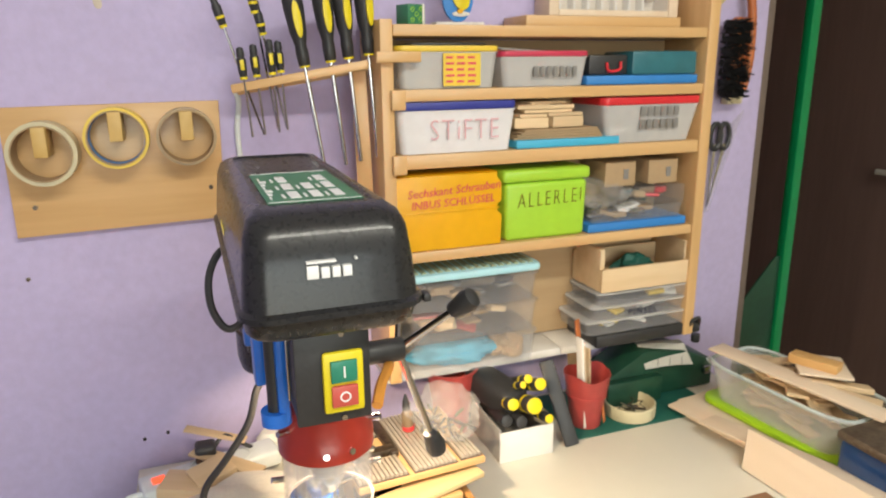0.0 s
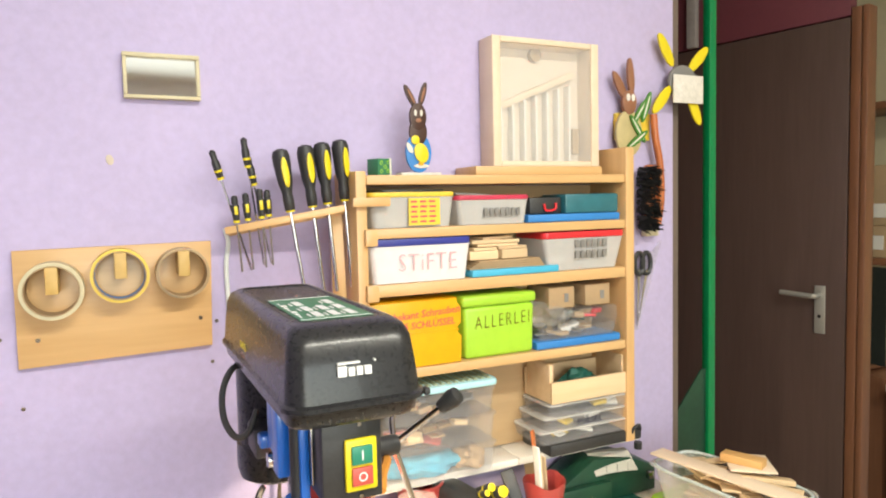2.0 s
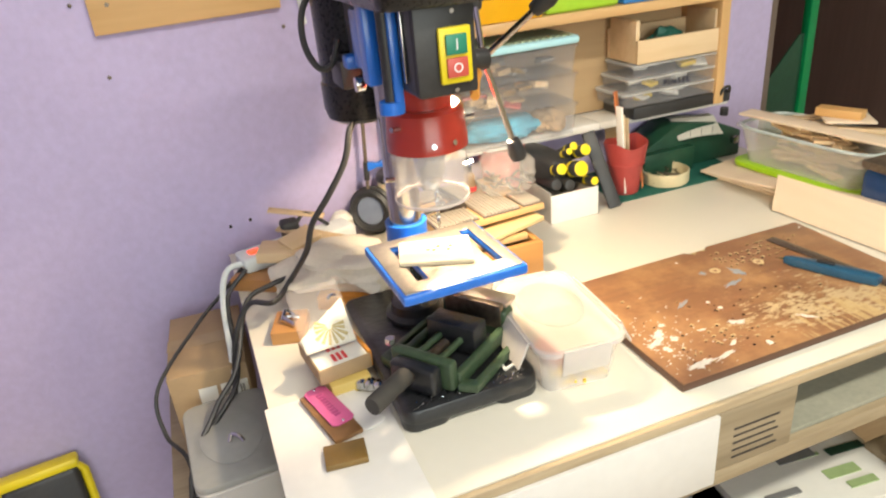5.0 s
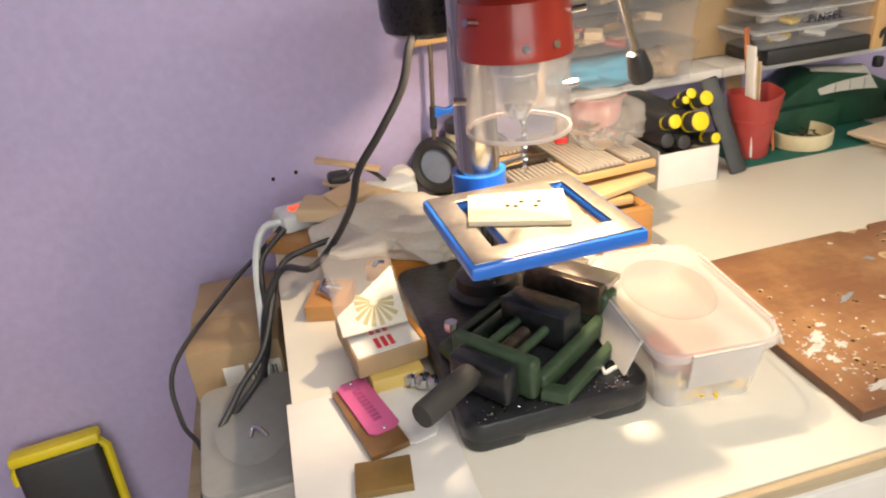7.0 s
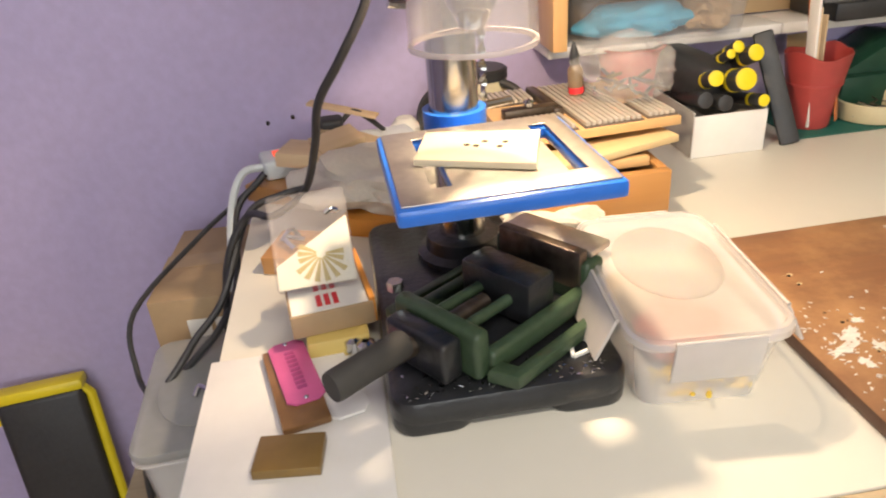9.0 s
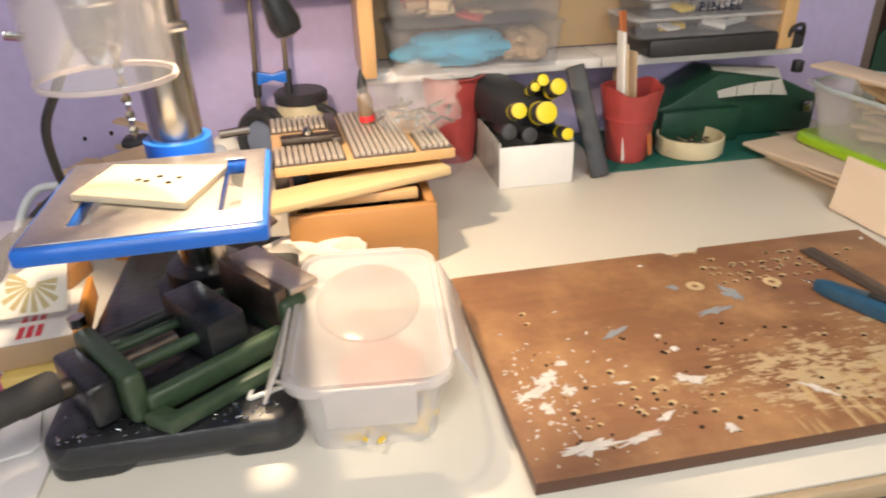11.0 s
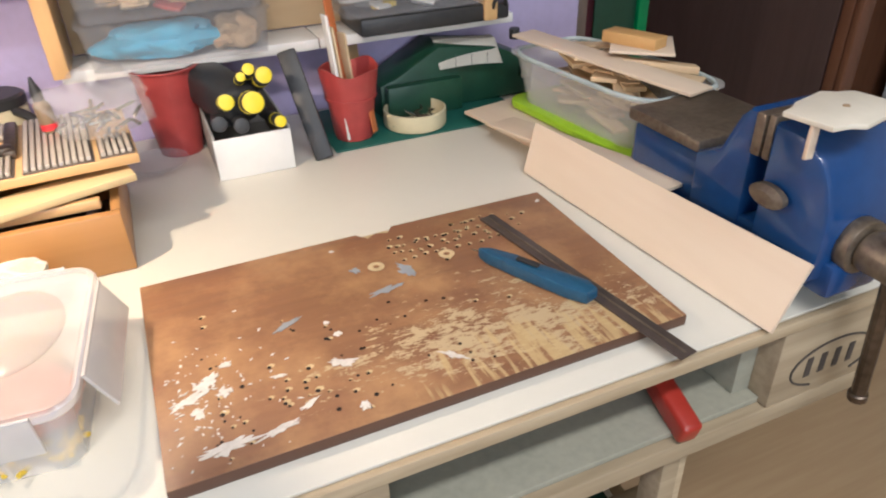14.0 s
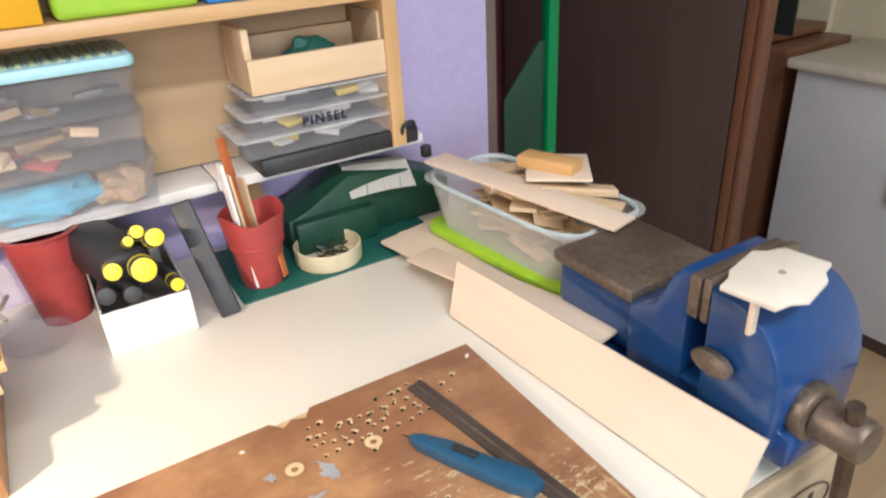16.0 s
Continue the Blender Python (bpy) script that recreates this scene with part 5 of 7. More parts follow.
ctn = thing("tool_carton", "white cardboard box holding black tools with yellow ends", "box")
for nm, a_ in (("front", (0.508, 0.609, 1.179, 1.182)), ("side", (0.508, 0.511, 1.1825, 1.372)), ("side", (0.606, 0.609, 1.1825, 1.372)), ("back", (0.508, 0.609, 1.3725, 1.375)), ("bottom", (0.5115, 0.6055, 1.1825, 1.372))):
    part(nm, box(*a_, 0.8003, 0.8025 if nm == "bottom" else (0.857 if nm == "front" else 0.862), 0.0006), WHITE if nm == "front" else mat("grey_card", (0.45, 0.42, 0.38), 0.8), ctn)
for i, (x, z, r, y) in enumerate(((0.566, 0.903, 0.0150, 1.168), (0.588, 0.929, 0.0115, 1.190), (0.535, 0.903, 0.0110, 1.185), (0.597, 0.871, 0.0085, 1.172), (0.560, 0.928, 0.0065, 1.20), (0.548, 0.872, 0.0105, 1.176), (0.521, 0.878, 0.0105, 1.178), (0.572, 0.935, 0.0085, 1.205))):
    tl = thing("handle_tool", "black handled tool with a yellow round end in the carton" if i not in (5, 6) else "black handled tool lying in the carton", "hand tool", group="tools in the carton")
    p0, p1 = Vector((x, y, z)), Vector((x + (0.56 - x) * 0.3, 1.36, 0.83 + 0.3 * (z - 0.86)))
    part("handle", cyl(p0 + (p1 - p0) * 0.01, p0 + (p1 - p0) * 0.55, r, r * 0.9, 20, bev=0.002), BLACKP, tl)
    part("shaft", cyl(p0 + (p1 - p0) * 0.55, p1, r * 0.45, r * 0.3, 12), DARKST, tl)
    if i not in (5, 6):
        part("end_cap", cyl(p0, p0 + (p1 - p0) * 0.012, r * 0.92, r * 0.92, 20, bev=0.0006), YELLOW, tl, "yellow round end")
        part("yellow_ring", cyl(p0 + (p1 - p0) * 0.12, p0 + (p1 - p0) * 0.15, r * 1.02, r * 1.02, 20), YELLOW, tl)
gun = thing("foam_block", "black foam grip lying on the tools in the carton", "grip", pose(0.535, 1.27, 0.865, 8, 0, 20))
part("body", box(-0.028, 0.030, -0.06, 0.06, 0, 0.055, 0.016, 3), BLACKP, gun)

bar = thing("black_strip", "black flat plastic strip leaning beside the carton", "strip", pose(0.652, 1.185, 0.8012, -24, -14, -12))
part("strip", box(-0.013, 0.013, -0.004, 0.004, 0, 0.155, 0.003), BLACKP, bar)

matt = solid("cutting_mat", box(0.672, 0.985, 1.198, 1.372, 0.8003, 0.803, 0.001, m=None), GREENM, "dark green cutting mat lying on the bench", "cutting mat")
cup = thing("red_cup", "red plastic cup holding wooden sticks, its rim torn", "cup", pose(0.714, 1.245, 0.8033))
t = bmesh.new()
n_ = 36
prof = [(0.027, 0.0), (0.0285, 0.004), (0.0345, 0.055), (0.0365, 0.062), (0.043, 0.103), (0.0415, 0.103), (0.034, 0.06), (0.026, 0.004)]
rings = [[t.verts.new((r * math.cos(2 * math.pi * i / n_), r * math.sin(2 * math.pi * i / n_), z + (0.006 * math.sin(i * 0.55) * math.sin(i * 0.17 + 1) if z > 0.1 else 0))) for i in range(n_)] for r, z in prof]
for ra, rb in zip(rings, rings[1:]):
    for i in range(n_):
        t.faces.new((ra[i], ra[(i + 1) % n_], rb[(i + 1) % n_], rb[i]))
t.faces.new(rings[0][::-1])
t.faces.new(rings[-1])
part("body", t, REDP, cup)
part("step_ring", lathe([(0.0352, 0.0), (0.0378, 0.0), (0.0378, 0.003), (0.0352, 0.003)], Matrix.Translation((0, 0, 0.0605)), 36, closed=True), REDP, cup)
part("torn_patch", box(-0.006, 0.006, -0.0016, 0.0004, -0.018, 0.020, 0.0006, m=pose(0.0225, -0.0245, 0.028, -8, 0, 42)), ORWOOD, cup, "orange-brown torn patch")
for nm, p0, p1, w, mm, lab in (("wooden_stick", (0.712, 1.24, 0.807), (0.698, 1.262, 1.005), 0.007, ORWOOD, "orange-tipped wooden stick in the cup"), ("wooden_stick", (0.705, 1.235, 0.807), (0.690, 1.232, 0.968), 0.010, PLYX, "pale wooden stick in the cup"),
                               ("wooden_stick", (0.722, 1.25, 0.807), (0.709, 1.245, 0.955), 0.009, PLYX, "pale wooden stick in the cup"), ("grey_card_strip", (0.698, 1.228, 0.807), (0.683, 1.226, 0.985), 0.009, WHITE, "white plastic strip in the cup")):
    st = thing(nm, lab, "stick", group="sticks in the cup")
    p0, p1 = Vector(p0), Vector(p1)
    mm4 = Matrix.Translation(p0) @ (p1 - p0).to_track_quat("Z", "Y").to_matrix().to_4x4()
    part("stick", box(-w, w, -0.0018, 0.0018, 0, (p1 - p0).length, 0.001, m=mm4), mm, st)
dish = thing("round_dish", "cream round dish of small metal parts on the cutting mat", "dish", pose(0.812, 1.245, 0.8033))
part("bowl", lathe([(0.040, 0), (0.046, 0.001), (0.048, 0.004), (0.048, 0.026), (0.0455, 0.027), (0.0445, 0.004), (0.040, 0.003)], None, 40), GLUE, dish)
for i in range(12):
    st = thing("small_part", "small dark metal part in the dish", "metal part", pose(0.812 + random.gauss(0, 0.016), 1.245 + random.gauss(0, 0.016), 0.8068 + 0.0012 * i, 0, random.gauss(0, 6), random.uniform(0, 360)), "parts in the dish")
    part("body", box(-0.012, 0.012, -0.003, 0.003, 0, 0.003, 0.001) if i % 2 else tube([(-0.015, 0, 0.002), (0, 0.006, 0.003), (0.012, -0.002, 0.002), (0.016, 0.006, 0.002)], 0.0012, 6), DARKST if i % 3 else CHROME, st)
gc = thing("green_case", "dark green metal machine case with a paper on it", "machine case")
part("body", prism([(0, 0), (0.27, 0), (0.27, 0.055), (0.20, 0.085), (0.10, 0.098), (0.03, 0.06), (0, 0.05)], 0.085, FRONT(0.775, 1.375, 0.8035), 0.004), GREENX, gc)
part("front_panel", box(0.78, 0.905, 1.270, 1.289, 0.8035, 0.855, 0.003), GREENX, gc)
part("latch", box(1.015, 1.03, 1.277, 1.289, 0.835, 0.852, 0.002), STEEL, gc)
part("knob", cyl((1.03, 1.33, 0.885), (1.03, 1.33, 0.903), 0.009, n=16, bev=0.002), BLACKP, gc)
pap = thing("paper_slip", "white ruled paper slip lying on the green case", "paper", pose(0.925, 1.288, 0.880, 0, 0, -8))
t = bmesh.new()
gv = {}
for i in range(9):
    for j in range(7):
        u, v = i / 8, j / 6
        gv[i, j] = t.verts.new((-0.052 + 0.104 * u, -0.014 + 0.06 * v, -0.012 + 0.034 * min(1, v * 1.5) + 0.003 * math.sin(3 * u + 2 * v)))
for i in range(8):
    for j in range(6):
        t.faces.new((gv[i, j], gv[i + 1, j], gv[i + 1, j + 1], gv[i, j + 1]))
bmesh.ops.solidify(t, geom=t.faces[:], thickness=0.0006)
part("sheet", t, PAPER, pap)
for i in range(3):
    part("line", box(-0.026 + 0.026 * i, -0.0252 + 0.026 * i, -0.0135, -0.0128, -0.0105, 0.008, 0), INK, pap)
crd = thing("kraft_tag", "brown paper tag hanging from the shelf's foot", "tag", pose(0.742, 1.335, 0.885, 80, 0, 10))
part("sheet", box(-0.018, 0.018, -0.025, 0.025, 0, 0.001, 0.0003), KRAFT, crd)

# ---- the wall shelf ----
shelf = thing("wall_shelf", "varnished pine wall shelf filled with boxes", "shelf")
YF, YB = 1.262, 1.386
part("upright", box(0.345, 0.365, YF, YB, 0.938, 1.520, 0.002), PINEV, shelf)
part("upright", box(0.940, 0.962, YF, YB, 0.938, 1.570, 0.002), PINEV, shelf)
for z0, z1, nm in ((1.496, 1.513, "top_board"), (1.400, 1.418, "board"), (1.296, 1.318, "board"), (1.143, 1.161, "board")):
    part(nm, box(0.366, 0.939, YF + 0.002, YB, z0, z1, 0.002), PINE, shelf)
part("back_panel", box(0.366, 0.939, 1.380, 1.3885, 0.938, 1.495, 0), BACK, shelf)
part("bottom_board", box(0.350, 0.690, 1.300, YB, 0.921, 0.936, 0.0015), WHITE, shelf, "white bottom board")
part("bottom_board", box(0.692, 1.010, 1.300, YB, 0.921, 0.936, 0.0015), WHITE, shelf, "white bottom board")
for z in (1.388, 1.290):
    part("peg", box(0.358, 0.380, YF - 0.010, YF + 0.001, z, z + 0.030, 0.002), PINE, shelf)
part("arm", box(0.336, 0.405, YF - 0.012, YF - 0.0005, 1.458, 1.474, 0.002), PINE, shelf, "pine arm of the tool rack")

def lidbox(name, x0, x1, z0, z1, label, body, lid, lidh=0.009, y0=1.268, y1=1.376, foot=0.92):
    """A storage box with a lid, standing on a shelf board."""
    o = thing(name, label, "storage box", pose((x0 + x1) / 2, (y0 + y1) / 2, z0 + 0.0004))
    w, d, h = x1 - x0, y1 - y0, z1 - z0
    part("body", shell(w, d, h - lidh, 0.012, foot=foot, lip=0.002), body, o)
    part("lid", prism(rounded(w + 0.004, d + 0.002, 0.014), lidh, Matrix.Translation((0, 0, h - lidh + 0.0003)), 0.002), lid, o)
    return o


def fill(n, x0, x1, z0, z1, mats, name, label, seed, y0=1.285, y1=1.36):
    rnd = random.Random(seed)
    for i in range(n):
        o = thing(name, label, "content", pose(rnd.uniform(x0 + 0.02, x1 - 0.02), rnd.uniform(y0 + 0.01, y1 - 0.01), z0 + (z1 - z0) * i / n, rnd.gauss(0, 8), rnd.gauss(0, 8), rnd.uniform(-30, 30)), label)
        part("body", box(-rnd.uniform(0.010, 0.022), rnd.uniform(0.010, 0.022), -0.012, 0.012, 0, rnd.uniform(0.005, 0.012), 0.002), mats[i % len(mats)], o)


b1 = lidbox("storage_box", 0.373, 0.540, 1.418, 1.482, "clear box with a yellow lid and a yellow paper label", MILKY, YTAPE)
part("paper_label", box(-0.012, 0.050, -0.0585, -0.0565, 0.004, 0.053, 0), YTAPE, b1)
bm = bmesh.new()
for i in range(5):
    for j in range(3):
        box(-0.008 + 0.018 * j, 0.004 + 0.018 * j + 0.002 * (i % 2), -0.0594, -0.0586, 0.009 + 0.009 * i, 0.0125 + 0.009 * i, 0.0003, bm=bm)
tagged(part("label_bar", bm, PENCIL, b1, "red illegible lines"), kind="stuff")
fill(7, 0.38, 0.53, 1.422, 1.45, (KRAFT, REDP, OCARD), "toy_part", "small brown and red part inside a clear box", 4)
b2 = lidbox("storage_box", 0.545, 0.704, 1.418, 1.474, "clear box with a berry red lid", MILKY, MAGENTA)
bm = bmesh.new()
for j in range(7):
    box(-0.025 + 0.012 * j, -0.017 + 0.012 * j, -0.0585, -0.0575, 0.016, 0.032, 0.0003, bm=bm)
tagged(part("label_bar", bm, INK, b2, "grey illegible letters"), kind="stuff")
fill(7, 0.55, 0.69, 1.422, 1.44, (INK, DARKST), "metal_part", "dark part inside a clear box", 5)
o = thing("tray_sheet", "thin clear pink plastic sheet lying on the boxes", "sheet", pose(0.62, 1.33, 1.4755, 4, 3, 6))
part("sheet", box(-0.075, 0.075, -0.04, 0.04, 0, 0.003, 0.001), MILKY, o)
o = solid("flat_box", box(0.703, 0.932, 1.272, 1.37, 1.4185, 1.434, 0.003), CBLUE, "flat bright blue box on the shelf", "box")
o = solid("petrol_tin", box(0.795, 0.930, 1.275, 1.365, 1.4345, 1.474, 0.004), PETROL, "petrol blue tin with rounded edges on the blue box", "tin")
o = thing("black_case", "small black case with a red hook on the blue box", "case")
part("body", box(0.715, 0.792, 1.285, 1.36, 1.4345, 1.468, 0.004), BLACKP, o)
part("hook", tube([(0.748, 1.283, 1.455), (0.750, 1.281, 1.443), (0.762, 1.281, 1.441), (0.774, 1.281, 1.445), (0.776, 1.283, 1.456)], 0.0025, 8), CRIMSON, o)
o = thing("mesh_mat", "black mesh mat lying on the yellow lid", "mat", pose(0.46, 1.32, 1.4828))
for i in range(12):
    part("strand", box(-0.06, 0.06, -0.045 + 0.008 * i, -0.042 + 0.008 * i, 0, 0.004, 0.0008), BLACKP, o)

b3 = lidbox("storage_box", 0.369, 0.571, 1.3185, 1.398, "white translucent box with a navy lid, lettered in faded red", FROST, NAVY, 0.013, y0=1.266)
writing("STiFTE", 0.047, FRONT(0.010, -0.0585, 0.035) @ Matrix.Diagonal((0.82, 1, 1, 1)), PENFADE, b3, wide=1.1, thick=-0.0009)
b4 = lidbox("storage_box", 0.735, 0.937, 1.3185, 1.3965, "clear box with a bright red lid", MILKY, CRIMSON, 0.013, y0=1.264, foot=0.86)
bm = bmesh.new()
for i in range(2):
    for j in range(6):
        box(-0.028 + 0.014 * j, -0.018 + 0.014 * j, -0.0590, -0.0575, 0.024 + 0.022 * i, 0.040 + 0.022 * i, 0.0003, bm=bm)
tagged(part("label_bar", bm, INK, b4, "grey illegible letters"), kind="stuff")
fill(8, 0.76, 0.91, 1.323, 1.36, (INK, KRAFT, WHITE), "brush_part", "grey part inside a clear box", 6)
o = solid("flat_box", box(0.574, 0.772, 1.268, 1.37, 1.3185, 1.332, 0.002), CYAN, "flat turquoise box under a pile of wood", "box")
for i in range(4):
    o = solid("card_sheet", box(-0.085 + 0.004 * i, 0.080 - 0.003 * i, -0.045, 0.045, 0, 0.0035, 0.0005), KRAFT, "brown card sheet on the turquoise box", "sheet", pose(0.66, 1.318, 1.3325 + 0.0042 * i, 0, 0, 2 * i - 3), "card sheets")
for i, (x, z, w, h) in enumerate(((0.612, 1.350, 0.030, 0.017), (0.675, 1.350, 0.031, 0.018), (0.610, 1.3675, 0.026, 0.006), (0.672, 1.3685, 0.033, 0.006), (0.640, 1.375, 0.045, 0.005), (0.615, 1.381, 0.03, 0.008), (0.655, 1.381, 0.035, 0.007), (0.636, 1.389, 0.035, 0.005))):
    o = solid("wood_piece", box(-w, w, -0.035, 0.035, 0, h, 0.001), PLYX, "small raw wood piece in a pile on the shelf", "wood piece", pose(x, 1.318, z, 0, 0, (i * 37) % 13 - 6), "pile of wood pieces")

o = thing("file_box", "orange-yellow plastic box with red handwriting", "storage box", pose(0.452, 1.32, 1.1614))
prof = [(-0.088, 0), (0.094, 0), (0.096, 0.05), (0.088, 0.058), (0.088, 0.068), (0.095, 0.074), (0.095, 0.105), (0.087, 0.115), (0.087, 0.123), (-0.088, 0.123)]
part("body", prism(prof, 0.105, FRONT(0, 0.05, 0), 0.004), ORANGE, o)
part("seam", box(-0.088, 0.089, -0.0565, -0.0545, 0.062, 0.065, 0.0005), ORANGE, o)
writing("Sechskant Schrauben", 0.019, FRONT(0.010, -0.0566, 0.098) @ pose(0, 0, 0, 0, 0, 3), PENCIL, o, lean=0.2)
writing("INBUS SCHLÜSSEL", 0.018, FRONT(0.008, -0.0566, 0.078) @ pose(0, 0, 0, 0, 0, 2), PENCIL, o, lean=0.15)
o = thing("lime_box", "lime green lidded plastic box with hand lettering", "storage box", pose(0.633, 1.32, 1.1614))
part("body", box(-0.078, 0.080, -0.050, 0.05, 0, 0.100, 0.008, 3, taper=0.97), LIME, o)
part("lid", box(-0.083, 0.084, -0.053, 0.053, 0.1005, 0.122, 0.007, 3), LIME, o)
writing("ALLERLEI", 0.037, FRONT(0.006, -0.0512, 0.070) @ pose(0, 0, 0, 0, 0, 2) @ Matrix.Diagonal((0.66, 1, 1, 1)), PENOL, o, wide=1.32, lean=0.08, thick=-0.0008)
o = solid("flat_box", box(0.718, 0.930, 1.270, 1.37, 1.1615, 1.177, 0.003), CBLUE, "flat bright blue box under clear trays", "box")
o = thing("clear_tray", "clear plastic tray full of small parts", "tray", pose(0.824, 1.318, 1.1775))
part("body", shell(0.20, 0.09, 0.026, 0.008, foot=0.96), CLEAR, o)
fill(10, 0.73, 0.92, 1.181, 1.196, (KRAFT, STEEL, WHITE), "metal_part", "small part in a clear tray", 7, 1.28, 1.35)
o = thing("clear_box", "clear hinged box with coloured caps inside", "box", pose(0.865, 1.318, 1.2042))
part("body", box(-0.06, 0.06, -0.045, 0.045, 0, 0.034, 0.004), CLEAR, o)
fill(6, 0.82, 0.925, 1.207, 1.222, (GREENX, CRIMSON, KRAFT), "cap", "coloured cap inside a clear box", 8, 1.285, 1.345)
o = thing("plastic_bag", "crinkled clear bag lying on the tray", "bag", pose(0.760, 1.31, 1.2042))
part("film", crumple(0.085, 0.09, 0.045, 8.1, rough=0.7), BAGM, o)
for x, z in ((0.790, 1.2395), (0.882, 1.2395)):
    o = thing("small_carton", "small brown cardboard carton on the clear boxes", "carton", pose(x, 1.325, z), "small cartons")
    part("body", box(-0.032, 0.032, -0.04, 0.04, 0, 0.044, 0.0015), KRAFT, o)
    part("stamp_bar", box(0.006, 0.016, -0.0412, -0.0402, 0.012, 0.030, 0), INK, o)
for x in (0.76, 0.86):
    o = solid("carton_support", box(x, x + 0.05, 1.35, 1.375, 1.178, 1.2385, 0.002), KRAFT, "brown card piece behind the bag", "card")

# bottom row
for i, (z0, h) in enumerate(((0.9364, 0.058), (0.996, 0.056), (1.0535, 0.050))):
    o = thing("clear_drawer_box", "clear stackable box with coloured contents", "storage box", pose(0.502, 1.322, z0), "stack of clear boxes")
    part("body", shell(0.236, 0.112, h, 0.012, foot=0.95, lip=0.004), CLEAR, o)
    part("rim", prism(rounded(0.240, 0.116, 0.012), 0.003, Matrix.Translation((0, 0, h - 0.0005)), 0.001), CLEAR, o)
o = thing("aqua_lid", "pale aqua ribbed lid on the clear boxes", "lid", pose(0.502, 1.322, 1.1068))
part("plate", prism(rounded(0.246, 0.120, 0.014), 0.014, None, 0.005), AQUA, o)
for i in range(16):
    part("rib", cyl((-0.105 + 0.014 * i, -0.05, 0.0115), (-0.105 + 0.014 * i, 0.05, 0.0115), 0.0056, n=10), SAGE, o)
o = thing("blue_cloth", "light blue cloth folded inside a clear box", "cloth", pose(0.480, 1.322, 0.940))
part("cloth", crumple(0.15, 0.085, 0.044, 2.2, rough=0.35), BLUECL, o)
o = solid("parts_bag", crumple(0.06, 0.075, 0.040, 5.2, rough=0.5), KRAFT, "brown paper bundle inside a clear box", "bundle", pose(0.580, 1.322, 0.940))
fill(12, 0.40, 0.61, 1.0, 1.035, (REDP, KRAFT, PLYX, BROWNP), "toy_part", "coloured part inside a clear box", 9)
fill(10, 0.40, 0.61, 1.058, 1.085, (INK, BROWNP, KRAFT), "dark_part", "dark part inside a clear box", 10)
o = thing("black_case", "flat black plastic case with a clear handle", "case")
part("body", box(0.745, 0.985, 1.266, 1.376, 0.9365, 0.962, 0.005), BLACKP, o)
part("latch", tube([(0.955, 1.264, 0.955), (0.956, 1.258, 0.968), (0.970, 1.258, 0.972), (0.978, 1.264, 0.958)], 0.003, 8), BLACKP, o)
for i, (x0, x1, z0, z1) in enumerate(((0.722, 0.958, 0.9625, 0.990), (0.735, 0.945, 0.9905, 1.017), (0.745, 0.968, 1.0175, 1.044))):
    o = lidbox("flat_clear_box", x0, x1, z0, z1, "flat clear lidded box of brushes and parts", CLEAR, MILKY, 0.005, foot=0.97)
    fill(6, x0 + 0.02, x1 - 0.02, z0 + 0.003, z0 + 0.010, (PAPER, WHITE, YTAPE, INK), "brush", "small part inside a flat clear box", 20 + i)
    if i == 1:
        writing("PINSEL", 0.018, FRONT(0.0, -0.0610, 0.012), mat("blue_black_pen", (0.015, 0.015, 0.04), 0.9, bump=0.0, spec=0.1), o, wide=1.25, thick=0.0002)
o = thing("wooden_crate", "small open pine crate on the clear boxes", "crate", pose(0.848, 1.318, 1.0445))
part("front", box(-0.098, 0.098, -0.052, -0.044, 0.002, 0.046, 0.001), PLYX, o)
part("back", box(-0.098, 0.098, 0.044, 0.052, 0.002, 0.060, 0.001), PLYX, o)
part("end", box(-0.098, -0.088, -0.0435, 0.0435, 0.002, 0.082, 0.002), PLYX, o)
part("end", box(0.088, 0.098, -0.0435, 0.0435, 0.002, 0.082, 0.002), PLYX, o)
part("bottom", box(-0.0875, 0.0875, -0.0435, 0.0435, 0.002, 0.006, 0), PLYX, o)
o = solid("green_part", crumple(0.07, 0.05, 0.045, 7.7, rough=0.5), GREENM, "dark green part lying in the crate", "part", pose(0.85, 1.318, 1.0508))

# on the shelf's top
o = thing("marble_run", "pale wooden framed marble run behind glass", "game", pose(0.794, 1.364, 1.532, 0, 0, 0))
part("side", box(-0.132, -0.113, -0.032, 0.024, 0, 0.262, 0.002), PLY, o)
part("side", box(0.112, 0.132, -0.032, 0.024, 0, 0.262, 0.002), PLY, o)
part("top", box(-0.1125, 0.1115, -0.032, 0.024, 0.250, 0.262, 0.002), PLY, o)
part("bottom", box(-0.1125, 0.1115, -0.032, 0.024, 0.0, 0.012, 0.002), PLY, o)
part("back", box(-0.1125, 0.1115, 0.016, 0.023, 0.0125, 0.2495, 0), mat("pale_birch_back", (0.72, 0.62, 0.52), 0.6, vary=0.04), o)
for i in range(7):
    part("rib", box(-0.098 + 0.0285 * i, -0.093 + 0.0285 * i, -0.004, 0.0155, 0.014, 0.128 + 0.008 * i, 0.001), WHITE, o)
part("ramp", box(-0.105, 0.095, -0.004, 0.0155, -0.007, 0.007, 0.001, m=pose(0, 0, 0.165, 0, -22, 0)), PLY, o)
part("plug", cyl((-0.005, 0.004, 0.238), (-0.005, 0.0155, 0.238), 0.014, n=24), KRAFT, o)
part("catch", box(0.085, 0.103, 0.0, 0.0155, 0.03, 0.085, 0.002), KRAFT, o)
part("pane", box(-0.1125, 0.1115, -0.0285, -0.0265, 0.0125, 0.2495, 0), GLASS, o)
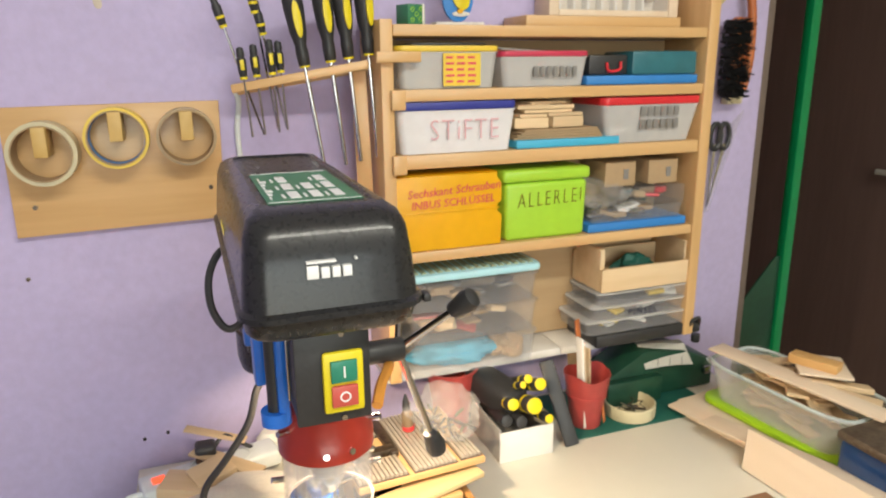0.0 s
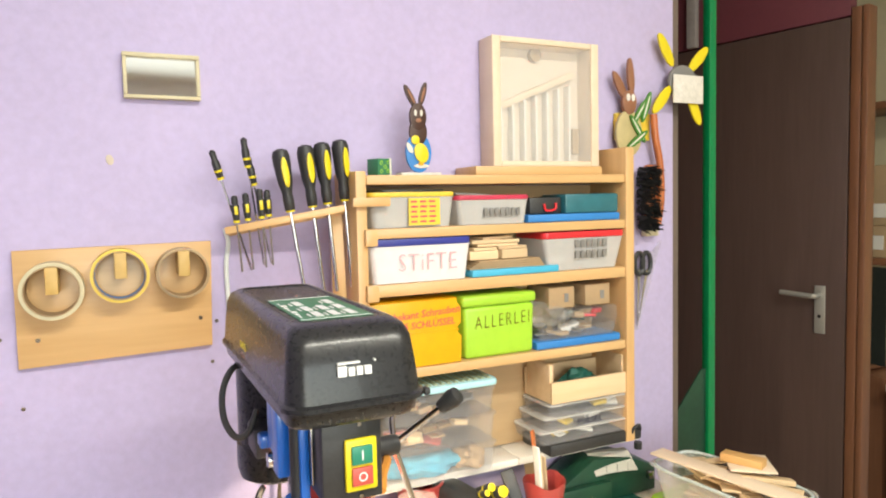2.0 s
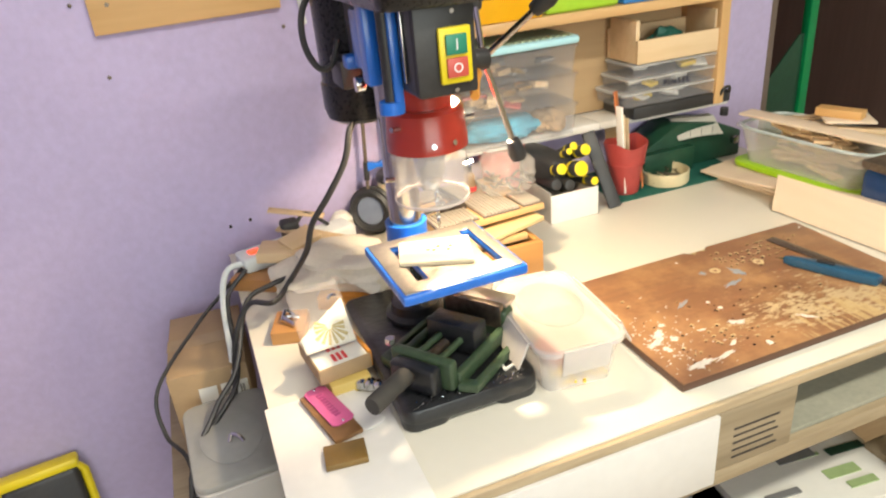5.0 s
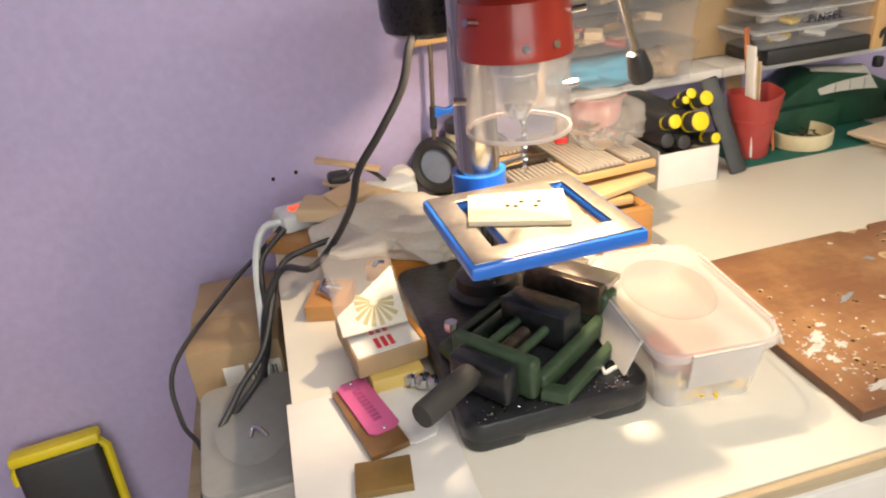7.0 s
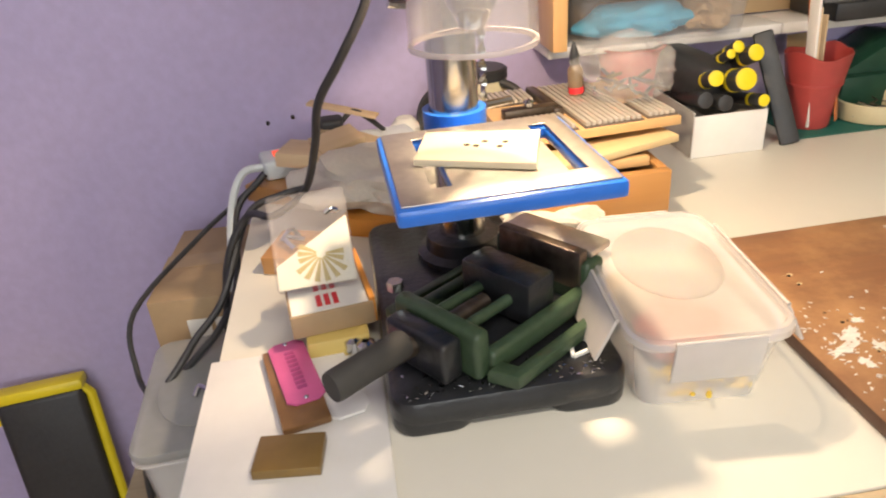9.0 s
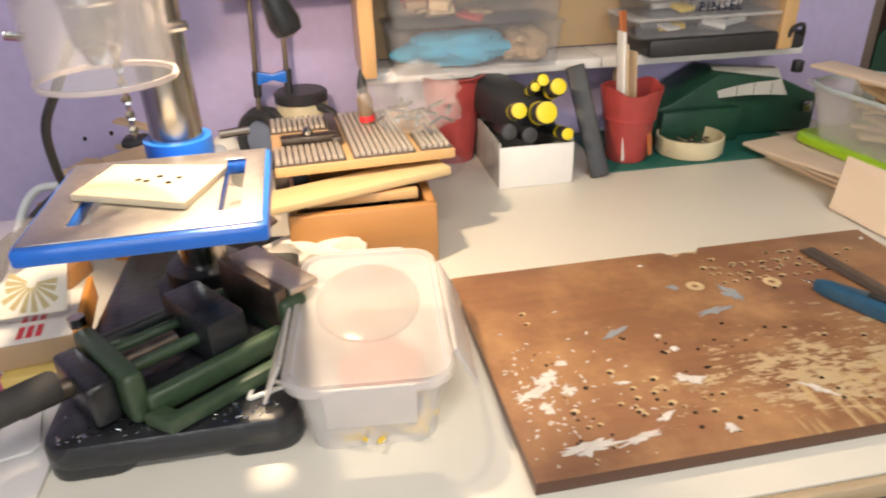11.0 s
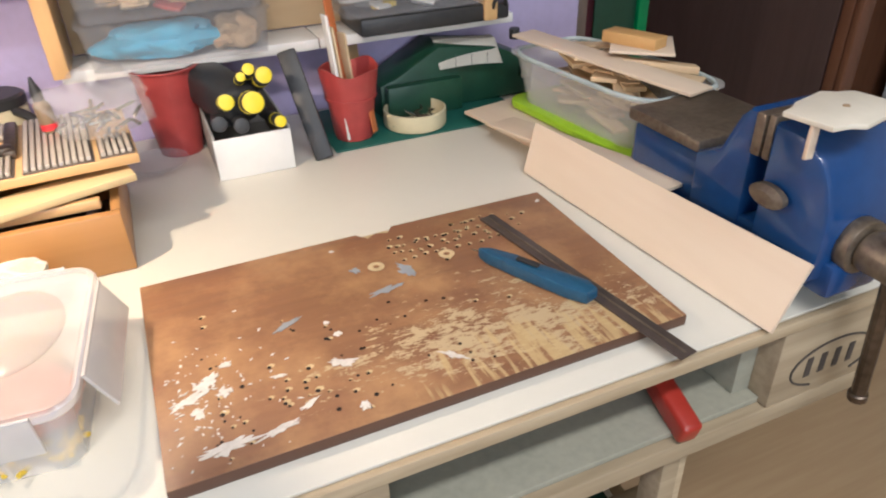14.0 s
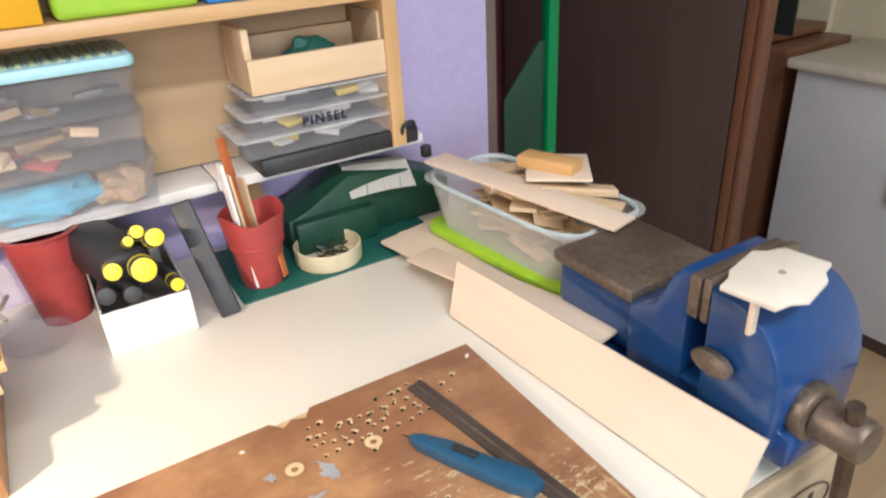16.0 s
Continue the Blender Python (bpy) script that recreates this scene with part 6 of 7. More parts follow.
o = solid("wooden_stand", box(0.600, 0.905, 1.295, 1.384, 1.5135, 1.5315, 0.003), PINE, "pine plinth under the marble run", "plinth")
o = thing("green_cube", "green patterned cardboard cube on the shelf", "cube", pose(0.410, 1.315, 1.5135, 0, 0, 18))
part("body", box(-0.016, 0.016, -0.016, 0.016, 0, 0.031, 0.001), STICKG, o)
for u, v in ((-0.008, 0.008), (0.007, 0.009), (0, 0.016), (-0.008, 0.023), (0.008, 0.024)):
    part("ring", lathe([(0.0025, 0), (0.0036, 0), (0.0036, 0.0004), (0.0025, 0.0004)], pose(u, -0.0161, v, 90, 0, 0), 14, closed=True), LIME, o)
part("band", box(0.011, 0.0145, -0.0168, 0.0165, -0.0, 0.0316, 0), PAPER, o)

figs = [CHOC, YELLOW, PAINTW, CBLUE, ORANGE, HARE]
bm = bmesh.new()
mm = FRONT(0.486, 1.312, 1.5195)
prism(oval(0.052, 0.075, 24, 0, 0.037), 0.006, mm, 0.001, bm, 3)
prism(oval(0.036, 0.050, 20, 0, 0.075), 0.0064, mm, 0.001, bm, 0)
prism(oval(0.034, 0.050, 20, 0, 0.103), 0.007, mm, 0.001, bm, 0)
prism(oval(0.012, 0.048, 16, -0.014, 0.140, 28), 0.006, mm, 0.001, bm, 0)
prism(oval(0.012, 0.050, 16, 0.011, 0.144, -16), 0.006, mm, 0.001, bm, 0)
up = mm @ Matrix.Translation((0, 0, 0.0072))
prism(oval(0.005, 0.030, 12, -0.0135, 0.140, 28), 0.001, up, 0, bm, 5)
prism(oval(0.005, 0.030, 12, 0.0105, 0.144, -16), 0.001, up, 0, bm, 5)
prism(oval(0.028, 0.038, 18, 0.004, 0.036, 20), 0.003, up, 0.0005, bm, 1)
prism(oval(0.017, 0.017, 14, -0.008, 0.060), 0.003, up, 0.0005, bm, 1)
prism(oval(0.012, 0.008, 12, 0, 0.096), 0.0012, up, 0.0002, bm, 5)
for x, z in ((-0.006, 0.110), (0.006, 0.110)):
    prism(oval(0.005, 0.012, 12, x, z), 0.001, up, 0, bm, 2)
prism(oval(0.010, 0.022, 12, -0.019, 0.045, 30), 0.001, up, 0, bm, 2)
prism(oval(0.030, 0.008, 12, 0.004, 0.012), 0.001, up, 0, bm, 2)
prism(oval(0.010, 0.007, 12, 0.002, 0.016), 0.004, up, 0, bm, 4)
box(0.446, 0.528, 1.298, 1.325, 1.5135, 1.519, 0.001, bm=bm, mi=2)
solid("wooden_rabbit", bm, figs, "brown painted wooden rabbit with a yellow chick", "figurine")
bm = bmesh.new()
mm = FRONT(1.035, 1.368, 1.565)
prism(oval(0.075, 0.105, 24, 0.0, 0.045), 0.008, mm, 0.001, bm, 1)
prism(oval(0.040, 0.055, 20, 0.0, 0.115), 0.010, mm, 0.001, bm, 0)
prism(oval(0.020, 0.075, 16, -0.024, 0.150, 30), 0.0075, mm, 0.001, bm, 0)
prism(oval(0.018, 0.085, 16, 0.006, 0.172, 4), 0.0087, mm, 0.001, bm, 0)
up = mm @ Matrix.Translation((0, 0, 0.0102))
for x in (-0.006, 0.008):
    prism(oval(0.011, 0.017, 14, x, 0.125), 0.002, up, 0, bm, 2)
for k, (a, dx, dz) in enumerate(((35, 0.028, 0.095), (-35, 0.020, 0.055), (55, 0.018, 0.030), (20, 0.045, 0.105))):
    prism(oval(0.016, 0.075, 14, dx, dz, -a), 0.003 + 0.0006 * k, up, 0, bm, 3)
    prism(oval(0.004, 0.060, 12, dx, dz, -a), 0.0034 + 0.0006 * k, up, 0, bm, 2)
solid("hanging_rabbit", bm, [HARE, mat("sand_paint", (0.55, 0.45, 0.22), 0.5), PAINTW, mat("leaf_green_paint", (0.06, 0.22, 0.03), 0.5)], "painted wooden rabbit with a green bow on the wall", "wall figure")
bm = bmesh.new()
mm = FRONT(1.195, 1.366, 1.735)
prism(oval(0.085, 0.075, 24), 0.010, mm, 0.002, bm, 0)
for a, x, z in ((30, -0.050, 0.070), (-45, 0.052, 0.055), (-40, -0.062, -0.045), (25, 0.040, -0.062)):
    prism(oval(0.026, 0.085, 16, x, z, a), 0.006, mm @ Matrix.Translation((0, 0, 0.001)), 0.001, bm, 1)
box(1.157, 1.250, 1.3485, 1.3515, 1.683, 1.748, 0.0005, bm=bm, mi=2)
solid("wooden_bee", bm, [INK, YELLOW, PAINTW], "dark wooden bee with yellow wings and a white card", "wall figure")
o = solid("wooden_plaque", box(1.012, 1.112, 1.378, 1.3895, 1.596, 1.658, 0.002), YTAPE, "small yellow wooden plaque on the wall", "plaque")
o = thing("hand_brush", "black bristled hand brush with an orange handle hanging on the wall", "brush")
part("handle", tube([(1.108, 1.362, 1.655), (1.112, 1.360, 1.60), (1.125, 1.360, 1.54), (1.132, 1.364, 1.46), (1.128, 1.37, 1.40)], 0.0085, 12), ORWOOD, o)
part("back", box(1.096, 1.136, 1.368, 1.388, 1.395, 1.54, 0.008, 3), ORWOOD, o)
bm = bmesh.new()
for i in range(520):
    x, z = random.uniform(1.066, 1.122), random.uniform(1.388, 1.535)
    wx = 0.5 * (1.535 - z) / 0.15
    p = Vector((x, 1.372, z))
    cyl(p, p + Vector((random.gauss(-0.006, 0.006), -0.030 + random.gauss(0, 0.003), random.gauss(-0.004, 0.004))), 0.0022, 0.0008, 4, bm=bm)
tagged(part("bristle", bm, BRISTLE, o), kind="stuff")
part("ferrule", box(1.09, 1.128, 1.366, 1.387, 1.372, 1.394, 0.004), GLUE, o)
o = thing("scissors", "black-handled scissors hanging in a clear pocket", "scissors")
for x, s in ((1.076, 1), (1.098, -1)):
    part("finger_loop", tube([(x + 0.013 * math.cos(a), 1.376, 1.308 + 0.026 * math.sin(a)) for a in [2 * math.pi * i / 14 for i in range(15)]], 0.0052, 8, curve=False), BLACKP, o)
    part("blade", prism([(-0.004, 0), (0.004, 0), (0.001, -0.13), (-0.001, -0.13)], 0.0015, FRONT(x, 1.376 + 0.001 * s, 1.292) @ pose(0, 0, 0, 0, 0, 5 * s - 8), 0.0003), CHROME, o)
o = thing("wall_pocket", "clear plastic pocket pinned to the wall", "pocket")
part("film", prism([(0, 0.10), (0.10, 0.19), (0.10, 0.185), (0.03, -0.02), (0.0, -0.02)], 0.0008, FRONT(1.05, 1.384, 1.17)), CLEAR, o)

# ---- on the lilac wall ----
o = thing("picture_mirror", "small mirror-faced picture in a thin cream frame", "picture")
for nm, a_ in (("frame_bar", (-0.009, 0.111, 1.714, 1.721)), ("frame_bar", (-0.009, 0.111, 1.646, 1.652)), ("frame_bar", (-0.009, -0.003, 1.6525, 1.7135)), ("frame_bar", (0.105, 0.111, 1.6525, 1.7135))):
    part(nm, box(a_[0], a_[1], 1.374, 1.3895, a_[2], a_[3], 0.001), GLUE, o)
part("mirror", box(-0.003, 0.105, 1.381, 1.3885, 1.6522, 1.7138, 0, m=None), MIRROR, o).matrix_world = pose(0.051, 1.385, 1.683, -1.7, 0, 0) @ Matrix.Translation((-0.051, -1.385, -1.683))
o = thing("tape_board", "pine board with pegs holding three rolls of tape", "board")
part("board", prism([(-0.181, 1.214), (0.112, 1.222), (0.117, 1.405), (-0.181, 1.402)], 0.012, FRONT(0, 1.3895, 0), 0.0015), PINE, o)
pegs = ((-0.126, 1.356), (-0.029, 1.374), (0.066, 1.372))
for x, z in pegs:
    part("peg", box(x - 0.008, x + 0.010, 1.325, 1.377, z - 0.021, z + 0.0205, 0.0015), wood("peg_wood", (0.62, 0.42, 0.16), (0.52, 0.33, 0.10), 1, 0.5), o)
for x, z in ((0.094, 1.272), (-0.152, 1.258)):
    part("screw", cyl((x, 1.3755, z), (x, 1.3775, z), 0.0035, n=12), DARKST, o)
for (x, z), mo, mi_, lab, r in zip(pegs, (GLUE, YTAPE, TAPEB), (GLUE, GLUE, GLUE), ("cream roll of tape on its peg", "roll of yellow tape on its peg", "nearly empty roll of brown parcel tape on its peg"), (0.045, 0.0435, 0.042)):
    rt = thing("tape_roll", lab, "tape roll", pose(x, 1.3765, z - 0.0172, 90, 0, 0), "rolls of tape")
    part("tape", lathe([(0.0395, 0.001), (r, 0.001), (r, 0.040), (0.0395, 0.040)], None, 40, closed=True), mo, rt)
    part("core", lathe([(0.0375, 0.0), (0.0393, 0.0), (0.0393, 0.042), (0.0375, 0.042)], None, 40, closed=True), KRAFT, rt)
    if mo is YTAPE:
        part("print_band", lathe([(0.0368, 0.012), (0.0374, 0.012), (0.0374, 0.030), (0.0368, 0.030)], None, 40, closed=True), CBLUE, rt)
for x, z in ((-0.179, 1.148), (-0.205, 1.262), (0.122, 1.262), (0.112, 1.19)):
    o = thing("wall_screw", "small dark screw in the lilac wall", "screw", group="wall screws")
    part("head", lathe([(0.0012, 0), (0.0034, 0.0006), (0.003, 0.0024), (0.001, 0.003)], pose(x, 1.3895, z, 90, 0, 0), 10), DARKST, o)
for x, z in ((-0.050, 0.852), (-0.013, 0.857)):
    structure("screw_hole", prism(oval(0.006, 0.007, 10), 0.0008, FRONT(x, 1.3898, z)), HOLE)
structure("plaster_patch", prism(oval(0.012, 0.018, 9, 0, 0, 12), 0.0012, FRONT(-0.035, 1.3898, 1.545), 0.0005), mat("bare_plaster", (0.66, 0.58, 0.50), 0.9), "small bare plaster patch")

rack = thing("tool_rack", "wooden rack bar for screwdrivers on the wall", "rack", pose(0.140, 1.345, 1.416, 0, -9.5, -15))
part("bar", box(0, 0.205, -0.020, 0.020, 0, 0.013, 0.002), PINE, rack)
part("cleat", box(0.0, 0.245, 0.0205, 0.030, -0.004, 0.013, 0.001), PINE, rack)
part("brace", box(-0.010, 0.014, -0.004, 0.004, -0.20, 0.0, 0.001, m=pose(0.185, 0.018, 0.0, 0, 8, 0)), PINEV, rack)


def screwdriver(x, y, z, big, tilt, yaw, h):
    o = thing("screwdriver", "black and yellow screwdriver hanging in the rack" if big else "small black and yellow screwdriver in the rack", "screwdriver", pose(x, y, z, 0, tilt, yaw), "screwdrivers in the rack")
    if big:
        part("handle", lathe([(0.0055, 0.0), (0.0085, 0.004), (0.0095, 0.02), (0.0085, 0.032), (0.0125, 0.05), (0.0150, 0.085), (0.0150, h - 0.012), (0.012, h - 0.003), (0.005, h)], None, 22), BLACKP, o)
        part("yellow_inlay", prism(oval(0.012, 0.052, 18), 0.0035, pose(0, -0.0128, h - 0.040, 90, 0, 0), 0.001), YELLOW, o)
        part("yellow_ring", lathe([(0.0057, 0.0), (0.0078, 0.0), (0.0078, 0.003), (0.0057, 0.003)], None, 18, closed=True), YELLOW, o)
        part("blade", cyl((0, 0, 0), (0, 0, -0.155), 0.0034, n=12), CHROME, o)
    else:
        part("handle", lathe([(0.003, 0.0), (0.005, 0.003), (0.0065, 0.012), (0.0068, h * 0.6), (0.005, h * 0.68), (0.0058, h * 0.75), (0.0052, h - 0.002), (0.002, h)], None, 16), BLACKP, o)
        part("yellow_ring", lathe([(0.0035, -0.001), (0.0056, -0.001), (0.0056, 0.003), (0.0035, 0.003)], None, 14, closed=True), YELLOW, o)
        part("yellow_inlay", box(-0.003, 0.003, -0.0074, -0.005, h * 0.28, h * 0.6, 0.001), YELLOW, o)
        part("blade", cyl((0, 0, 0), (0, 0, -0.085), 0.0016, n=8), STEEL, o)


for x, z, tilt in ((0.240, 1.452, -8), (0.279, 1.459, -6), (0.306, 1.464, -5), (0.337, 1.469, -4)):
    screwdriver(x, 1.300, z, True, tilt, 20 * (x - 0.24) * 10, 0.108)
for x, y, z, tilt, h in ((0.153, 1.32, 1.437, -4, 0.045), (0.172, 1.322, 1.440, -4, 0.046), (0.194, 1.315, 1.443, -3, 0.050), (0.207, 1.320, 1.446, -3, 0.045)):
    screwdriver(x, y, z, False, tilt, 0, h)
for p0, p1 in (((0.158, 1.335, 1.42), (0.131, 1.325, 1.51)), ((0.190, 1.335, 1.43), (0.176, 1.325, 1.53)), ((0.200, 1.338, 1.43), (0.186, 1.33, 1.50))):
    p0, p1 = Vector(p0), Vector(p1)
    o = thing("screwdriver", "long-shafted small screwdriver standing high in the rack", "screwdriver", Matrix.Translation(p1) @ (p1 - p0).to_track_quat("Z", "Y").to_matrix().to_4x4(), "screwdrivers in the rack")
    part("handle", lathe([(0.003, 0.0), (0.005, 0.003), (0.0065, 0.012), (0.0068, 0.028), (0.005, 0.034), (0.0055, 0.046), (0.002, 0.050)], None, 16), BLACKP, o)
    part("yellow_ring", lathe([(0.0035, -0.001), (0.0058, -0.001), (0.0058, 0.003), (0.0035, 0.003)], None, 14, closed=True), YELLOW, o)
    part("yellow_ring", lathe([(0.0055, 0.012), (0.0069, 0.012), (0.0069, 0.016), (0.0055, 0.016)], None, 14, closed=True), YELLOW, o)
    part("blade", cyl((0, 0, 0), (0, 0, -(p1 - p0).length - 0.07), 0.0018, n=8), CHROME, o)
o = solid("wall_cable", tube([(0.142, 1.386, 1.425), (0.147, 1.386, 1.40), (0.142, 1.386, 1.36), (0.143, 1.386, 1.30), (0.146, 1.386, 1.22), (0.150, 1.392, 1.19)], 0.0042, 8), CABLEW, "white cable running down the wall", "cable")

rack2 = thing("lower_rack", "thick pine rack bar beside the shelf's foot", "rack", pose(0.182, 1.342, 1.040, 0, -3, -6))
part("bar", box(0, 0.172, -0.046, 0.044, 0, 0.014, 0.002), PINE, rack2)
o = thing("clamp_rods", "two steel rods with a blue clip hanging from the rack", "clamp")
part("rod", cyl((0.212, 1.325, 1.04), (0.203, 1.325, 0.885), 0.0035, n=10), RUST, o)
part("rod", cyl((0.252, 1.325, 1.045), (0.243, 1.325, 0.865), 0.0035, n=10), RUST, o)
part("clip", prism([(-0.022, -0.009), (-0.010, -0.006), (0, -0.003), (0.010, -0.006), (0.022, -0.009), (0.022, 0.010), (0.010, 0.007), (0, 0.004), (-0.010, 0.007), (-0.022, 0.010)], 0.010, FRONT(0.2275, 1.330, 0.935), 0.001), BLUE, o)
for x, z0, z1 in ((0.2045, 0.91, 0.945), (0.2465, 0.91, 0.945)):
    part("sleeve", cyl((x, 1.325, z0), (x + 0.002, 1.325, z1), 0.0055, n=12), BLACKP, o)

# ---- the bench's near end: power strip, scraps, plates ----
plate = solid("plastic_sheet", box(-0.070, 0.073, 0.640, 0.874, 0.8003, 0.8035, 0.0012), WHITE, "thin white plastic sheet lying over the bench's end", "sheet")
o = thing("wooden_batten", "ochre wooden batten under the power strip", "batten", pose(0.005, 1.235, 0.8004, 0, 0, -34))
part("batten", box(-0.062, 0.075, -0.05, 0.045, 0, 0.022, 0.0015), OCHRE, o)
strip = thing("power_strip", "white power strip with a lit red switch", "power strip", pose(-0.010, 1.262, 0.8227, 0, 0, 14))
part("housing", box(-0.042, 0.17, -0.026, 0.026, 0, 0.026, 0.005, 3), CABLEW, strip)
part("rocker", box(-0.026, -0.006, -0.010, 0.006, 0.0262, 0.030, 0.002), REDLIT, strip, "lit red rocker switch")
for i in range(2):
    part("socket", lathe([(0.019, 0.0), (0.021, 0.0), (0.021, 0.002), (0.019, 0.002)], Matrix.Translation((0.05 + 0.055 * i, 0, 0.0262)), 24, closed=True), CABLEW, strip)
o = thing("plug", "black mains plug in the power strip", "plug", pose(0.045, 1.285, 0.849))
part("body", box(-0.016, 0.016, -0.016, 0.016, 0.0, 0.032, 0.006, 3), BLACKP, o)
part("cord", tube([(0.01, 0.0, 0.02), (0.03, 0.01, 0.034), (0.05, 0.0, 0.025), (0.07, 0.02, 0.0)], 0.0035), BLACKP, o)
for i, (x, y, z, w, d, h, rx, ry, rz, mm, lab) in enumerate(((0.016, 1.212, 0.8495, 0.036, 0.026, 0.018, 0, 4, -20, PLYX, "square wooden scrap leaning on the power strip"), (0.052, 1.222, 0.853, 0.030, 0.022, 0.022, 10, -6, 24, PLYX, "notched wooden scrap on the power strip"),
    (0.062, 1.300, 0.884, 0.050, 0.008, 0.004, 4, 10, -24, PLYX, "long thin wooden stick lying on the scraps"), (0.090, 1.245, 0.845, 0.065, 0.012, 0.008, 5, 12, -32, DARKST, "dark strip of metal among the scraps"), (0.075, 1.255, 0.858, 0.06, 0.014, 0.005, 0, 10, -35, PLYX, "thin wooden lath among the scraps"),
    (-0.005, 1.045, 0.8004, 0.024, 0.032, 0.020, 0, 0, -18, OCHRE, "small ochre wooden block on the bench"), (0.105, 1.10, 0.8004, 0.05, 0.035, 0.022, 0, 0, -25, OCARD, "orange card box on the bench"))):
    o = thing("wood_scrap", lab, "scrap", pose(x, y, z, rx, ry, rz), "scraps on the bench")
    part("piece", box(-w, w, -d, d, 0, h, 0.001), mm, o)
for i, (x, y) in enumerate(((-0.006, 1.05), (-0.002, 1.035))):
    o = solid("metal_fitting", tube([(-0.010, -0.01, 0.004), (0.0, 0.012, 0.008), (0.010, -0.006, 0.005)], 0.003, 8), CHROME, "small chrome fitting on the wooden box", "fitting", pose(x, y, 0.8215, 0, 0, 50 * i))
o = solid("white_cloth", crumple(0.20, 0.115, 0.058, 1.9, rough=0.6), CLOTH, "crumpled white cloth lying beside the press", "cloth", pose(0.105, 1.118, 0.8225, 0, 0, -24))
o = solid("work_glove", crumple(0.125, 0.075, 0.040, 6.3, rough=0.55), CLOTH, "white work glove lying behind the press", "glove", pose(0.268, 1.002, 0.8004, 0, 0, -14) @ Matrix.Diagonal((0.95, 0.55, 1, 1)))
o = thing("printed_carton", "white carton with red print and a brown side", "carton", pose(0.034, 0.905, 0.8214, 0, 0, 8))
part("body", box(-0.036, 0.034, -0.038, 0.045, 0, 0.021, 0.001), KRAFT, o)
part("paper_top", box(-0.034, 0.030, -0.036, 0.043, 0.0211, 0.0220, 0), PAPER, o)
part("orange_side", box(0.0312, 0.036, -0.036, 0.060, 0.0, 0.0235, 0.0005), OCARD, o)
bm = bmesh.new()
for i in range(6):
    box(-0.012 + 0.007 * (i % 3), -0.0075 + 0.007 * (i % 3), -0.03 + 0.026 * (i // 3), -0.012 + 0.026 * (i // 3), 0.0222, 0.0226, 0, bm=bm)
part("print_bar", bm, CRIMSON, o)
o = solid("wood_block", box(-0.022, 0.03, -0.03, 0.05, 0, 0.0205, 0.0015), wood("yellow_block_wood", (0.60, 0.44, 0.14), (0.5, 0.36, 0.10), 0), "yellowish wooden block under the carton", "block", pose(0.034, 0.885, 0.8004, 0, 0, 4))
o = thing("clear_packet", "clear plastic case with a yellow sunburst card in it", "packet", pose(0.024, 0.962, 0.9020, 40, 0, 4))
part("case", box(-0.035, 0.035, -0.086, 0.004, 0.0, 0.014, 0.004, 3), mat("clear_case_plastic", (0.62, 0.58, 0.58), 0.12, vary=0.06, bump=0.06, clear=0.86), o, "clear plastic case")
part("card", prism([(-0.033, -0.084), (0.033, -0.084), (0.033, -0.022), (-0.033, -0.062)], 0.0012, Matrix.Translation((0, 0, 0.0055))), mat("cream_card", (0.74, 0.70, 0.58), 0.6, vary=0.05), o, "cream card")
bm = bmesh.new()
for i in range(11):
    a = radians(150 + 21 * i)
    c, sn = math.cos(a), math.sin(a)
    long = 0.026 if 2 < i < 9 else 0.020
    prism([(0.004 * c - 0.0006 * sn, 0.004 * sn + 0.0006 * c), (long * c - 0.0026 * sn, long * sn + 0.0026 * c), (long * c + 0.0026 * sn, long * sn - 0.0026 * c), (0.004 * c + 0.0006 * sn, 0.004 * sn - 0.0006 * c)], 0.0004, Matrix.Translation((0.006, -0.056, 0.0068)), bm=bm)
part("sunburst", bm, mat("ochre_print", (0.46, 0.36, 0.12), 0.5), o)
o = solid("metal_fitting", tube([(-0.006, 0, 0), (0.0, 0.002, 0.002), (0.006, 0, 0.001)], 0.0022, 8), CHROME, "small chrome hook on the clear case", "fitting", pose(0.046, 0.940, 0.8985, 40, 0, 20))
o = thing("pink_plate", "pink name plate with illegible embossed letters", "plate", pose(0.004, 0.834, 0.8102, 0, 0, -75))
part("plate", prism([(-0.042, -0.009), (-0.037, -0.015), (0.037, -0.015), (0.042, -0.009), (0.042, 0.009), (0.037, 0.015), (-0.037, 0.015), (-0.042, 0.009)], 0.0025, None, 0.0006), PINK, o)
for u in (-0.038, 0.038):
    part("screw", lathe([(0.0008, 0), (0.0020, 0.0004), (0.0016, 0.0012), (0.0006, 0.0014)], Matrix.Translation((u, 0, 0.0025)), 10), CHROME, o)
bm = bmesh.new()
for i in range(9):
    box(-0.026 + 0.006 * i, -0.022 + 0.006 * i, -0.004, 0.004, 0.0026, 0.0032, 0.0002, bm=bm)
part("letter_bar", bm, mat("dark_pink", (0.40, 0.06, 0.20), 0.5), o)
ORWOODB = mat("reddish_brown_lacquer", (0.26, 0.13, 0.05), 0.3, vary=0.2, scale=40)
o = solid("brown_plate", box(-0.056, 0.046, -0.018, 0.018, 0, 0.006, 0.001), ORWOODB, "glossy brown plate under the pink one", "plate", pose(0.002, 0.826, 0.8038, 0, 0, -77) @ Matrix.Diagonal((-1, 1, 1, 1)))
o = solid("brown_plate", box(-0.0235, 0.0235, -0.017, 0.017, 0, 0.008, 0.001), BROWNP, "short glossy brown plate with a yellow edge", "plate", pose(0.003, 0.744, 0.8038, 0, 0, -7))
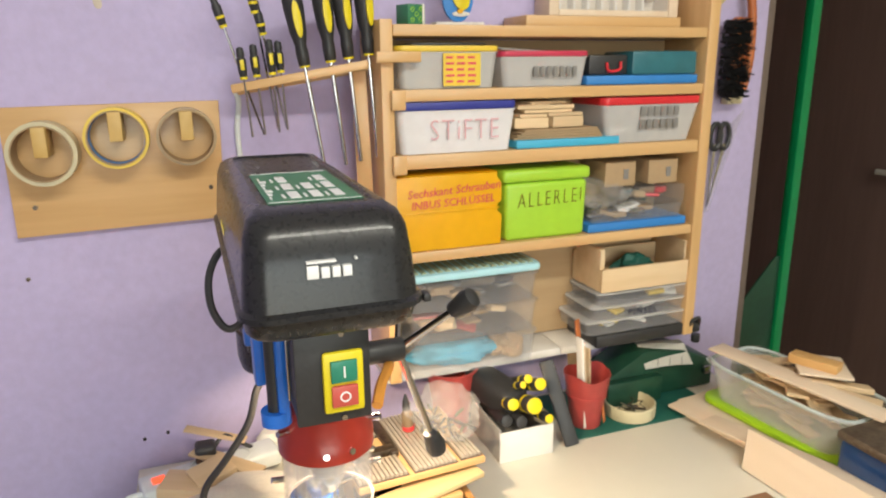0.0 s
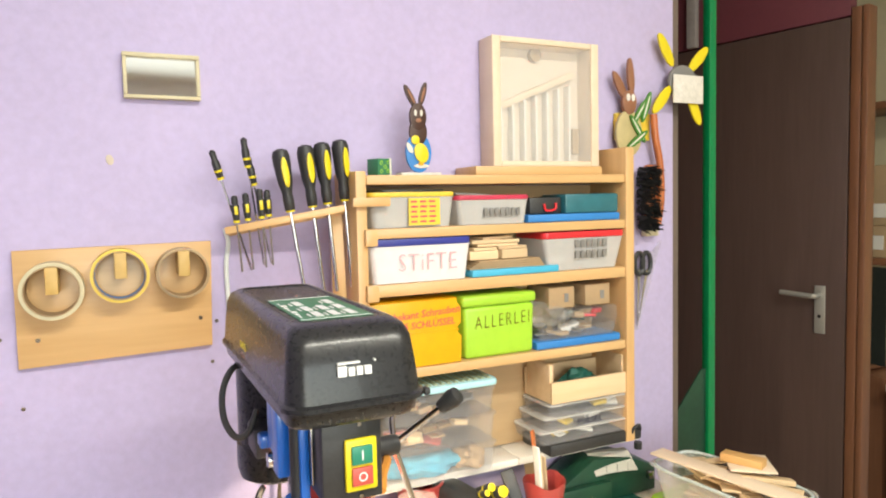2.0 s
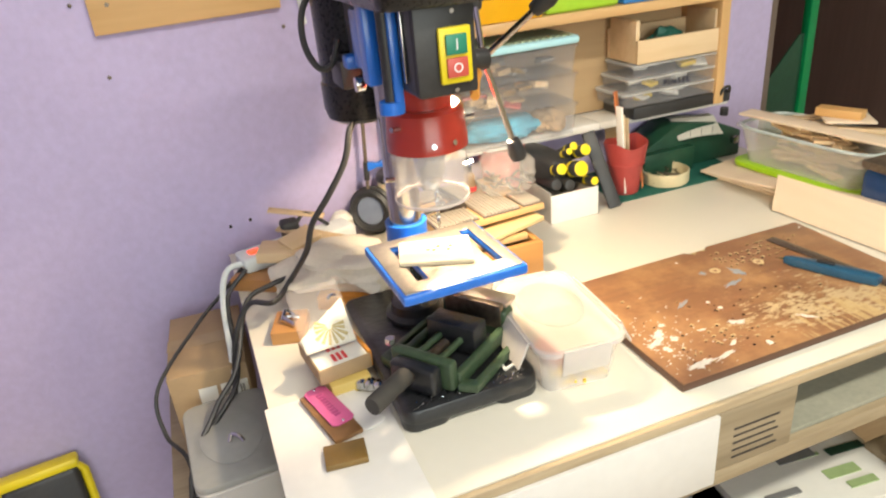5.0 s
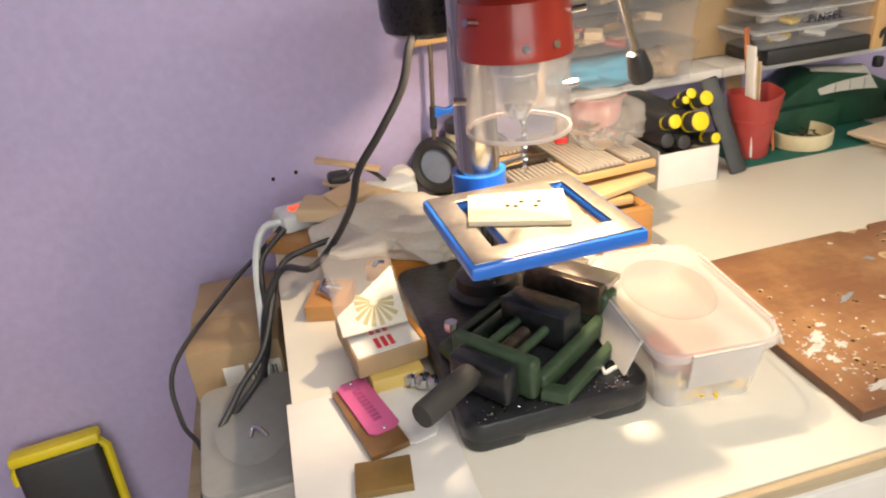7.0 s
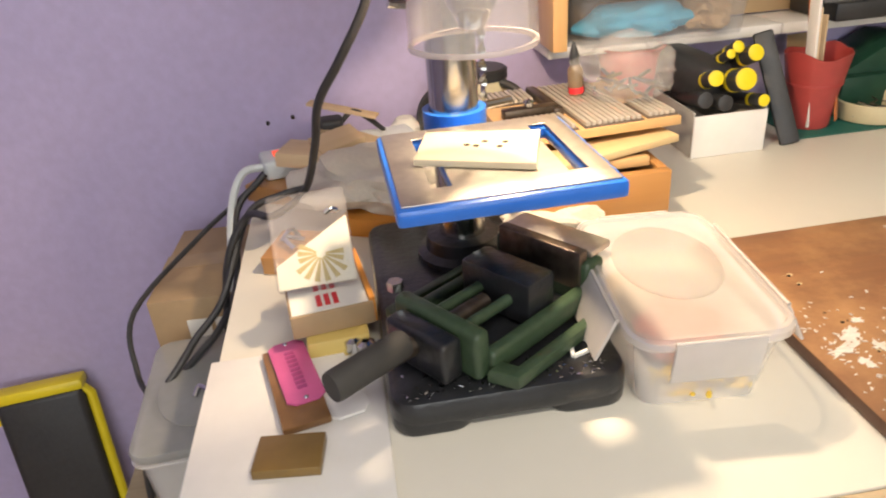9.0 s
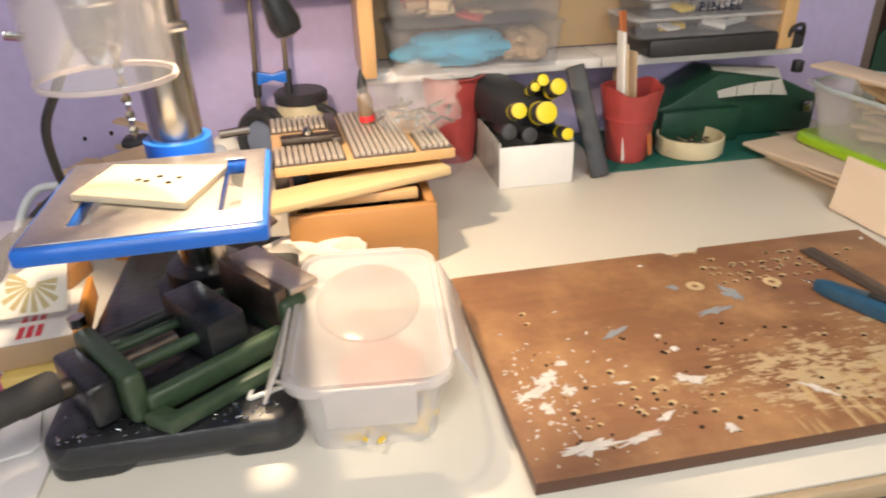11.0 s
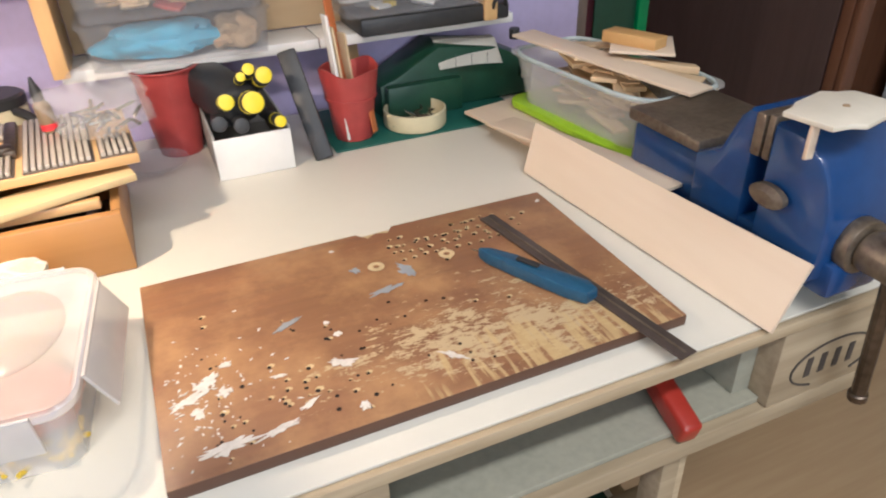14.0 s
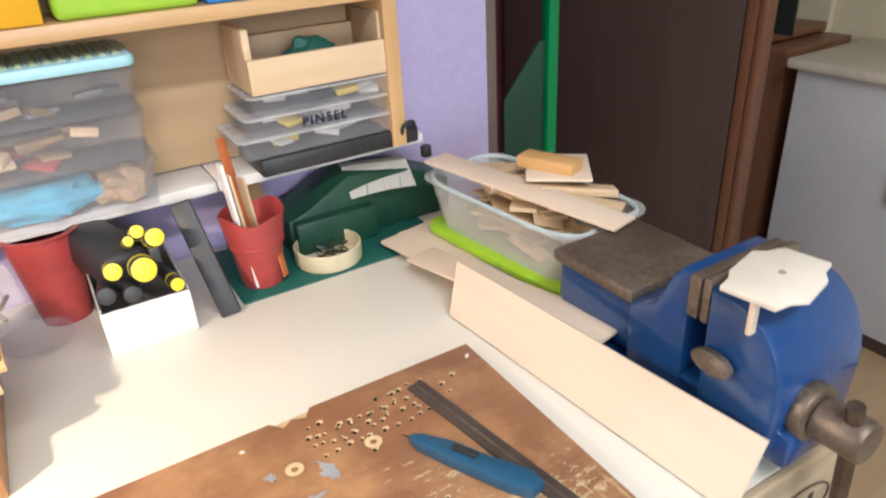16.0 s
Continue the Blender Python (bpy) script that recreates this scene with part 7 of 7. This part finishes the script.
o = solid("acrylic_plate", prism([(-0.050, -0.010), (-0.044, -0.016), (0.044, -0.016), (0.050, -0.010), (0.050, 0.010), (0.044, 0.016), (-0.044, 0.016), (-0.050, 0.010)], 0.003, None, 0.0008), WHITE, "white acrylic plate with screw holes", "plate", pose(0.034, 0.826, 0.8038, 0, 0, -75))
for i in range(3):
    o = solid("metal_fitting", lathe([(0.003, 0), (0.008, 0), (0.008, 0.010), (0.003, 0.012)], None, 14, closed=True), CHROME, "chrome ring fitting beside the vise's grip", "fitting", pose(0.052 + 0.010 * i, 0.858 - 0.008 * i, 0.8072, 0, 0, 20 * i))

# ---- beside the bench ----
stool = thing("side_stool", "low wooden stool carrying boxes beside the bench", "stool")
part("seat", box(-0.23, -0.075, 0.90, 1.36, 0.555, 0.575, 0.002), PALLET, stool)
for x in (-0.225, -0.11):
    for y in (0.92, 1.31):
        part("leg", box(x, x + 0.03, y, y + 0.03, 0, 0.5545, 0.002), PALLET, stool)
o = thing("cardboard_box", "brown cardboard parcel with white labels", "parcel", pose(-0.135, 1.225, 0.5755, 0, 0, -3))
part("body", box(-0.062, 0.060, -0.10, 0.10, 0, 0.150, 0.002), KRAFT, o)
part("tape", box(-0.063, 0.061, -0.018, 0.018, 0.1502, 0.1508, 0), TAPEB, o)
for x0, x1 in ((-0.020, 0.008), (0.014, 0.056)):
    part("paper_label", box(x0, x1, -0.1012, -0.1004, 0.088, 0.120, 0), PAPER, o)
bm = bmesh.new()
for i in range(8):
    box(0.018 + 0.0042 * i, 0.0205 + 0.0042 * i, -0.1022, -0.1014, 0.095, 0.112, 0, bm=bm)
tagged(part("label_bar", bm, INK, o), kind="stuff")
o = thing("lidded_box", "grey translucent box with a smoky lid", "storage box", pose(-0.122, 0.995, 0.5755, 0, 0, 3))
part("body", shell(0.115, 0.185, 0.105, 0.018, foot=0.9), MILKY, o)
part("lid", prism(rounded(0.124, 0.195, 0.02), 0.012, Matrix.Translation((0, 0, 0.1052)), 0.004), SMOKE, o)
part("lid_field", prism(oval(0.09, 0.13, 36), 0.0012, Matrix.Translation((0, 0, 0.1170)), 0.0005), SMOKE, o)
part("lid_handle", tube([(-0.005, -0.020, 0.118), (0.0, -0.012, 0.124), (0.008, -0.018, 0.124), (0.014, -0.026, 0.118)], 0.003, 8), CHROME, o)
o = thing("kneeling_board", "black panel with a yellow rim leaning on the wall", "panel", pose(-0.480, 1.270, -0.012, -10, 0, 8))
part("panel", box(-0.066, 0.066, -0.016, 0.014, 0, 0.48, 0.012, 3), BLACKP, o)
rim = tube([(-0.068, 0.0, 0.440), (-0.068, 0.0, 0.462), (-0.060, 0.0, 0.484), (0.060, 0.0, 0.484), (0.074, 0.0, 0.462), (0.074, 0.0, 0.02)], 0.008, 10, curve=False)
part("rim", rim, YELLOW, o)
part("top_edge", box(-0.07, 0.07, -0.018, 0.02, 0.476, 0.496, 0.006), YELLOW, o)
for i, (pts, r, mm, lab) in enumerate((
    ([(-0.045, 1.245, 0.838), (-0.075, 1.235, 0.835), (-0.092, 1.20, 0.80), (-0.10, 1.13, 0.72), (-0.11, 1.08, 0.65), (-0.15, 1.05, 0.60), (-0.20, 1.02, 0.40), (-0.21, 1.00, 0.10)], 0.0052, CABLEW, "white mains cable hanging over the bench's end"),
    ([(-0.045, 1.25, 0.832), (-0.085, 1.24, 0.80), (-0.14, 1.20, 0.77), (-0.215, 1.12, 0.72), (-0.218, 1.08, 0.66), (-0.19, 1.02, 0.64), (-0.20, 0.98, 0.50), (-0.21, 0.95, 0.2)], 0.0032, BLACKP, "thin black cable hanging in a loop"),
    ([(-0.045, 1.225, 0.835), (-0.085, 1.20, 0.80), (-0.09, 1.13, 0.74), (-0.105, 1.06, 0.72), (-0.155, 1.02, 0.68), (-0.198, 0.98, 0.60), (-0.205, 0.96, 0.3)], 0.0042, BLACKP, "black mains cable hanging over the bench's end"),
    ([(0.03, 1.14, 0.846), (-0.02, 1.13, 0.842), (-0.06, 1.12, 0.825), (-0.095, 1.06, 0.755), (-0.14, 1.03, 0.71), (-0.195, 0.97, 0.62), (-0.202, 0.95, 0.3)], 0.0042, BLACKP, "black cable lying across the bench's end"))):
    solid("cable", tube(pts, r, 8), mm, lab, "cable", group="cables at the bench's end")
